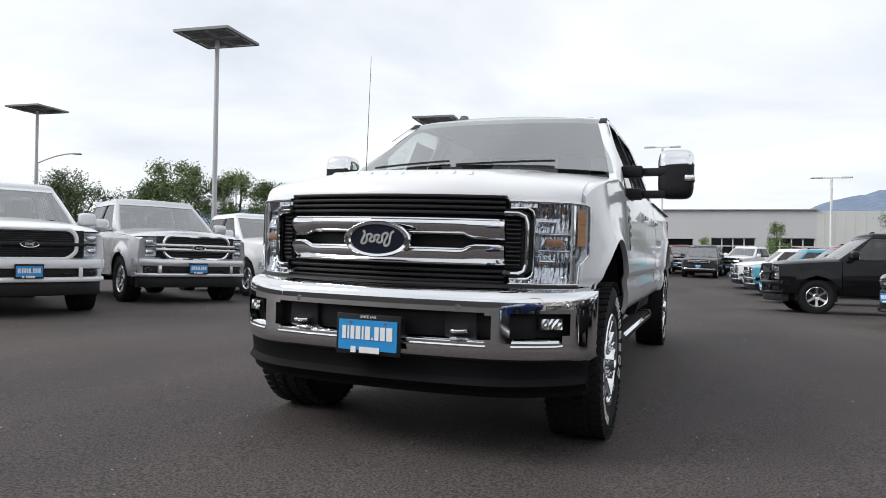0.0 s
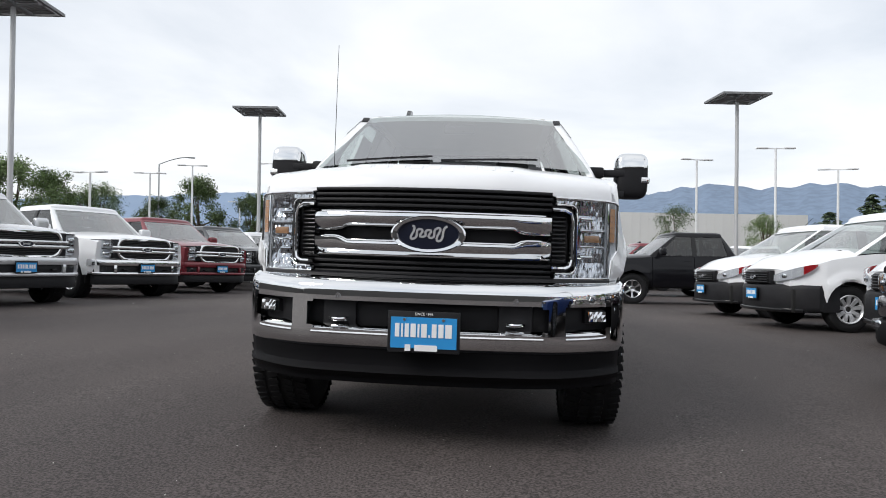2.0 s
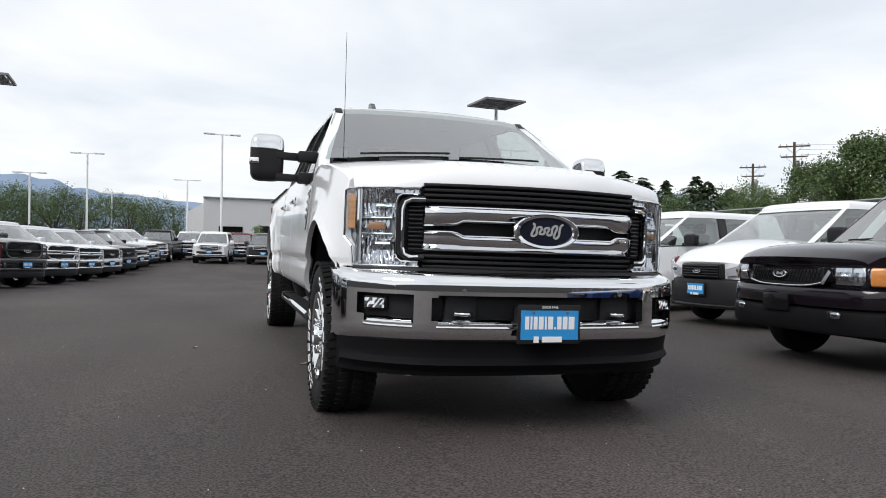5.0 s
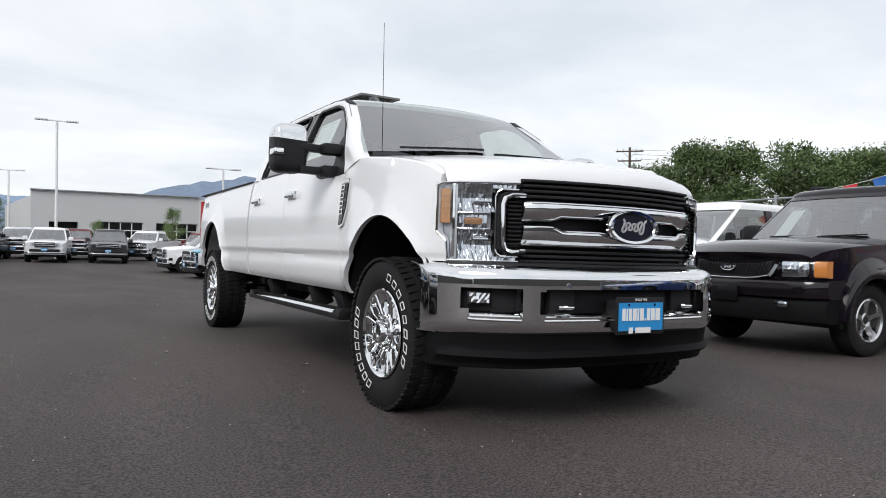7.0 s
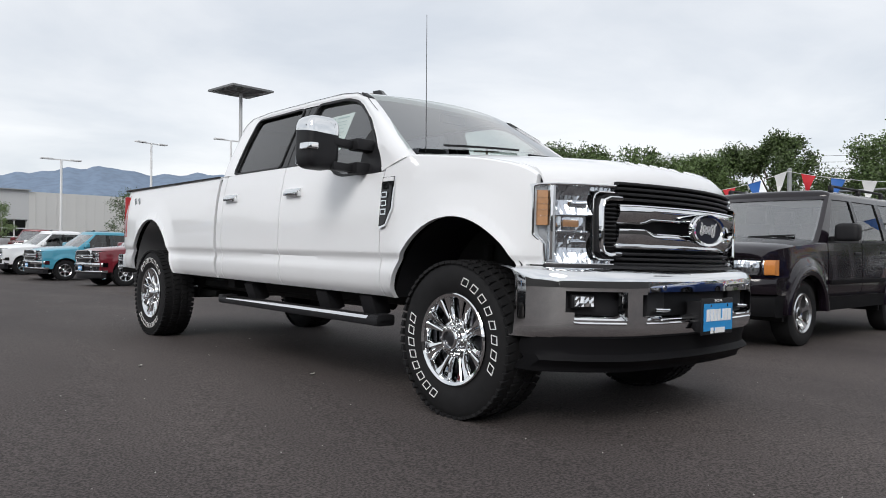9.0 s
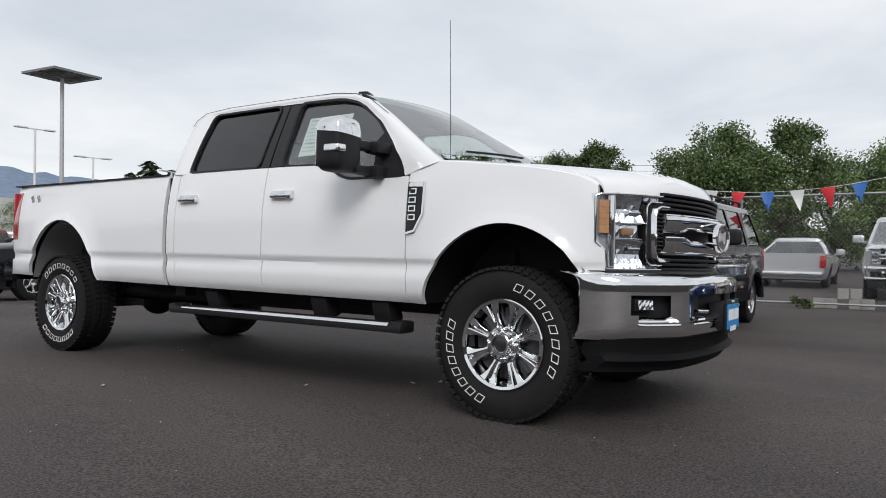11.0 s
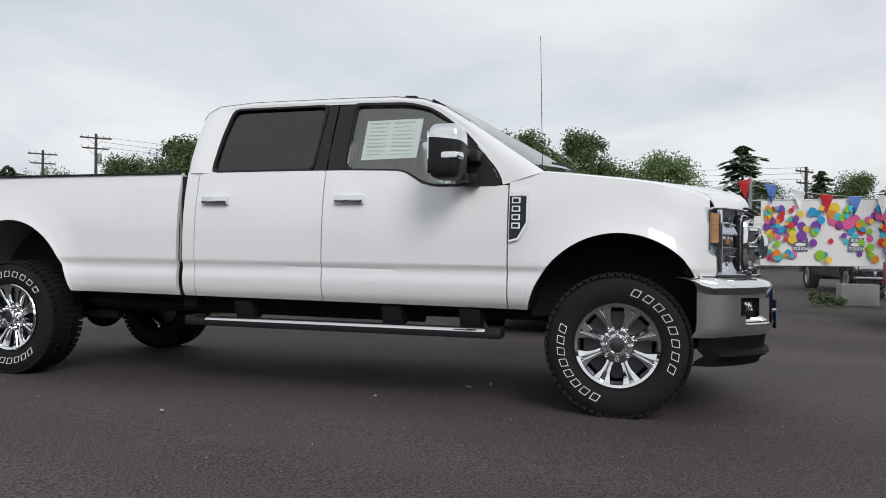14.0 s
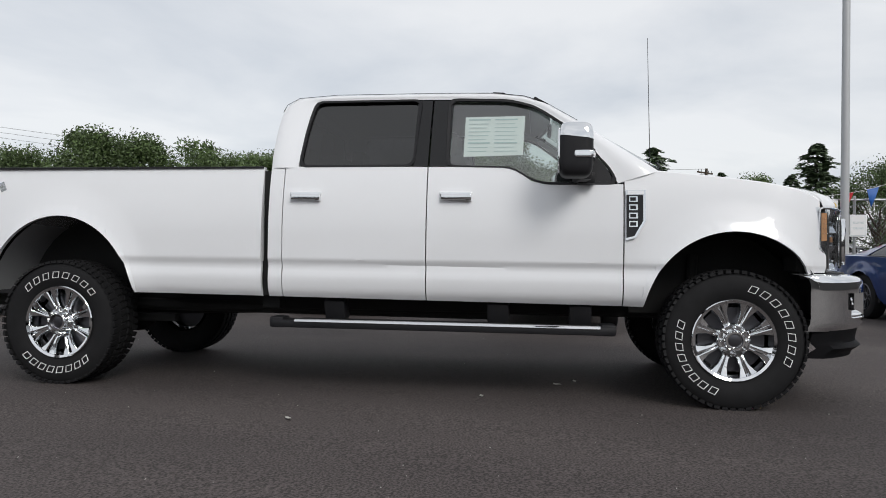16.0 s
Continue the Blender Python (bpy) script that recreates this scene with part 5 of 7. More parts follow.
def face_panel(xs, zs, yfun, skip, material, name, parent, label="", depth=0.05, smooth=35, xfun=None):
    """A sheet over x and z following yfun(x, z), with openings where skip(x, z) holds, its rims turned back."""
    bm = bmesh.new()
    vs = [[bm.verts.new(((xfun(x) if xfun else x), yfun(x, z), z)) for z in zs] for x in xs]
    for i in range(len(xs) - 1):
        for j in range(len(zs) - 1):
            if not skip((xs[i] + xs[i + 1]) / 2, (zs[j] + zs[j + 1]) / 2):
                bm.faces.new((vs[i][j], vs[i + 1][j], vs[i + 1][j + 1], vs[i][j + 1]))
    bmesh.ops.delete(bm, geom=[v for v in bm.verts if not v.link_faces], context="VERTS")
    return part(name, hem(bm, (0, depth, 0)), material, parent, label, smooth)


def bump_y(x):
    a = abs(x)
    return -0.965 + 0.16 * x * x + 1.05 * max(0, a - 0.52) ** 2 + 6.0 * max(0, a - 0.90) ** 2 + (9.0 * max(0, a - 0.95) ** 1.6)


def bump_roll(z, x=0):
    """How far the bumper's face falls back by its height."""
    return lerp_table([(0.49, 0.045), (0.51, 0.018), (0.535, 0.004), (0.57, 0.0), (0.72, 0.0), (0.755, 0.0), (0.785, 0.003), (0.805, 0.012), (0.818, 0.03), (0.828, 0.06), (0.838, 0.12)], z)


def fine_xs(lim, marks, n):
    xs = {round(v, 4) for v in np.linspace(-lim, lim, n)}
    for m in marks:
        xs = {x for x in xs if abs(abs(x) - m) > 0.006}
    return sorted(xs | {m for m in marks} | {-m for m in marks})


bxs = fine_xs(0.985, (0.545, 0.575, 0.60, 0.655, 0.685, 0.865, 0.895), 61)
bzs = [0.49, 0.50, 0.51, 0.52, 0.535, 0.55, 0.57, 0.585, 0.60, 0.62, 0.66, 0.69, 0.71, 0.722, 0.735, 0.755, 0.77, 0.785, 0.797, 0.81, 0.818, 0.825, 0.832, 0.838]


def bumper_hole(x, z):
    a = abs(x)
    if a < 0.575 and 0.585 < z < 0.722 and not (a > 0.545 and (z < 0.60 or z > 0.71)):
        return True
    return 0.655 < a < 0.895 and 0.585 < z < 0.722 and not (a > 0.865 and z < 0.62)


bump = face_panel(bxs, bzs, lambda x, z: bump_y(x) + bump_roll(z), bumper_hole, CHROME, "front_bumper", hero, "deep chrome front bumper with three openings", 0.055)


for x0, x1 in ((-0.552, 0.552), (0.66, 0.868), (-0.868, -0.66)):
    part("opening_lip", hem(grid([[(x, bump_y(x) + dy, z + 0.10 * max(0, abs(x) - 0.842)) for x in np.linspace(x0, x1, 22)] for dy, z in ((-0.005, 0.568), (0.001, 0.576), (0.014, 0.591), (0.032, 0.603), (0.050, 0.609))]), (0, 0.006, -0.008)), CHROME, bump, "bright sloped lip of the opening")
part("bumper_core", bow_bar(-0.93, 0.93, 0.56, 0.74, lambda x: bump_y(x) + 0.085, 0.10, 24, 0.02), BLACK, bump, "black recess behind the openings")
part("bumper_top_pad", bow_bar(-0.90, 0.90, 0.805, 0.850, lambda x: bump_y(x) + 0.115, 0.16, 24, 0.015), BLACK, bump, "black filler between bumper and grille")
for s in (-1, 1):
    turn = Matrix.Rotation(s * 0.50, 4, "Z")
    fl = part("fog_lamp", box(s * 0.80, bump_y(0.80) + 0.075, 0.672, 0.118, 0.05, 0.066, turn, 0.010), BLACK, hero, "small faceted fog lamp in a black recess")
    bowl = facets(-0.050, 0.050, -0.024, 0.024, lambda x, z: -0.038 + 0.006 * (1 - abs(x) / 0.05) + 0.10 * z, 8, 3, 0.45, 5)
    bmesh.ops.transform(bowl, matrix=Matrix.Translation((s * 0.80, bump_y(0.80) + 0.075, 0.672)) @ turn, verts=bowl.verts)
    part("fog_reflector", bowl, CHROME, fl, "bright faceted fog reflector", smooth=0)
    hk = part("tow_hook", bow_bar(s * 0.42 - 0.045, s * 0.42 + 0.045, 0.625, 0.643, lambda x: bump_y(x) - 0.025 + 18 * (x - s * 0.42) ** 2, 0.12, 8, 0.008), CHROME, hero, "polished tow hook")
    part("hook_mount", box(s * 0.42, bump_y(0.42) + 0.075, 0.65, 0.16, 0.05, 0.15, bevel=0.01), BLACK, hk, "black hook mount")
    part("bumper_sensor", tube((s * 0.42, bump_y(0.42) + 0.01, 0.742), (s * 0.42, bump_y(0.42) - 0.002, 0.742), 0.014, 0.014, 12), CHROME_DULL, bump)
dealer_plate(hero, bump_y(0) - 0.03, 0.592, fine=True)
part("plate_mount", box(0, bump_y(0) + 0.02, 0.592, 0.30, 0.09, 0.16, bevel=0.01), BLACK, hero, "black plate mount")


# lower black valance
def dam_y(x, z):
    t = (0.52 - z) / 0.20
    return bump_y(min(0.965, abs(x))) + 0.03 + 0.05 * t - 0.045 * math.exp(-((z - 0.385) / 0.022) ** 2)


face_panel(list(np.linspace(-0.955, 0.955, 47)), [0.515, 0.49, 0.46, 0.435, 0.415, 0.40, 0.385, 0.37, 0.355, 0.34, 0.325], dam_y, lambda x, z: False, VALANCE, "air_dam", hero, "matt black lower valance with a moulded ridge", 0.10)
for s in (-1, 1):
    part("lamp_backing", box(s * 0.80, -0.43, 1.05, 0.22, 0.10, 0.40), DARK, hero, "dark structure behind the headlight")
# grille
gl = part("grille", bow_bar(-0.66, 0.66, 0.80, 1.272, lambda x: grille_y(x) + 0.06, 0.05, 24, 0.01), BLACK, hero, "black slatted grille with two chrome bars")
for z in (1.262, 1.236, 1.210, 1.184):
    part("grille_slat", bow_bar(-0.585, 0.585, z - 0.008, z + 0.008, lambda x, z=z: grille_y(x) + 0.005 + (1.262 - z) * 0.12, 0.06, 20, 0.006), BLACK, gl)
for z in (0.908, 0.882, 0.856, 0.830, 0.808):
    part("grille_slat", bow_bar(-0.585, 0.585, z - 0.008, z + 0.008, lambda x, z=z: grille_y(x) + 0.008 + (0.908 - z) * 0.25, 0.06, 20, 0.006), BLACK, gl)
for z0, z1, tip in ((1.072, 1.158, 1), (0.932, 1.018, -1)):
    # chrome bar: broad sloped faces, ends cut in a facet
    rows = []
    for x in np.linspace(-0.585, 0.585, 40):
        y = grille_y(x) - 0.035
        e = max(0, (abs(x) - 0.50) / 0.085)
        zz = (0.055 if abs(x) > 0.42 else 0) * tip * min(1, max(0, (abs(x) - 0.40) / 0.05))
        lo, hi = (z0 - zz * 0.35, z1) if tip > 0 else (z0, z1 - zz * 0.35)
        mid = (lo + hi) / 2
        f = hi - lo
        prof = [(0.05, hi), (0.016, hi), (0.005, hi - 0.004), (-0.001, hi - 0.010), (0.004, hi - 0.013), (0.0, hi - 0.24 * f), (-0.003, hi - 0.36 * f), (-0.004, hi - 0.5 * f), (-0.001, hi - 0.64 * f), (0.004, hi - 0.76 * f), (0.011, lo + 0.012), (0.005, lo + 0.009), (0.004, lo + 0.005), (0.012, lo), (0.06, lo)]
        lean = (lambda z: 0.22 * max(0, hi - 0.30 * f - z)) if tip > 0 else (lambda z: 0.30 * max(0, hi - 0.014 - z))
        rows.append([(x, y + d + lean(z) + 0.03 * e * e, z) for d, z in prof])
    bm = grid(rows, close=True)
    for r in (rows[0], rows[-1]):
        bm.faces.new([bm.verts.new(p) for p in r])
    part("grille_bar", bm, CHROME, gl, "broad chrome grille bar", smooth=25)
for s in (-1, 1):
    # black side louvres inside a chrome bracket
    lv = part("side_vent", bow_bar(*sorted((s * 0.575, s * 0.665)), 0.925, 1.165, lambda x: grille_y(x) + 0.03, 0.04, 4, 0.008), BLACK, gl, "black louvred side vent")
    for k in range(11):
        z = 0.94 + k * 0.021
        part("louvre", bow_bar(*sorted((s * 0.59, s * 0.655)), z - 0.006, z + 0.006, lambda x: grille_y(x) + 0.01, 0.03, 3, 0.004), BLACK_GLOSS, lv)
    bm = bmesh.new()
    path = [(0.588, 0.905), (0.61, 0.905), (0.650, 0.905), (0.678, 0.918), (0.686, 0.95), (0.686, 1.135), (0.678, 1.168), (0.650, 1.182), (0.61, 1.182), (0.588, 1.182)]
    g = []
    for (x, z), (nx, nz) in zip(path, path[1:] + [(2 * path[-1][0] - path[-2][0], 2 * path[-1][1] - path[-2][1])]):
        d = Vector((nx - x, nz - z)).normalized()
        n = Vector((d.y, -d.x))
        g.append([(s * (x + n.x * q), grille_y(x) + dy, z + n.y * q) for q, dy in ((-0.010, 0.04), (-0.010, -0.018), (-0.004, -0.026), (0.005, -0.026), (0.011, -0.018), (0.011, 0.04))])
    part("grille_bracket", grid(g), CHROME, gl, "chrome C-shaped bracket")
    # a dark channel round the bracket
    g = []
    for (x, z), (nx, nz) in zip(path, path[1:] + [(2 * path[-1][0] - path[-2][0], 2 * path[-1][1] - path[-2][1])]):
        d = Vector((nx - x, nz - z)).normalized()
        n = Vector((d.y, -d.x))
        g.append([(s * (x + n.x * q), grille_y(x) + 0.002, z + n.y * q) for q in (0.012, 0.021)])
    part("bracket_channel", hem(grid(g), (0, 0.04, 0)), BLACK, gl)
oval_badge(hero, 0, grille_y(0) - 0.045, 1.045, 0.355, 0.175)


def face_panel_mesh(xs, zs, yfun):
    return hem(grid([[(x, yfun(x), z) for z in zs] for x in xs]), (0, 0.01, 0))


# headlights: a silvered bowl with pods under a clear cover that wraps the corner
def lamp_y(x):
    a = abs(x)
    return grille_y(a) + 0.010 + 1.5 * max(0, a - 0.80) ** 2


def lamp_shape(x, z):
    """True outside the lamp: the bracket's bite and the sloped lower corner."""
    a = abs(x)
    if a < 0.708 and 0.875 < z < 1.215 and not (a > 0.69 and (z < 0.89 or z > 1.20)):
        return True
    return a > 0.905 and z < 0.98


for s in (-1, 1):
    xs = sorted(s * x for x in [0.605, 0.65, 0.69, 0.708, 0.735, 0.76, 0.78, 0.80, 0.82, 0.84, 0.86, 0.88, 0.895, 0.905, 0.92, 0.935])
    zs = [0.85, 0.862, 0.875, 0.89, 0.94, 0.98, 1.02, 1.06, 1.10, 1.15, 1.20, 1.215, 1.225, 1.236, 1.245]
    hl = face_panel(xs, zs, lambda x, z: lamp_y(x), lamp_shape, LENS, "headlight", hero, "large clear C-shaped headlight", 0.03)
    back = lambda x, z: lamp_y(x) + 0.050
    face_panel(xs, zs, back, lamp_shape, REFLECTOR, "lamp_housing", hl, "silvered lamp housing", 0.02)
    # faceted bowls of the two beams, fluted towards the grille
    for z0, z1, seed in ((1.098, 1.238, 3), (0.858, 1.006, 8)):
        zm = (z0 + z1) / 2
        part("reflector", facets(*sorted((s * 0.71, s * 0.868)), z0, z1, lambda x, z: lamp_y(x) + 0.018 + 0.026 * (1 - ((z - zm) / 0.07) ** 2), 18, 6, 1.0, seed, 0.18), SILVERED, hl, "bright fluted reflector", smooth=0)
        arm = (1.217, 1.240) if z0 > 1 else (0.854, 0.874)
        part("reflector_arm", facets(*sorted((s * 0.607, s * 0.72)), *arm, lambda x, z: lamp_y(x) + 0.014, 11, 1, 0.4, seed + 1, 0.25), SILVERED, hl, "fluted reflector arm", smooth=0)
    bm = bmesh.new()
    for z in (0.852, 1.243):
        bow_bar(*sorted((s * 0.605, s * 0.90)), z - 0.005, z + 0.005, lambda x: lamp_y(x) - 0.004, 0.05, 8, 0.003, bm)
    bite = [(0.608, 1.212), (0.686, 1.212), (0.705, 1.199), (0.712, 1.178), (0.712, 0.912), (0.705, 0.891), (0.686, 0.878), (0.608, 0.878)]
    for (xa, za), (xb, zb) in zip(bite, bite[1:]):
        add_tube(bm, (s * xa, lamp_y(xa) - 0.004, za), (s * xb, lamp_y(xb) - 0.004, zb), 0.0055, 0.0055, 8)
    part("lamp_trim", bm, CHROME, hl, "thin chrome edge")
    # rounded reflector pods and fluting
    for z in (1.150, 0.960):
        pod = part("lamp_pod", bow_bar(*sorted((s * 0.735, s * 0.80)), z - 0.009, z + 0.009, lambda x: lamp_y(x) + 0.010, 0.03, 8, 0.008), CHROME, hl, "slim rounded chrome lamp pod")
    for z in (1.092, 1.012):
        part("lamp_rib", bow_bar(*sorted((s * 0.73, s * 0.872)), z - 0.004, z + 0.004, lambda x: lamp_y(x) + 0.006, 0.03, 6, 0.003), CHROME, hl)
    tn = part("turn_lamp", facets(*sorted((s * 0.735, s * 0.868)), 1.018, 1.087, lambda x, z: lamp_y(x) + 0.030 + 3.0 * (z - 1.052) ** 2, 14, 3, 0.9, 14, 0.2), SILVERED, hl, "turn lamp bowl", smooth=0)
    part("bulb", box(s * 0.795, lamp_y(0.795) + 0.022, 1.052, 0.085, 0.016, 0.036, Matrix.Rotation(s * 0.42, 4, "Z"), 0.007), AMBER, tn, "amber bulb")
    # amber side marker on the lamp's outer corner
    mxs = sorted(s * x for x in (0.894, 0.902, 0.910, 0.917, 0.924))
    mzs = [1.04, 1.06, 1.085, 1.11, 1.14, 1.17, 1.19, 1.212]
    sm = face_panel(mxs, mzs, lambda x, z: lamp_y(x) - 0.004, lambda x, z: abs(x) < 0.902 and z < 1.05, AMBER, "side_marker", hl, "amber side marker", 0.012)
    for z in (1.085, 1.115, 1.145, 1.175):
        part("marker_rib", bow_bar(*sorted((s * 0.892, s * 0.925)), z - 0.003, z + 0.003, lambda x: lamp_y(x) - 0.007, 0.006, 4, 0.001), LENS, sm)
    part("lamp_band", face_panel_mesh(sorted(s * x for x in (0.866, 0.872, 0.878, 0.884)), [0.862, 0.95, 1.05, 1.15, 1.236], lambda x: lamp_y(x) + 0.001), REFLECTOR, hl, "bright upright band beside the marker")
    # chrome frame round the lamp's outer side
    edge = bmesh.new()
    rim = [(0.60, 1.246), (0.75, 1.246), (0.86, 1.246), (0.92, 1.243), (0.938, 1.232), (0.938, 1.12), (0.938, 0.995), (0.925, 0.975), (0.905, 0.95), (0.898, 0.86)]
    for (xa, za), (xc, zc) in zip(rim, rim[1:]):
        add_tube(edge, (s * xa, lamp_y(xa) - 0.002, za), (s * xc, lamp_y(xc) - 0.002, zc), 0.0065, None, 8)
    bow_bar(*sorted((s * 0.878, s * 0.886)), 0.87, 1.235, lambda x: lamp_y(x) - 0.007, 0.02, 2, 0.002, edge)
    part("marker_trim", edge, CHROME, hl, "chrome lamp edge")

# ---- mirrors, handles, badges, antenna ----
for s in (-1, 1):
    shape = lambda: soft_box(s * 1.262, 0.98, 1.552, 0.228, 0.205, 0.325, 4.6)
    cut = dict(plane_co=(s * 1.262, 0.98, 1.622), plane_no=Vector((s * -0.04, -0.12, 1)).normalized())
    bm = shape()
    bmesh.ops.bisect_plane(bm, geom=bm.verts[:] + bm.edges[:] + bm.faces[:], clear_outer=True, **cut)
    mr = part("mirror", bm, BLACK, hero, "tall black towing mirror with a chrome cap")
    bm = shape()
    bmesh.ops.bisect_plane(bm, geom=bm.verts[:] + bm.edges[:] + bm.faces[:], clear_inner=True, **cut)
    bmesh.ops.scale(bm, vec=(1.018, 1.018, 1.01), space=Matrix.Translation((-s * 1.265, -0.98, -1.555)), verts=bm.verts)
    part("mirror_cap", hem(bm, (0, 0, -0.006)), CHROME, mr, "chrome mirror cap")
    part("mirror_glass", box(s * 1.262, 1.079, 1.545, 0.18, 0.01, 0.25, bevel=0.003), CHROME, mr, "mirror glass")
    tr = part("mirror_lamp", soft_box(s * 1.346, 0.890, 1.520, 0.062, 0.03, 0.042, 6, Matrix.Rotation(s * 0.30, 4, "Z")), CHROME, mr, "clear lamp in the mirror")
    part("mirror_lamp_side", soft_box(s * 1.373, 0.940, 1.520, 0.020, 0.10, 0.042, 6), CHROME, tr)
    part("mirror_lamp_core", soft_box(s * 1.342, 0.877, 1.520, 0.042, 0.012, 0.018, 5, Matrix.Rotation(s * 0.30, 4, "Z")), WHITE_INK, tr)
    for z in (1.415, 1.565):
        arm = part("mirror_arm", box(s * 1.06, 0.93, z, 0.30, 0.075, 0.05, Matrix.Rotation(-s * 0.12, 4, "Z"), 0.012), BLACK, mr, "black telescoping arm")
        part("arm_sleeve", box(s * 0.985, 0.90, z, 0.14, 0.11, 0.075, None, 0.018), BLACK, arm)
    for y in (1.725, 2.73):
        x = side_x(y, 1.295)
        cup = part("handle_cup", box(s * (x - 0.001), y, 1.300, 0.012, 0.215, 0.075, bevel=0.006), WHITE_PAINT, hero)
        part("door_handle", box(s * (x + 0.028), y - 0.005, 1.298, 0.026, 0.20, 0.036, None, 0.011), CHROME, hero, "chrome door handle")
        part("handle_bezel", box(s * (x + 0.008), y, 1.317, 0.02, 0.21, 0.03, None, 0.008), CHROME, cup)
        part("handle_end", box(s * (x + 0.018), y - 0.085, 1.295, 0.04, 0.035, 0.045, None, 0.01), CHROME, cup)
    # model badge: black shield in a chrome frame with four bright blocks
    yy = [(0.655, 1.345), (0.535, 1.345), (0.535, 1.15), (0.595, 1.045), (0.655, 1.03)]
    bx = lambda y, z: side_x(y, z) + 0.004
    bd_ob = part("fender_badge", slab([(y, z, s * bx(y, z)) for y, z in yy], s * 0.012, bevel=0.003), CHROME, hero, "chrome-edged black fender badge")
    part("badge_field", slab([(y, z, s * (bx(y, z) + 0.0125)) for y, z in ((0.652, 1.314), (0.550, 1.314), (0.550, 1.153), (0.602, 1.058), (0.652, 1.045))], s * 0.003), BLACK_GLOSS, bd_ob)
    part("badge_strip", slab([(y, z, s * (bx(y, z) + 0.0125)) for y, z in ((0.645, 1.342), (0.545, 1.342), (0.545, 1.318), (0.645, 1.318))], s * 0.002), WHITE_PAINT, bd_ob)
    for k in range(4):
        z = 1.288 - k * 0.052
        blk = part("badge_block", slab([(y, q, s * (bx(y, q) + 0.0155)) for y, q in ((0.636, z - 0.018), (0.584, z - 0.018), (0.584, z + 0.018), (0.636, z + 0.018))], s * 0.004, bevel=0.002), CHROME, bd_ob)
        part("block_core", slab([(y, q, s * (bx(y, q) + 0.0198)) for y, q in ((0.630, z - 0.011), (0.594, z - 0.011), (0.594, z + 0.011), (0.630, z + 0.011))], s * 0.001), BLACK_GLOSS, blk)
ant = part("antenna", tube((-0.80, 0.48, 1.46), (-0.80, 0.505, 2.355), 0.0026, 0.0016, 6), BLACK, hero, "thin whip antenna")
part("antenna_base", tube((-0.80, 0.48, 1.44), (-0.80, 0.48, 1.50), 0.018, 0.010, 10), BLACK, ant)

# ---- side steps, underbody ----
for s in (-1, 1):
    stp = part("side_step", box(s * 0.905, 1.83, 0.455, 0.15, 2.26, 0.055, bevel=0.02), BLACK, hero, "black running board with a bright strip")
    part("step_strip", box(s * 0.975, 1.80, 0.477, 0.010, 2.0, 0.026, Matrix.Rotation(-s * 0.75, 4, "Y"), 0.003), CHROME, stp, "bright trim strip")
    part("step_tread", box(s * 0.905, 1.80, 0.484, 0.11, 1.95, 0.006), RUBBER, stp)
    for y in (0.75, 2.93):
        part("step_end", box(s * 0.90, y, 0.462, 0.14, 0.10, 0.075, bevel=0.02), BLACK, stp)
    for y in (0.92, 1.45, 2.55):
        part("step_bracket", box(s * 0.83, y, 0.55, 0.12, 0.14, 0.16, Matrix.Rotation(s * 0.35, 4, "Y"), 0.01), BLACK, stp)
    part("frame_rail", box(s * 0.44, 2.2, 0.60, 0.09, 6.0, 0.16, bevel=0.01), DARK, hero, "black frame rail")
    part("mud_liner_front", grid([[(s * x, 0.56 * math.cos(a), 0.50 + 0.60 * math.sin(a)) for x in (0.50, 0.965)] for a in np.linspace(0.2, math.pi * 0.96, 18)]), BLACK, hero, "black wheel arch liner")
    part("mud_liner_rear", grid([[(s * x, WB + 0.575 * math.cos(a), 0.50 + 0.672 * math.sin(a)) for x in (0.50, 0.955)] for a in np.linspace(0.2, math.pi - 0.2, 18)]), SILVER_PAINT, hero, "pale painted wheel arch liner")
    part("inner_fender", box(s * 0.52, 0.0, 0.85, 0.03, 1.15, 0.60), DARK, hero)
    part("inner_rear_fender", box(s * 0.53, WB, 0.93, 0.03, 1.15, 0.5), DARK, hero)
    part("leaf_spring", box(s * 0.56, WB, 0.44, 0.07, 1.30, 0.06, bevel=0.01), DARK, hero)
    part("shock_absorber", tube((s * 0.58, 0.20, 0.45), (s * 0.56, 0.16, 0.95), 0.035, 0.035, 10), DARK, hero)
    part("shock_absorber", tube((s * 0.60, WB - 0.25, 0.40), (s * 0.55, WB - 0.40, 0.85), 0.03, 0.03, 10), DARK, hero)
for y in (0, WB):
    ax = part("axle", tube((-0.80, y, 0.42), (0.80, y, 0.42), 0.055, 0.055, 12), DARK, hero, "dark axle tube")
    bm = bmesh.new()
    bmesh.ops.create_uvsphere(bm, u_segments=14, v_segments=10, radius=0.16, matrix=Matrix.Translation((0.22 if y == 0 else 0, y, 0.42)) @ Matrix.Diagonal((1, 1, 0.95, 1)))
    part("differential", bm, DARK, ax)
part("transmission", box(0, 1.0, 0.62, 0.5, 1.5, 0.26, bevel=0.06), DARK, hero)
part("fuel_tank", box(0.68, 3.3, 0.62, 0.40, 1.1, 0.26, bevel=0.05), DARK, hero)
part("exhaust", tube((-0.30, 1.4, 0.50), (-0.62, 5.3, 0.55), 0.045, 0.045, 10), DARK, hero)
part("drive_shaft", tube((0, 1.6, 0.55), (0, WB, 0.45), 0.045, 0.045, 10), DARK, hero)
part("body_mount", box(-0.78, 3.02, 0.60, 0.10, 0.12, 0.10), DARK, hero)
part("radiator_support", box(0, -0.62, 0.95, 1.4, 0.06, 0.6), DARK, hero)
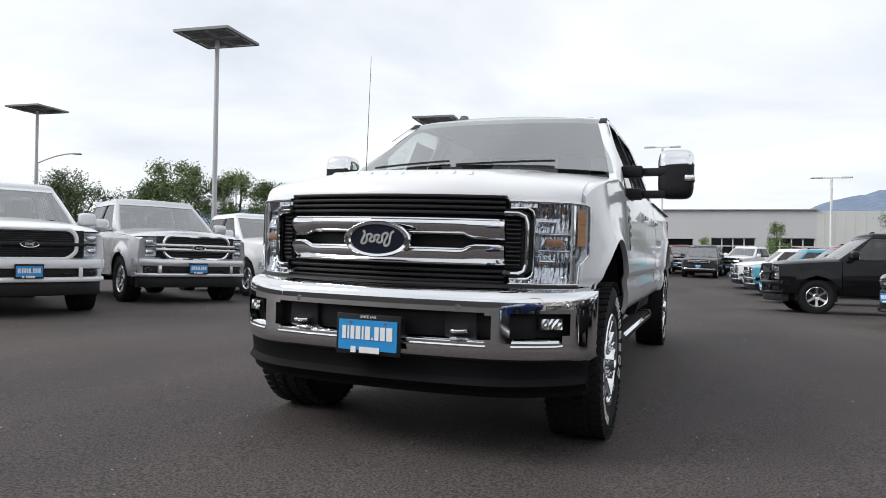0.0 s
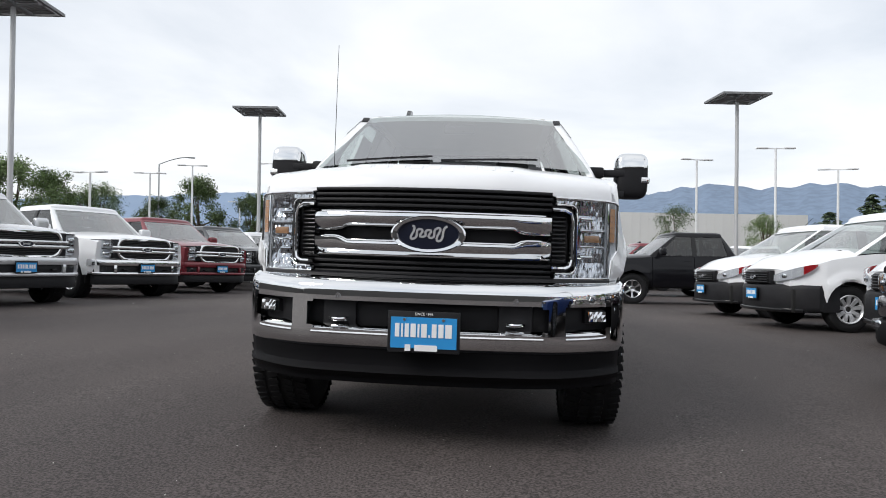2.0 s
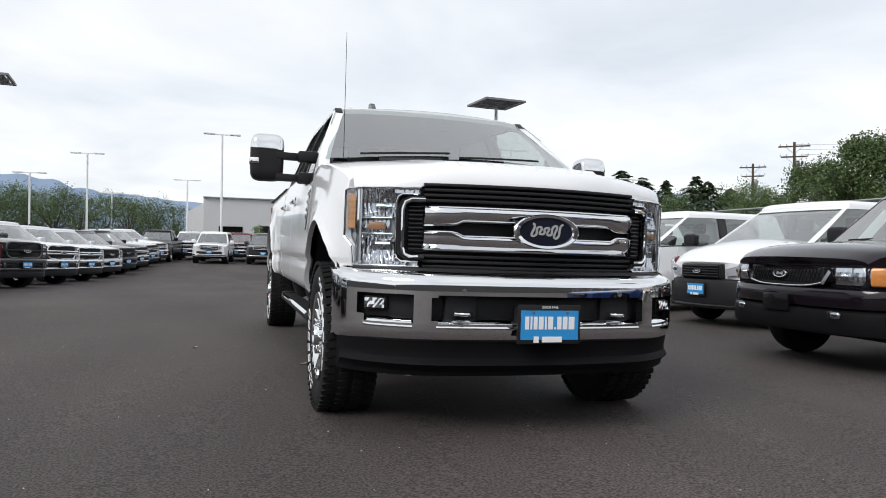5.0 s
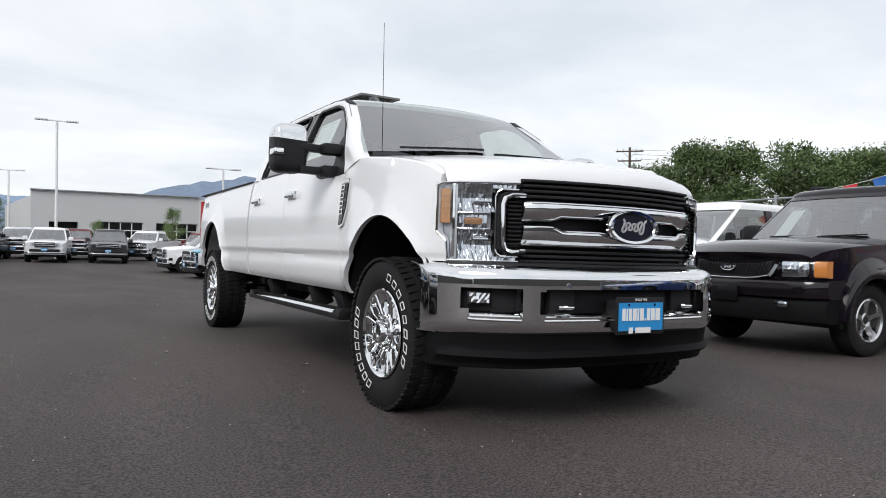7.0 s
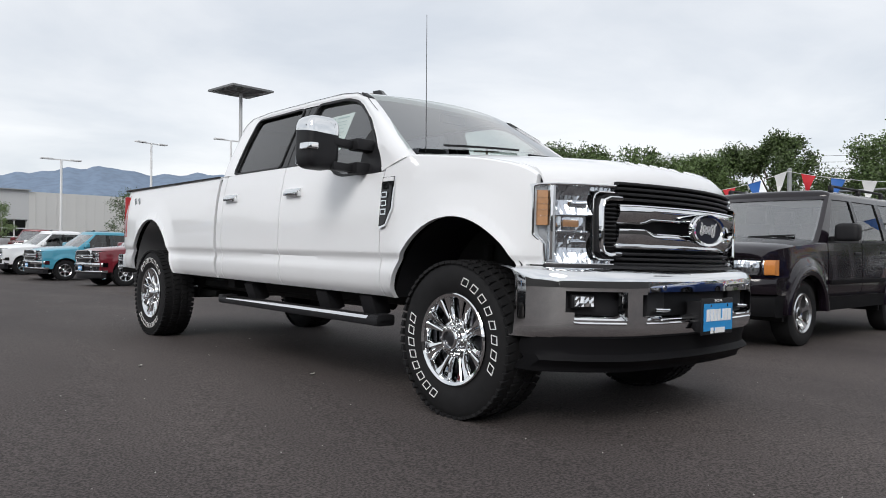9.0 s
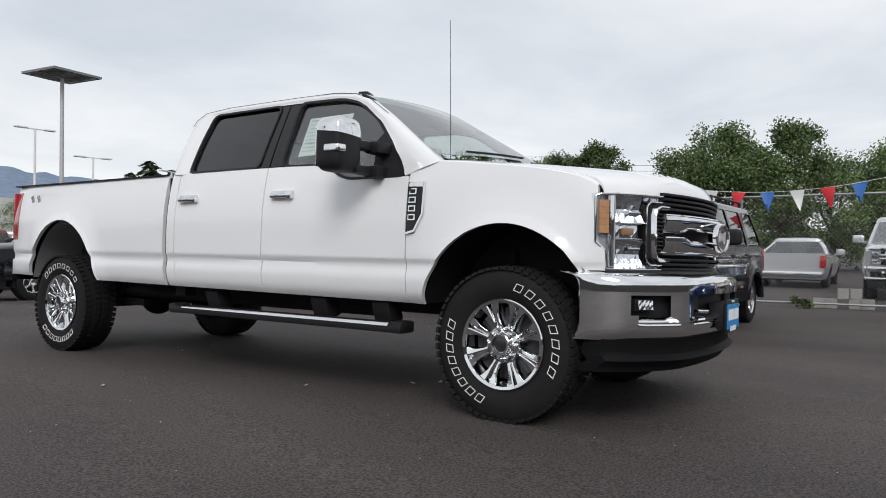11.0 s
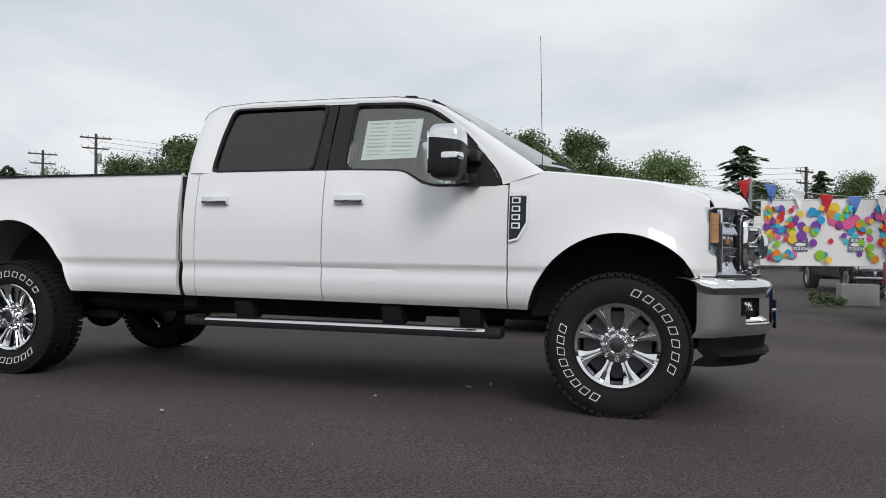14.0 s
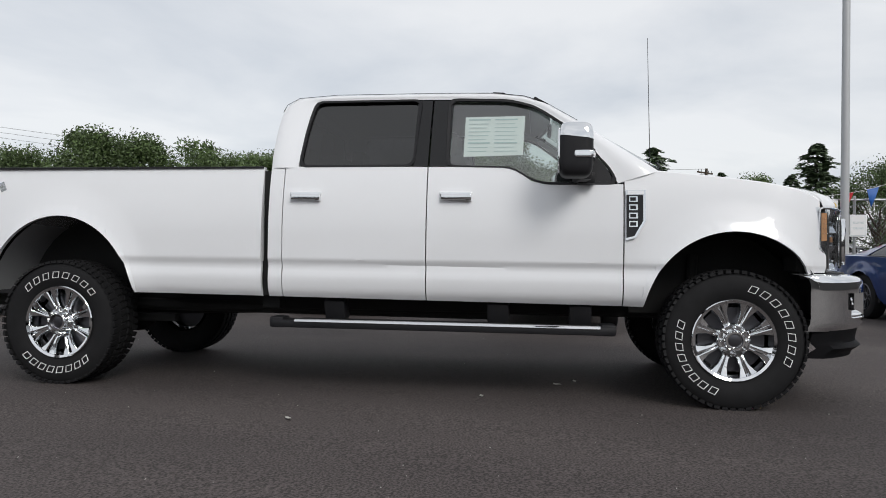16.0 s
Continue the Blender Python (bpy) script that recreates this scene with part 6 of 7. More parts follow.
part("front_crossmember", box(0, -0.55, 0.46, 1.30, 0.3, 0.14), DARK, hero)


# ---- wheels ----
def hero_rim():
    """Chrome eight-spoke wheel face, outward to +X."""
    h, r = 0.128, 0.243
    bm = lathe_x([(h + 0.004, r + 0.010), (h + 0.010, r + 0.004), (h + 0.004, r - 0.012), (h - 0.02, r - 0.020), (h - 0.10, r - 0.034), (-h, r - 0.02)], 64)
    n = 8
    for k in range(n):
        a = 2 * math.pi * (k + 0.5) / n
        rot = Matrix.Rotation(a, 4, "X")
        for sg in (-1, 1):
            pts = []
            for rr, w0, w1, xx in ((0.085, 0.002, 0.030, h - 0.035), (0.12, 0.004, 0.024, h - 0.020), (0.17, 0.006, 0.032, h - 0.010), (0.212, 0.009, 0.052, h - 0.004), (r - 0.008, 0.012, 0.068, h + 0.002)):
                pts.append([(xx - 0.030, sg * w0 * 0.6, rr), (xx - 0.006, sg * w0, rr), (xx, sg * (w0 + 0.006), rr), (xx - 0.002, sg * (w1 - 0.006), rr), (xx - 0.012, sg * w1, rr), (xx - 0.06, sg * (w1 + 0.004), rr)])
            grid([[rot @ Vector(p) for p in row] for row in pts], bm)
        pts = [[(h - 0.035, -0.004, rr), (h - 0.035, 0.004, rr)] for rr in (0.08, r - 0.01)]
        grid([[rot @ Vector(p) for p in row] for row in pts], bm)
    return bm


def hero_hub():
    h = 0.128
    bm = lathe_x([(h - 0.05, 0.108), (h - 0.022, 0.104), (h - 0.012, 0.098), (h - 0.020, 0.090), (h - 0.022, 0.068), (h + 0.020, 0.062), (h + 0.030, 0.056), (h + 0.030, 0.046), (h + 0.012, 0.042), (h + 0.010, 0.0001)], 40)
    return bm


WHEELS["hero_tyre"] = lambda: tyre_bm(0.424, 0.285, 0.245)
WHEELS["hero_tread"] = lambda: tread_bm(0.424, 0.285, 56)
WHEELS["hero_rim"] = hero_rim
WHEELS["hero_hub"] = hero_hub
WHEELS["hero_cap"] = lambda: lathe_x([(0.139, 0.041), (0.143, 0.038), (0.146, 0.024), (0.146, 0.0001)], 24)
WHEELS["hero_nut"] = lambda: lathe_x([(0.0, 0.013), (0.030, 0.012), (0.036, 0.006), (0.037, 0.0001)], 8)
WHEELS["hero_drum"] = lambda: lathe_x([(0.045, 0.0001), (0.045, 0.20), (0.03, 0.205), (-0.02, 0.205)], 40)


def letter_frame():
    """One raised white sidewall block: a hollow slanted frame, in the YZ plane, 1 x 1."""
    bm = bmesh.new()
    for u0, u1, v0, v1 in ((-0.40, 0.40, -0.5, -0.42), (-0.40, 0.40, 0.42, 0.5), (-0.40, -0.33, -0.42, 0.42), (0.33, 0.40, -0.42, 0.42)):
        q = [(0.0, u, v) for u, v in ((u0, v0), (u1, v0), (u1, v1), (u0, v1))]
        lo = [bm.verts.new((x - 0.002, u + 0.18 * v, v)) for x, u, v in q]
        hi = [bm.verts.new((x + 0.0025, u + 0.18 * v, v)) for x, u, v in q]
        bm.faces.new(hi)
        for i in range(4):
            bm.faces.new((lo[i], lo[(i + 1) % 4], hi[(i + 1) % 4], hi[i]))
    return bm


WHEELS["letter"] = letter_frame
for sx in (-1, 1):
    for y in (0, WB):
        m = Matrix.Translation((sx * 0.862, y, 0.424)) @ (Matrix() if sx > 0 else Matrix.Rotation(math.pi, 4, "Z"))
        wh = tagged(shared("hero_tyre", "wheel", RUBBER, hero, m), "all-terrain tyre with raised white sidewall marks")
        rim = tagged(shared("hero_rim", "rim", CHROME, wh, Matrix()), "chrome eight-spoke wheel")
        tagged(shared("hero_tread", "tread", RUBBER, wh, Matrix()), "chunky all-terrain tread blocks", kind="stuff")
        shared("hero_hub", "hub", CHROME, wh, Matrix())
        shared("hero_cap", "hub_cap", ALLOY_DARK, wh, Matrix())
        shared("hero_drum", "brake_disc", ALLOY_DARK, wh, Matrix())
        for k in range(8):
            a = 2 * math.pi * k / 8
            shared("hero_nut", "lug_nut", CHROME_DULL, wh, Matrix.Rotation(a, 4, "X") @ Matrix.Translation((0.104, 0, 0.079)))
        # two words of eight hollow blocks round the sidewall
        spin = 0 if y == 0 else 62
        for start, step in ((-111, 13.2), (74, 12.0)):
            for k in range(8):
                a = radians(start + spin + step * k)
                shared("letter", "sidewall_mark", WHITE_INK, wh, Matrix.Rotation(a, 4, "X") @ Matrix.Translation((0.1432, 0, 0.330)) @ Matrix.Rotation(0.10, 4, "Y") @ Matrix.Diagonal((1, 0.058, 0.044, 1)))


# ---- the row of pickups along one side of the lot ----
CHROME_BAR = dict(bar=CHROME, rim=CHROME, bumper=CHROME)
DARK_BAR = dict(bar=BLACK, rim=None, bumper=None, bars=((0.955, 0.05),))
BODY_BAR = dict(bar=CHROME_DULL, rim=CHROME, bumper=None)
LEFT_ROW = [
    ("pickup_truck", WHITE_PAINT, DARK_BAR, "white half-ton pickup truck with a black grille and blue dealer plate"),
    ("pickup_truck", SILVER_PAINT, BODY_BAR, "silver half-ton pickup truck with satin grille bars and blue dealer plate"),
    ("pickup_truck", WHITE_PAINT, CHROME_BAR, "white half-ton pickup truck with chrome grille and bumper"),
    ("pickup_truck", RED_PAINT, spec(CHROME_BAR, bumper=None), "dark red half-ton pickup truck with chrome grille bars"),
    ("pickup_truck", GREY_PAINT, DARK_BAR, "dark grey half-ton pickup truck with a black grille"),
    ("pickup_truck", WHITE_PAINT, CHROME_BAR, "white half-ton pickup truck parked in the long row"),
    ("pickup_truck", WHITE_PAINT, CHROME_BAR, "white half-ton pickup truck parked in the long row"),
    ("pickup_truck", WHITE_PAINT, DARK_BAR, "white half-ton pickup truck with a black grille in the long row"),
    ("pickup_truck", GREY_PAINT, DARK_BAR, "dark grey half-ton pickup truck far along the row"),
    ("pickup_truck", BLACK_PAINT, CHROME_BAR, "black half-ton pickup truck far along the row"),
    ("pickup_truck", SILVER_PAINT, BODY_BAR, "silver half-ton pickup truck far along the row"),
    ("pickup_truck", WHITE_PAINT, CHROME_BAR, "white half-ton pickup truck far along the row"),
]
LEFT_HEADING = -28.0


def from_plate(px, py, heading, fo=1.0):
    """Front axle from the front plate's place."""
    return px - fo * math.cos(radians(heading)), py - fo * math.sin(radians(heading))


for k, (nm, paint, style, label) in enumerate(LEFT_ROW):
    x, y = from_plate(-7.07 + 0.19 * k + (0.30 if k == 0 else 0), 2.67 + 3.353 * k, LEFT_HEADING)
    vehicle(nm, on_ground(x, y, LEFT_HEADING), spec(F150, face=pickup_face(style), rim_mat=ALLOY), paint, label, "pickup truck", "pickups in the long row")

# ---- the other side: off-roader, vans, pickups ----


def from_wheel(x, y, heading, half):
    """Front axle centre from the place of the front left wheel."""
    h = radians(heading)
    return x + half * math.sin(h), y - half * math.cos(h)


x, y = from_wheel(4.17, 0.25, 178, 0.77)
vehicle("off_roader", on_ground(x, y, 178), spec(ESCAPE, face=escape_face), PLUM_PAINT, "black compact off-roader with black cladding and alloy wheels", "suv")
for x, y, hd in ((5.75, 3.45, -174), (5.28, 6.28, -172), (5.35, 9.25, -170)):
    x, y = from_wheel(x, y, hd, 0.79)
    vehicle("delivery_van", on_ground(x, y, hd), spec(VAN, face=van_face), WHITE_PAINT, "small white van with a black bumper and wheel covers", "van", "small white vans in a row")
x, y = from_wheel(3.78, 14.6, -174, 0.87)
vehicle("pickup_truck", on_ground(x, y, -174), spec(F150, face=pickup_face(DARK_BAR), rim_mat=ALLOY), BLACK_PAINT, "black crew cab pickup truck with bright alloy wheels", "pickup truck")
for (px, py), paint, style, label in (((3.05, 22.0), RED_PAINT, CHROME_BAR, "maroon pickup truck with a chrome grille"),
                                      ((2.75, 28.0), TEAL_PAINT, CHROME_BAR, "older teal and white pickup truck"),
                                      ((2.35, 33.0), WHITE_PAINT, CHROME_BAR, "older white heavy pickup truck with a chrome bumper")):
    x, y = from_plate(px, py, -174)
    vehicle("pickup_truck", on_ground(x, y, -174), spec(F150, face=pickup_face(style)), paint, label, "pickup truck", "older pickups in a row")
# far row before the building
PICK = spec(F150, face=pickup_face(CHROME_BAR))
for px, py, hd, paint, sp, cat, label in ((0.8, 41.0, -96, GREY_PAINT, EXPED, "suv", "dark grey full-size off-roader facing the lot"),
                                           (-2.3, 41.0, -96, WHITE_PAINT, EXPED, "suv", "white full-size off-roader facing the lot"),
                                           (-5.6, 42.0, -96, BLACK_PAINT, PICK, "pickup truck", "black pickup truck facing the lot"),
                                           (-8.8, 44.0, -96, WHITE_PAINT, EXPED, "suv", "white off-roader at the end of the row"),
                                           (-0.7, 46.0, -96, MAROON_PAINT, PICK, "pickup truck", "dark red pickup truck in the second row"),
                                           (-3.9, 46.5, -96, SILVER_PAINT, PICK, "pickup truck", "silver pickup truck in the second row"),
                                           (2.9, 45.5, -120, WHITE_PAINT, PICK, "pickup truck", "white pickup truck before the grey building"),
                                           (6.6, 46.5, -120, MAROON_PAINT, EXPED, "suv", "dark red off-roader before the grey building"),
                                           (10.4, 47.0, -120, GREY_PAINT, EXPED, "suv", "grey off-roader before the grey building"),
                                           (14.0, 40.0, -150, WHITE_PAINT, EXPED, "suv", "white off-roader beyond the fence line"),
                                           (18.0, 36.0, -150, RED_PAINT, EXPED, "suv", "red off-roader beyond the fence line"),
                                           (13.5, 30.0, -160, SILVER_PAINT, PICK, "pickup truck", "silver pickup truck beyond the vans")):
    vehicle("parked_suv" if cat == "suv" else "pickup_truck", on_ground(px, py, hd), sp, paint, label, cat, "cars before the building")
# behind the fence
vehicle("pickup_truck", on_ground(14.6, -2.0, -178), spec(F150, face=pickup_face(CHROME_BAR)), SILVER_PAINT, "silver pickup truck behind the chain-link fence", "pickup truck")
vehicle("pickup_truck", on_ground(14.4, -6.0, -178), spec(F150, face=pickup_face(CHROME_BAR)), BLACK_PAINT, "black pickup truck behind the balloon banner", "pickup truck")
vehicle("hatchback", on_ground(22.0, 1.0, 0), spec(COUPE, cab=dict(COUPE["cab"], roof=1.5)), SILVER_PAINT, "silver hatchback behind the fence", "car")
vehicle("coupe", on_ground(3.9, -5.05, -175), spec(COUPE), BLUE_PAINT, "bright blue coupe with dark wheels", "car")

# ---- lamp posts ----


def tall_lamp(x, y, h, turn=0.0, size=1.75, r=0.082):
    """Tall post under a flat square lamp head of four dark panels in a frame."""
    root = thing("lamp_post", pose(x, y, ground_z(x, y), 0, 0, turn), "tall grey lamp post with a flat square head", "lamp post", "tall lamp posts")
    part("pole", tube((0, 0, 0), (0, 0, h - 0.1), r, r * 0.8, 14), POLE_PAINT, root)
    part("base", tube((0, 0, 0), (0, 0, 0.7), 0.30, 0.30, 18), WALL_PALE, root, "round concrete base")
    a = size / 2
    head = part("lamp_head", box(0, 0, h - 0.02, 0.16, size - 0.12, 0.10), PANEL_DARK, root, "square head of dark beams")
    part("beam", box(0, 0, h - 0.025, size - 0.12, 0.16, 0.10), PANEL_DARK, head)
    for s in (-1, 1):
        part("beam", box(s * a, 0, h, 0.10, size + 0.1, 0.08), PANEL_DARK, head)
        part("beam", box(0, s * a, h, size - 0.1, 0.10, 0.08), PANEL_DARK, head)
    for sx in (-1, 1):
        for sy in (-1, 1):
            bm = box(sx * a / 2, sy * a / 2, h + 0.01, a - 0.24, a - 0.24, 0.05)
            for k in range(5):
                part("slat", box(sx * a / 2, sy * a / 2 + (k - 2) * a * 0.15, h - 0.03, a - 0.3, 0.04, 0.03), GALV, head)
            part("lamp_panel", bm, GALV, head)


for x, y, h, tn in ((-9.9, 25.1, 7.29, 6), (9.4, 23.8, 7.62, 6), (-12.9, 13.9, 7.73, 6), (-28.0, 20.0, 7.8, 6), (9.85, -4.95, 8.6, 0)):
    tall_lamp(x, y, h, tn, r=0.085 if x == 9.85 else 0.082)


def small_lamp(x, y, h):
    root = thing("street_lamp", pose(x, y, ground_z(x, y), 0, 0, random.uniform(-20, 20)), "slim white lamp post with two flat heads", "lamp post", "slim white lamp posts")
    part("pole", tube((0, 0, 0), (0, 0, h), 0.09, 0.07, 8), POLE_WHITE, root)
    part("crossarm", box(0, 0, h, 1.6, 0.07, 0.07), POLE_WHITE, root)
    for s in (-1, 1):
        part("lamp_head", box(s * 0.85, 0, h + 0.02, 0.7, 0.36, 0.09, bevel=0.02), POLE_WHITE, root)


def polar(az, d, eye=(0.0, -4.0)):
    """A place at a bearing (degrees clockwise from +y) and distance."""
    return eye[0] + d * math.sin(radians(az)), eye[1] + d * math.cos(radians(az))


for az, d, h in ((-27, 60, 7), (-24, 62, 8), (-20.5, 75, 6), (-18, 58, 8), (-14.5, 66, 6.6), (-11, 62, 8), (-9, 85, 6.5), (-6.5, 90, 6.5), (-4, 70, 7),
                 (9.5, 52, 6.4), (15.5, 53, 8), (21, 50, 8.2), (25.0, 53, 7.0), (31.0, 60, 7), (-2, 50, 8.5), (-31, 50, 6), (-36, 55, 6)):
    small_lamp(*polar(az, d), h)



def curved_lamp(x, y, h, turn):
    """Road lamp: tapered pole with a long curved arm and a flat head."""
    root = thing("road_lamp", pose(x, y, ground_z(x, y), 0, 0, turn), "grey road lamp with a long curved arm", "lamp post", "curved road lamps")
    part("pole", tube((0, 0, 0), (0, 0, h - 0.8), 0.09, 0.06, 8), GALV, root)
    bm = bmesh.new()
    pts = [(2.6 * t, 0, h - 0.8 + 0.8 * math.sin(t * math.pi / 2)) for t in np.linspace(0, 1, 9)]
    for a, b in zip(pts, pts[1:]):
        add_tube(bm, a, b, 0.045, None, 6)
    part("arm", bm, GALV, root)
    part("lamp_head", soft_box(2.8, 0, h, 0.65, 0.26, 0.13), GALV, root)


for az, d, h in ((-50.8, 62, 8.6), (-27.5, 70, 9.6)):
    curved_lamp(*polar(az, d, (1.5, -4.0)), h, 30)

# ---- grey building ----
bld = thing("building", Matrix(), "long low grey metal service building with glazed bay doors", "building")
ba, bb = Vector((-3.2, 57.5)), Vector((27.8, 61.5))
bd = (bb - ba).normalized()
bn = Vector((-bd.y, bd.x))
turn_b = math.degrees(math.atan2(bd.y, bd.x))
BM = pose(ba.x, ba.y, 0.22, 0, 0, turn_b)
bld.matrix_basis = BM
blen = (bb - ba).length


def wall_with_openings(x0, x1, h, openings, material, parent, thick=0.3):
    """A wall along X with real openings (x0, x1, z0, z1), in panels."""
    xs = sorted({x0, x1, *[o[0] for o in openings], *[o[1] for o in openings]})
    for a, b in zip(xs, xs[1:]):
        o = next((o for o in openings if o[0] <= a and b <= o[1]), None)
        spans = [(0, h)] if o is None else [q for q in ((0, o[2]), (o[3], h)) if q[1] > q[0]]
        for z0, z1 in spans:
            part("wall", box((a + b) / 2, thick / 2, (z0 + z1) / 2, b - a, thick, z1 - z0), material, parent)


bays = [(1.2, 3.2, 0, 2.6)] + [(4.6 + 4.4 * k, 8.0 + 4.4 * k, 0.0, 2.7) for k in range(2)]
wall_with_openings(0, 12.5, 4.95, bays, WALL_GREY, bld)
wall_with_openings(12.503, blen, 4.87, [(20.0, 21.2, 0, 2.3)], WALL_PALE, bld)
part("roof", box(blen / 2, 9, 4.4, blen, 17.2, 0.2), WALL_GREY, bld)
for s in (0.15, blen - 0.15):
    part("side_wall", box(s, 9, 2.15, 0.3, 17.2, 4.28), WALL_GREY, bld)
part("back_wall", box(blen / 2, 17.5, 2.15, blen - 0.6, 0.3, 4.28), WALL_GREY, bld)
part("parapet", box(6.3, -0.03, 4.98, 12.7, 0.34, 0.08), GALV, bld)
for k, (a, b, z0, z1) in enumerate(bays):
    if k == 0:
        part("doorway", box((a + b) / 2, 0.6, z1 / 2, b - a, 0.1, z1), DARK, bld, "dark recessed doorway")
        continue
    dr = part("bay_door", box((a + b) / 2, 0.22, 0.35, b - a, 0.06, 0.7), GALV, bld, "glazed sectional bay door")
    bm = bmesh.new()
    for q in range(5):
        add_box(bm, a + (b - a) * q / 4, 0.2, z1 / 2, 0.08, 0.08, z1)
    for q in range(4):
        add_box(bm, (a + b) / 2, 0.2, 0.7 + q * (z1 - 0.7) / 3, b - a, 0.08, 0.07)
    part("door_frame", bm, POLE_WHITE, dr)
    for q in range(4):
        for v in range(3):
            part("pane", box(a + (b - a) * (q + 0.5) / 4, 0.24, 0.7 + (v + 0.5) * (z1 - 0.7) / 3, (b - a) / 4 - 0.09, 0.02, (z1 - 0.7) / 3 - 0.08), BLACK_GLOSS, dr)
for k in range(24):
    part("rib", box(13 + k * 0.75, -0.012, 2.42, 0.04, 0.02, 4.8), WALL_PALE, bld)

# ---- trees ----


def leaf_cloud(centres, n, leaf, seed, flat=1.0):
    """Many small bent leaf clumps scattered in soft balls (x, y, z, r)."""
    rng = np.random.default_rng(seed)
    wts = np.array([c[3] ** 2 for c in centres])
    pick = rng.choice(len(centres), n, p=wts / wts.sum())
    c = np.array(centres)[pick]
    d = rng.normal(size=(n, 3))
    d /= np.linalg.norm(d, axis=1)[:, None]
    rad = c[:, 3] * np.clip(np.abs(rng.normal(0.70, 0.32, n)), 0, 1.25)
    p = c[:, :3] + d * rad[:, None] * np.array([1, 1, flat])
    u = rng.normal(size=(n, 3))
    u /= np.linalg.norm(u, axis=1)[:, None]
    v = np.cross(u, rng.normal(size=(n, 3)))
    v /= np.linalg.norm(v, axis=1)[:, None]
    s = (leaf * rng.uniform(0.55, 1.3, n))[:, None]
    quad = np.stack([p - u * s, p + v * s * 0.55, p + u * s, p - v * s * 0.55], 1).reshape(-1, 3)
    return quad, [(4 * i, 4 * i + 1, 4 * i + 2, 4 * i + 3) for i in range(n)]


def crown_part(quads, faces, material, root):
    me = bpy.data.meshes.new("crown")
    me.from_pydata(quads.tolist(), [], faces)
    me.materials.append(material)
    ob = new("crown", me)
    ob.parent = root
    return ob


def broadleaf(x, y, h, wid, seed, material=LEAF, label="round-headed green broadleaf tree", leaves=2600, group="trees round the lot"):
    rng = random.Random(seed)
    root = thing("tree", pose(x, y, ground_z(x, y) - 0.05, 0, 0, rng.uniform(0, 360)), label, "tree", group)
    bm = tube((0, 0, 0), (0.1, 0, h * 0.45), 0.035 * h, 0.02 * h, 9)
    balls = []
    lobes = [rng.uniform(0.75, 1.2) for _ in range(7)]
    for k in range(54):
        a, zz = rng.uniform(0, 6.28), 0.15 + 0.81 * rng.random() ** 0.85
        lean = lobes[int(a) % 7]
        rr = wid * 0.46 * math.sin(math.pi * min(0.97, zz * 0.88 + 0.06)) ** 0.8 * rng.random() ** 0.45 * lean
        px, py, pz = rr * math.cos(a), rr * math.sin(a), h * zz
        rb = wid * rng.choice((0.06, 0.08, 0.10, 0.13, 0.16))
        balls.append((px, py, min(pz, h - rb * 0.8 - 0.03 * h * rng.random()), rb))
        if k < 14:
            add_tube(bm, (0.05, 0, h * rng.uniform(0.2, 0.42)), (px, py, pz), 0.012 * h, 0.003 * h, 5)
    part("trunk", bm, BARK, root, "grey-brown trunk with limbs")
    q, f = leaf_cloud(balls, int(leaves * 8.8), 0.0108 * h, seed)
    crown_part(q, f, material, root)
    return root


def conifer(x, y, h, wid, seed, leaves=8500, group="dark conifers"):
    rng = np.random.default_rng(seed)
    root = thing("conifer", pose(x, y, ground_z(x, y) - 0.05), "tall dark green conifer with ragged tiers", "tree", group)
    part("trunk", tube((0, 0, 0), (0, 0, h * 0.97), 0.02 * h, 0.004 * h, 8), BARK, root)
    n = leaves
    tiers = 27
    lv = rng.integers(0, tiers, n)
    base = rng.uniform(0.25, 1.35, (tiers, 9)) * rng.uniform(0.55, 1.2, (tiers, 1))
    a = rng.uniform(0, 2 * math.pi, n)
    sec = (a / (2 * math.pi) * 9).astype(int)
    t = np.clip((lv + rng.uniform(-0.5, 0.5, (tiers, 9))[lv, sec] + rng.uniform(-0.3, 0.3, n)) / tiers, 0, 1)
    rad = wid * 0.58 * (1 - t) ** 0.66 * base[lv, sec] * rng.uniform(0.1, 1.0, n) ** 0.5 + 0.02 * h * rng.uniform(0, 0.4, n)
    z = h * (0.10 + 0.90 * t) - rad * 0.25
    p = np.stack([rad * np.cos(a), rad * np.sin(a), z], 1)
    u = np.stack([np.cos(a), np.sin(a), -0.35 + rng.uniform(-0.2, 0.5, n)], 1)
    v = np.stack([-np.sin(a), np.cos(a), rng.uniform(-0.5, 0.5, n)], 1)
    s = (0.024 * h * rng.uniform(0.4, 1.3, n))[:, None]
    quad = np.stack([p - u * s, p + v * s * 0.5, p + u * s, p - v * s * 0.5], 1).reshape(-1, 3)
    crown_part(quad, [(4 * i, 4 * i + 1, 4 * i + 2, 4 * i + 3) for i in range(n)], NEEDLE, root)
    return root


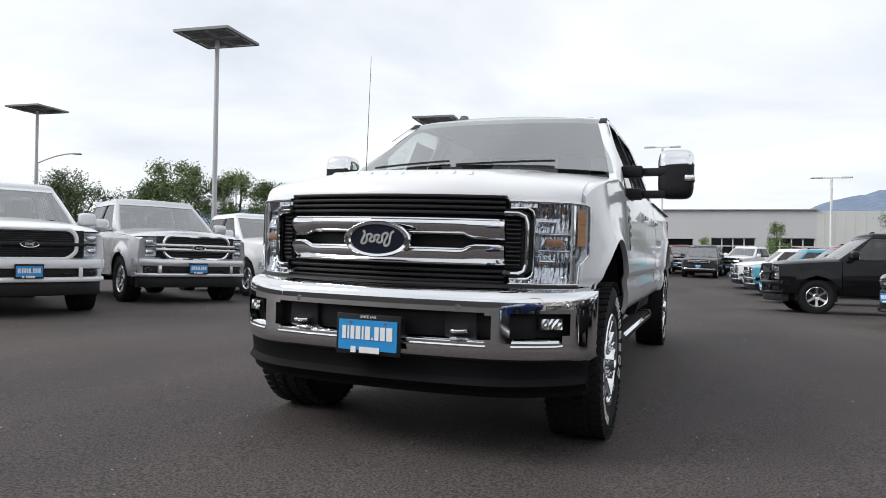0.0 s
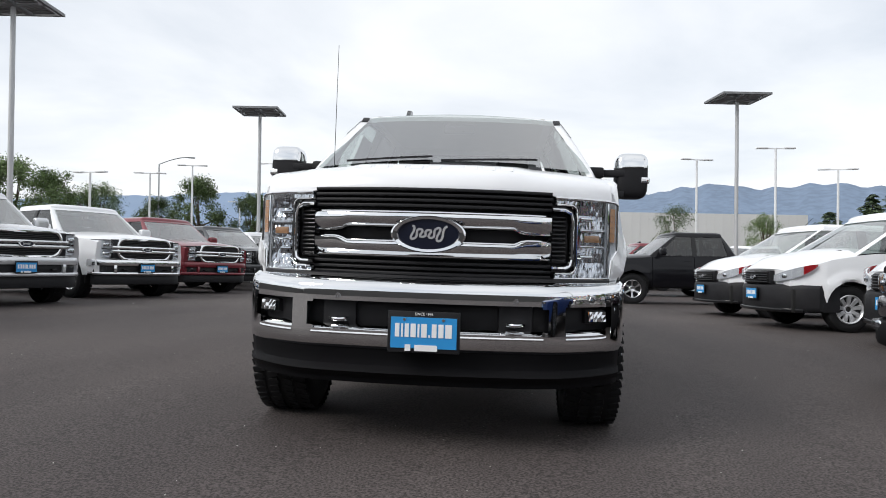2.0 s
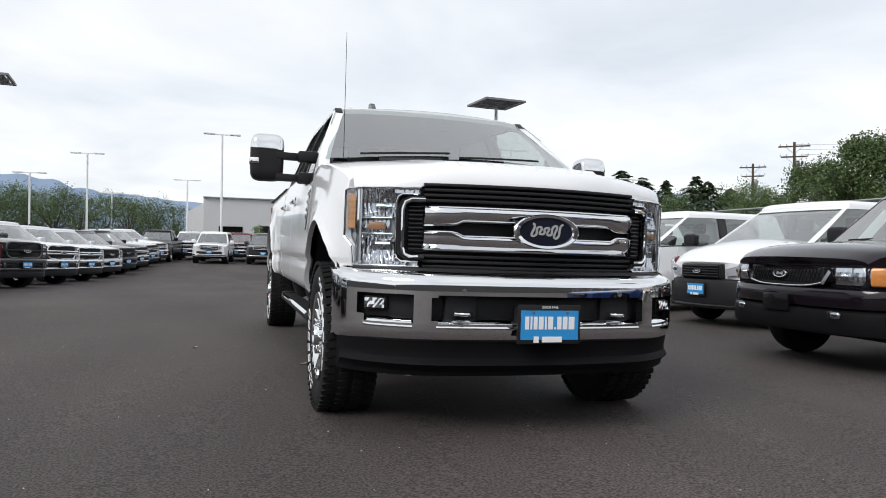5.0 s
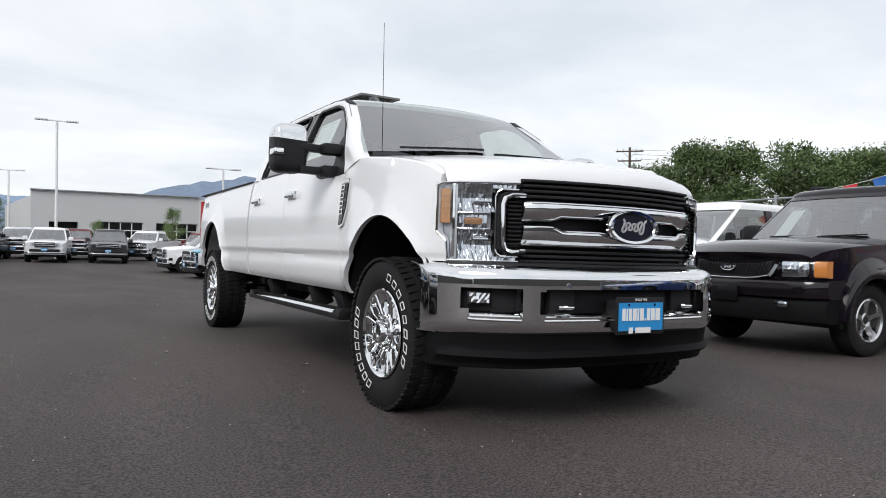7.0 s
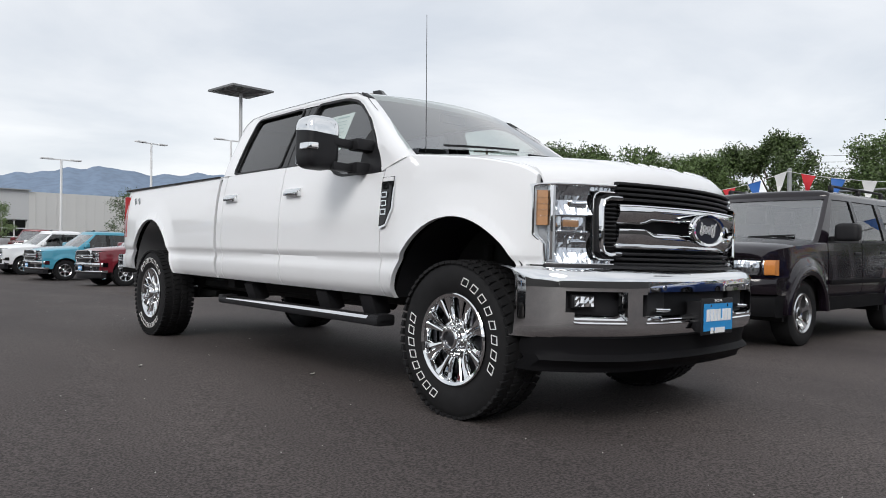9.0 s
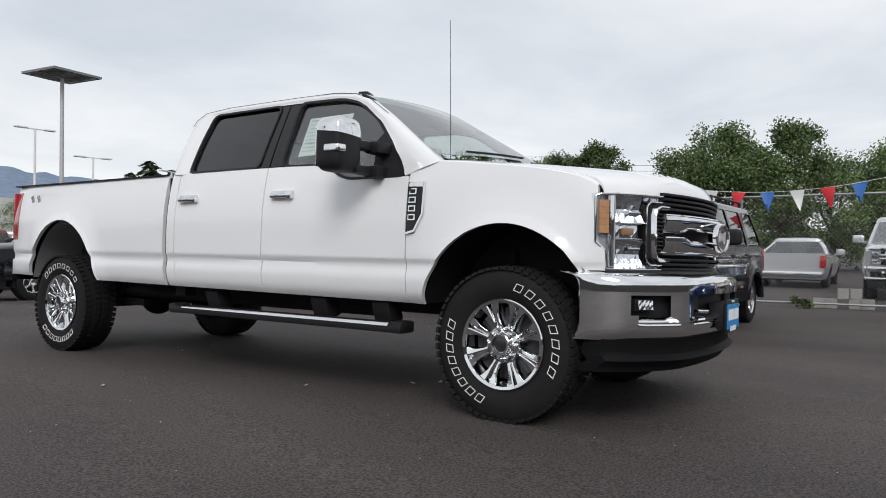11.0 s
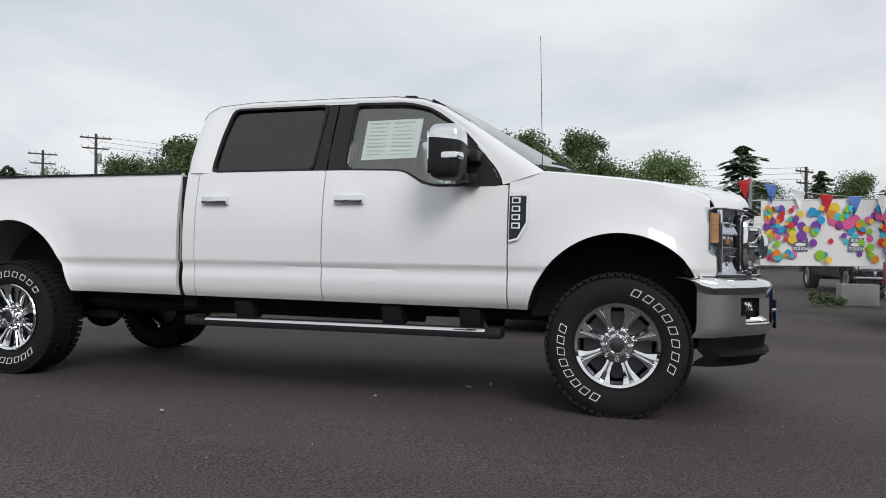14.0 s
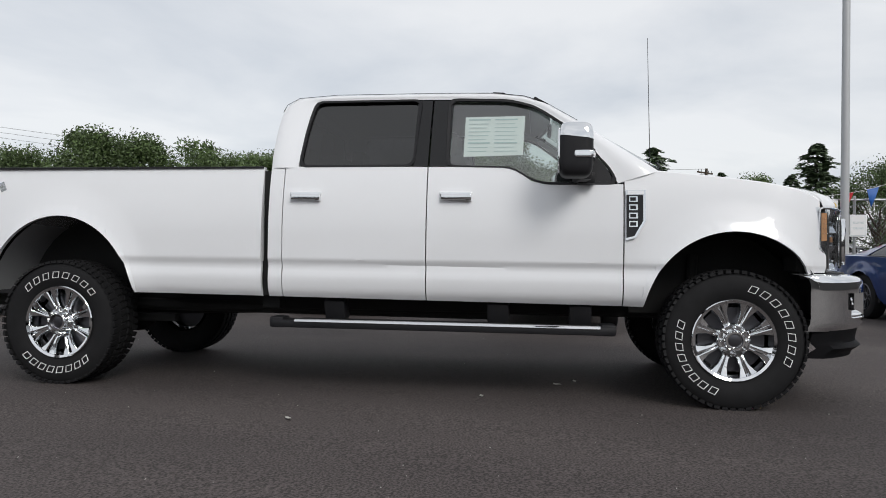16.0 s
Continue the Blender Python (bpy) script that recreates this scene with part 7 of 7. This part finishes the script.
# bearing, distance, slope of the top, width
for k, (az, d, sl, wid, mt) in enumerate(((-53, 45, 0.085, 7, LEAF), (-47.5, 48, 0.112, 7.5, LEAF), (-41, 50, 0.128, 7, LEAF_PALE), (-42.5, 52, 0.10, 6, LEAF), (-36.5, 50, 0.118, 5.5, LEAF_PALE),
                                         (-57, 48, 0.12, 8, LEAF), (-34, 58, 0.10, 6, LEAF), (-31, 62, 0.085, 7, LEAF), (-24, 66, 0.098, 7, LEAF), (-20, 68, 0.082, 5.5, LEAF), (-27, 70, 0.07, 6, LEAF))):
    broadleaf(*polar(az, d, (0.7, -4.1)), 0.95 + sl * d, wid * 0.80, 100 + k, mt, leaves=1900)
for k in range(9):
    az = -17 + k * 1.6
    broadleaf(*polar(az, 85 + 3 * (k % 3), (-0.6, -4.2)), 0.95 + (0.075 - 0.002 * k + 0.006 * (k % 2)) * 85, 8, 140 + k, LEAF, leaves=1200)
for k, (az, d, sl, wid) in enumerate(((27.3, 70, 0.082, 7), (29.2, 72, 0.098, 8), (30.6, 75, 0.114, 8.5), (32.2, 74, 0.104, 9), (36.9, 62, 0.098, 8), (38.5, 66, 0.088, 8), (21.5, 85, 0.055, 7), (24.6, 85, 0.062, 8))):
    conifer(*polar(az, d, (-0.6, -4.3)), 0.95 + sl * d, wid, 200 + k)
for k, (az, d, sl, wid, mt) in enumerate(((28.3, 66, 0.06, 6, LEAF_PALE), (34.5, 66, 0.08, 8, LEAF))):
    broadleaf(*polar(az, d, (-0.6, -4.3)), 0.95 + sl * d, wid, 230 + k, mt, leaves=1500)
# saplings before the building
for k, (x, y, h, wid, mt) in enumerate(((5.6, 49.5, 3.7, 2.0, LEAF_PALE), (0.9, 52.5, 2.8, 1.5, LEAF_PALE), (12.3, 44.8, 4.7, 3.4, LEAF), (17.4, 43.0, 4.1, 2.6, LEAF_PALE))):
    broadleaf(x, y, h, wid, 410 + k, mt, "young tree before the grey building", 700)
# belt of big trees beyond the fence
for k, (az, d, sl, wid) in enumerate(((50.0, 50, 0.154, 7), (53.5, 48, 0.148, 6.5), (57.5, 46, 0.152, 7), (61.2, 46, 0.138, 6.5), (64.6, 48, 0.142, 5), (67.4, 46, 0.158, 5.2), (72.0, 50, 0.112, 7), (47, 58, 0.12, 7))):
    broadleaf(*polar(az, d, (-3.4, -2.9)), 0.95 + sl * d, wid, 250 + k, LEAF, "large dark green oak beyond the fence", 3000)
for k, (az, d, sl, wid, mt) in enumerate(((79.8, 42, 0.170, 6.5, LEAF), (83.8, 44, 0.166, 5.5, LEAF), (89.6, 46, 0.136, 6, LEAF_PALE), (77.0, 46, 0.14, 7, LEAF), (86.5, 50, 0.12, 8, LEAF), (104.0, 48, 0.10, 5, LEAF_PALE), (111.5, 46, 0.11, 7, LEAF))):
    broadleaf(*polar(az, d, (-4.9, -1.1)), 0.95 + sl * d, wid, 280 + k, mt, "large green tree beyond the fence", 3000)
for k, (az, d, sl, wid) in enumerate(((96.8, 50, 0.142, 7.5), (102.0, 58, 0.105, 4.5), (108.3, 50, 0.142, 5.5), (41.0, 70, 0.105, 7), (38.8, 70, 0.10, 6), (107, 62, 0.10, 6))):
    conifer(*polar(az, d, (-5.2, -0.5)), 0.95 + sl * d, wid, 300 + k)
for k, (az, d, sl, wid) in enumerate(((47.0, 60, 0.10, 6), (45.0, 62, 0.09, 6), (98.5, 60, 0.09, 7), (94.0, 62, 0.085, 7), (116, 50, 0.12, 8))):
    broadleaf(*polar(az, d, (-5.4, 0.2)), 0.95 + sl * d, wid, 320 + k, LEAF, leaves=1500)


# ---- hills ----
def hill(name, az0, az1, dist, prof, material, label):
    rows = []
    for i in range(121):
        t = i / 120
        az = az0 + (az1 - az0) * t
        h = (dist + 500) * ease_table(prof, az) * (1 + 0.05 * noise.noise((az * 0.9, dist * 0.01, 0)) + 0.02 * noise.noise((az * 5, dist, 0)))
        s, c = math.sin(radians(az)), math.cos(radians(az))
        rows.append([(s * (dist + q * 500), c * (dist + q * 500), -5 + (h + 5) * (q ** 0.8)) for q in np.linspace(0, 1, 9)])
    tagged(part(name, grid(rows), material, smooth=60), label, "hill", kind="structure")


hill("backdrop_hill", 2, 50, 1500, [(2, 0.03), (5, 0.062), (9, 0.082), (12, 0.092), (16, 0.101), (20, 0.094), (24, 0.098), (28, 0.09), (34, 0.082), (50, 0.05)], HILL, "wooded hills far behind the lot, blue haze in their colour")
hill("backdrop_ridge", -40, 12, 2000, [(-40, 0.06), (-28, 0.075), (-20, 0.085), (-14, 0.088), (-8, 0.07), (-2, 0.062), (12, 0.05)], HILL_FAR, "far ridge with pale blue haze in its colour")


# ---- added unseen walls that close the place behind the camera and darken reflections ----
for nm, cx, cy, sx, sy, hh in (("wall_south", 4, -36, 110, 0.6, 7.0), ("wall_west", -52, 0, 0.6, 72, 6.0)):
    tagged(part(nm, box(cx, cy, hh / 2 - 0.3, sx, sy, hh), WALL_DARK), "unseen plain dark wall added to darken reflections", "wall", kind="structure")


# ---- chain-link fence with pennants and banner ----
FX = 10.5
fence = thing("fence", Matrix(), "galvanised chain-link fence with posts and rails", "fence")
for y in list(np.arange(-17, -3, 2.9)) + [-2.28, -1.98, 0.9, 2.85, 5.6, 8.4, 11.2, 14.0, 16.8]:
    tall = 2.5 if y in (-2.28, 2.85) else 2.08
    p = part("fence_post", tube((FX, y, ground_z(FX, y)), (FX, y, tall), 0.042 if tall > 2.2 else 0.03, None, 10), GALV, fence)
    part("post_cap", tube((FX, y, tall), (FX, y, tall + 0.03), 0.046 if tall > 2.2 else 0.034, 0.02, 10), GALV, p)
for y0, y1 in ((-17, -2.3), (-1.96, 16.8)):
    part("top_rail", tube((FX, y0, 2.03), (FX, y1, 2.03), 0.021, None, 8), GALV, fence)
part("bottom_rail", tube((FX, -1.96, 0.0), (FX, 2.8, 0.0), 0.021, None, 8), GALV, fence)
wire_v, wire_f = [], []
H0, H1, PITCH = -0.06, 2.02, 0.085
for k in range(int((16.8 + 17 + 2.1) / PITCH)):
    for sgn in (1, -1):
        ya = -17 - 2.08 + k * PITCH if sgn > 0 else -17 + k * PITCH
        a, b = (ya, H0), (ya + sgn * (H1 - H0), H1)
        # clip to the fence's length
        lo, hi = -17.0, 16.8
        pts = []
        for q in (a, b):
            y, z = q
            if y < lo:
                z = H0 + (lo - a[0]) * sgn if sgn > 0 else z
                z = z if sgn > 0 else H0 + (a[0] - lo)
                y = lo
            if y > hi:
                z = H0 + (hi - a[0]) * sgn if sgn > 0 else H0 + (a[0] - hi)
                y = hi
            pts.append((y, z))
        if abs(pts[0][1] - pts[1][1]) < 0.05:
            continue
        i = len(wire_v)
        for y, z in pts:
            for dx, dy in ((-0.002, 0.0), (0.001, 0.0018), (0.001, -0.0018)):
                wire_v.append((FX + 0.03 + dx, y + dy, z))
        wire_f += [(i, i + 1, i + 4, i + 3), (i + 1, i + 2, i + 5, i + 4), (i + 2, i, i + 3, i + 5)]
me = bpy.data.meshes.new("wire_mesh")
me.from_pydata(wire_v, [], wire_f)
me.materials.append(GALV)
wm = new("wire_mesh", me)
wm.parent = fence
tagged(wm, "diamond wire mesh", kind="stuff")

banner = thing("banner", Matrix(), "white vinyl banner printed with coloured balloons", "banner")
VINYL = mat("vinyl", (0.80, 0.80, 0.80), 0.45, vary=0.03, scale=3)
BY0, BY1, BZ0, BZ1 = -5.05, -2.48, 0.70, 2.02


def ban_x(y, z):
    return FX - 0.05 + 0.012 * math.sin(y * 5.2) * math.sin((z - BZ0) * 2.4) + 0.008 * math.sin(y * 13 + z * 4)


part("sheet", hem(grid([[(ban_x(y, z), y, z) for z in np.linspace(BZ0, BZ1, 9)] for y in np.linspace(BY0, BY1, 36)]), (0.003, 0, 0)), VINYL, banner)
HUES = [(0.62, 0.03, 0.03), (0.02, 0.30, 0.60), (0.75, 0.25, 0.02), (0.25, 0.52, 0.03), (0.20, 0.05, 0.36), (0.70, 0.10, 0.30), (0.05, 0.50, 0.60), (0.80, 0.55, 0.05)]
INKS = [mat("balloon_ink", c, 0.4, vary=0.2, scale=5) for c in HUES]
rngb = random.Random(7)
balloons = []
for k in range(190):
    side = rngb.choice((0, 0, 1, 1, 2, 2))
    z = rngb.uniform(BZ0 + 0.12, BZ1 - 0.12)
    if side == 0:
        y = BY0 + 0.10 + rngb.random() ** 1.5 * 0.55
    elif side == 1:
        y = BY1 - 0.10 - rngb.random() ** 1.5 * 0.55
    else:
        y = rngb.uniform(BY0 + 0.7, BY1 - 0.7)
        if z < BZ0 + 0.60 and rngb.random() < 0.7:
            continue
    balloons.append((y, z, rngb.uniform(0.035, 0.085) * (1.25 if side == 2 else 1)))
for k, (y, z, r) in enumerate(balloons):
    bm = bmesh.new()
    ring = []
    for f, d in ((1.0, 0.004 + 0.0003 * k), (0.6, 0.0045 + 0.0003 * k), (0.02, 0.0048 + 0.0003 * k)):
        ring.append([(ban_x(y, z) - 0.008 - d, y + r * f * math.cos(a), z + r * 1.15 * f * math.sin(a)) for a in np.linspace(0, 2 * math.pi, 20, endpoint=False)])
    part("balloon_print", grid(ring, close=True), INKS[k % 8], banner)
for y in (-3.22, -4.22):
    part("slogan_panel", box(ban_x(y, 1.13) - 0.032, y, 1.13, 0.004, 0.27, 0.27), mat("slogan_grey", (0.12, 0.15, 0.19), 0.5), banner, "dark slogan panel")
    for wd, z in (("BUILT", 1.215), ("TOUGH", 1.045)):
        bm = text_mesh(wd, 0.088, 0.0005, 0.85, 0.001)
        bmesh.ops.transform(bm, matrix=Matrix.Translation((ban_x(y, 1.13) - 0.036, y, z)) @ Matrix.Rotation(-math.pi / 2, 4, "Z") @ Matrix.Rotation(math.pi / 2, 4, "X"), verts=bm.verts)
        part("slogan_word", bm, WHITE_INK, banner, smooth=0)
    bm = bmesh.new()
    bm.faces.new([bm.verts.new((ban_x(y, 1.13) - 0.0365, y + 0.10 * math.cos(a), 1.13 + 0.035 * math.sin(a))) for a in np.linspace(0, 6.283, 20, endpoint=False)])
    part("slogan_oval", bm, WHITE_INK, banner)

# pennants on a sagging cord
cordset = thing("pennant_string", Matrix(), "cord of red white and blue triangular pennants", "bunting")
P_COL = [mat("pennant_red", (0.55, 0.02, 0.03), 0.5, vary=0.08), mat("pennant_white", (0.78, 0.78, 0.78), 0.5, vary=0.03), mat("pennant_blue", (0.02, 0.12, 0.42), 0.5, vary=0.08)]
anchors = [(-16.0, 2.5), (-9.85, 2.75), (-6.1, 2.38), (-2.28, 2.48), (2.85, 2.46), (7.2, 2.5), (12.5, 2.45)]
cord_pts, n_p = [], 0
for (y0, z0), (y1, z1) in zip(anchors, anchors[1:]):
    n = max(8, int((y1 - y0) / 0.25))
    for k in range(n):
        t = k / n
        cord_pts.append((FX - 0.10, y0 + (y1 - y0) * t, z0 + (z1 - z0) * t - 0.36 * 4 * t * (1 - t) * min(1, (y1 - y0) / 4)))
cord_pts = [p for p in cord_pts if p[1] < 4.5]
bm = bmesh.new()
for a, b in zip(cord_pts, cord_pts[1:]):
    add_tube(bm, a, b, 0.004, None, 5, False)
part("cord", bm, WHITE_INK, cordset)
for k in range(0, len(cord_pts) - 2, 2):
    a, b = Vector(cord_pts[k]), Vector(cord_pts[k + 1])
    m = (a + b) / 2
    d = (b - a).normalized() * 0.13
    sway = rngb.uniform(-0.07, 0.07)
    tip = m + Vector((rngb.uniform(-0.05, 0.02), sway, -0.40))
    bm = bmesh.new()
    rows = [[tuple((m - d).lerp(tip, t) + Vector((0.02 * math.sin(t * 5 + k), 0, 0))), tuple(m.lerp(tip, t) + Vector((0.03 * math.sin(t * 4 + k), 0, 0))), tuple((m + d).lerp(tip, t) + Vector((0.02 * math.cos(t * 5 + k), 0, 0)))] for t in (0, 0.3, 0.6, 0.85, 0.99)]
    part("pennant", hem(grid(rows), (0.002, 0, 0)), P_COL[(k // 2) % 3], cordset)


def reserved_sign(y):
    root = thing("parking_sign", pose(FX - 0.07, y, 1.48, 0, 0, 0), "white reserved parking sign fixed to the fence", "sign", "reserved parking signs")
    part("sign_plate", box(0, 0, 0, 0.006, 0.34, 0.46, bevel=0.002), WHITE_INK, root)
    part("sign_border", box(-0.003, 0, 0, 0.003, 0.30, 0.42), LINE_INK, root)
    part("sign_face", box(-0.005, 0, 0, 0.004, 0.288, 0.408), WHITE_INK, root)
    for wd, z in (("RESERVED", 0.06), ("PARKING", -0.06)):
        bm = text_mesh(wd, 0.062, 0.0005, 0.8)
        bmesh.ops.transform(bm, matrix=Matrix.Translation((-0.0085, 0, z)) @ Matrix.Rotation(-math.pi / 2, 4, "Z") @ Matrix.Rotation(math.pi / 2, 4, "X"), verts=bm.verts)
        part("sign_word", bm, LINE_INK, root, smooth=0)


for y in (-2.40, -5.45, -8.4):
    reserved_sign(y)

CONCRETE = mat("concrete", (0.32, 0.31, 0.29), 0.85, vary=0.12, scale=12, bump=0.3, bscale=80)


def block(x, y, z, turn):
    root = thing("concrete_block", pose(x, y, z, 0, 0, turn), "grey hollow concrete block by the fence foot", "block", "concrete blocks at the gate")
    bm = bmesh.new()
    for sy in (-0.18, 0, 0.18):
        add_box(bm, 0, sy, 0.095, 0.19, 0.035, 0.19)
    for sx in (-0.08, 0.08):
        add_box(bm, sx, 0, 0.095, 0.03, 0.325, 0.19)
    part("block_body", bm, CONCRETE, root)


for x, y, z, tn in ((10.75, -1.72, -0.10, 4), (10.8, -1.15, -0.10, -3), (10.8, -0.95, 0.092, 5), (10.75, -0.55, -0.10, 2)):
    block(x, y, z, tn)
cab_box = thing("utility_cabinet", pose(11.0, -4.4, ground_z(11, -4.4)), "pale grey low cabinet behind the fence", "cabinet")
part("cabinet_body", box(0, 0, 0.22, 0.4, 0.7, 0.44, bevel=0.02), CONCRETE, cab_box)


# ---- utility poles and wires ----
def utility_pole(x, y, h, turn, arms=2):
    root = thing("utility_pole", pose(x, y, ground_z(x, y), 0, 0, turn), "weathered wooden utility pole with crossarms", "utility pole", "utility poles")
    part("pole", tube((0, 0, 0), (0, 0, h), 0.16, 0.11, 10), BARK, root)
    for k in range(arms):
        z = h - 0.35 - 0.9 * k
        arm = part("crossarm", box(0, 0.12, z, 2.5 - 0.4 * k, 0.10, 0.12), BARK, root)
        for q in (-1.1, -0.6, 0.6, 1.1):
            part("insulator", tube((q, 0.12, z + 0.06), (q, 0.12, z + 0.24), 0.045, 0.03, 8), GALV, arm)
        for q in (-1, 1):
            part("brace", tube((q * 0.7, 0.12, z - 0.03), (0, 0.10, z - 0.65), 0.02, None, 6), GALV, root)
    part("transformer", tube((0.28, 0, h - 2.6), (0.28, 0, h - 1.7), 0.2, 0.2, 12), GALV, root)


POLES = []
for az, d, sl, eye in ((48.4, 68, 0.143, (-5.4, 0.2)), (45.0, 78, 0.117, (-5.4, 0.2)), (101.7, 62, 0.108, (-5.4, 0.2))):
    x, y = polar(az, d, eye)
    POLES.append((x, y, 0.95 + sl * d))
    utility_pole(x, y, 0.95 + sl * d, -40)
wires = thing("power_line", Matrix(), "thin dark overhead power lines", "cable")
a, b = Vector((POLES[0][0], POLES[0][1], POLES[0][2] - 0.2)), Vector((POLES[2][0], POLES[2][1], POLES[2][2] - 0.2))
for k in range(3):
    pts = []
    for t in np.linspace(0, 1, 25):
        p = a.lerp(b, t)
        pts.append((p.x + k * 0.5, p.y, p.z - 5 * t * (1 - t) - 0.4 * k))
    bm = bmesh.new()
    for p, q in zip(pts, pts[1:]):
        add_tube(bm, p, q, 0.012, None, 4, False)
    part("wire", bm, DARK, wires)

# ---- litter on the asphalt ----
PEBBLE = mat("pale_grit", (0.42, 0.41, 0.38), 0.8, vary=0.2, scale=40)
gv, gf = [], []
rngp = np.random.default_rng(5)
for k in range(900):
    x, y = rngp.uniform(-9, 6), rngp.uniform(-7, 12)
    r = rngp.uniform(0.002, 0.006) * (1.8 if rngp.random() < 0.05 else 1)
    z = ground_z(x, y)
    i = len(gv)
    a0 = rngp.uniform(0, 6.28)
    gv += [(x + r * math.cos(a0 + q * 2.1) * 1.3, y + r * math.sin(a0 + q * 2.1), z - 0.001) for q in range(3)] + [(x, y, z + r * 0.9)]
    gf += [(i, i + 1, i + 3), (i + 1, i + 2, i + 3), (i + 2, i, i + 3)]
me = bpy.data.meshes.new("grit")
me.from_pydata(gv, [], gf)
me.materials.append(PEBBLE)
tagged(new("grit", me), "loose pale grit scattered over the asphalt", "grit", kind="stuff")
for x, y, tn in ((-0.9, 1.55, 20), (-0.35, 1.05, 70), (-0.2, 0.92, 10), (-1.75, 2.55, 50)):
    root = thing("dry_leaf", pose(x, y, ground_z(x, y) + 0.004, 0, 0, tn), "small pale dry leaf on the asphalt", "leaf", "dry leaves on the ground")
    part("blade", hem(grid([[(u * 0.03, v * 0.013 * (1 - u * u), 0.007 * abs(v) + 0.004 * u * u) for v in (-1, -0.5, 0, 0.5, 1)] for u in np.linspace(-1, 1, 7)]), (0, 0, -0.001)), PEBBLE, root)

for k, (y, h) in enumerate(((-3.55, 0.42), (-3.85, 0.30), (-0.2, 0.25))):
    root = thing("weed", pose(FX - 0.15, y, ground_z(FX, y)), "low green weed growing at the fence foot", "plant", "weeds at the fence")
    q, f = leaf_cloud([(0, 0, h * 0.4, h * 0.4), (0.05, 0.12, h * 0.55, h * 0.35), (0, -0.1, h * 0.3, h * 0.35)], 260, 0.035, 500 + k)
    crown_part(q, f, LEAF, root)
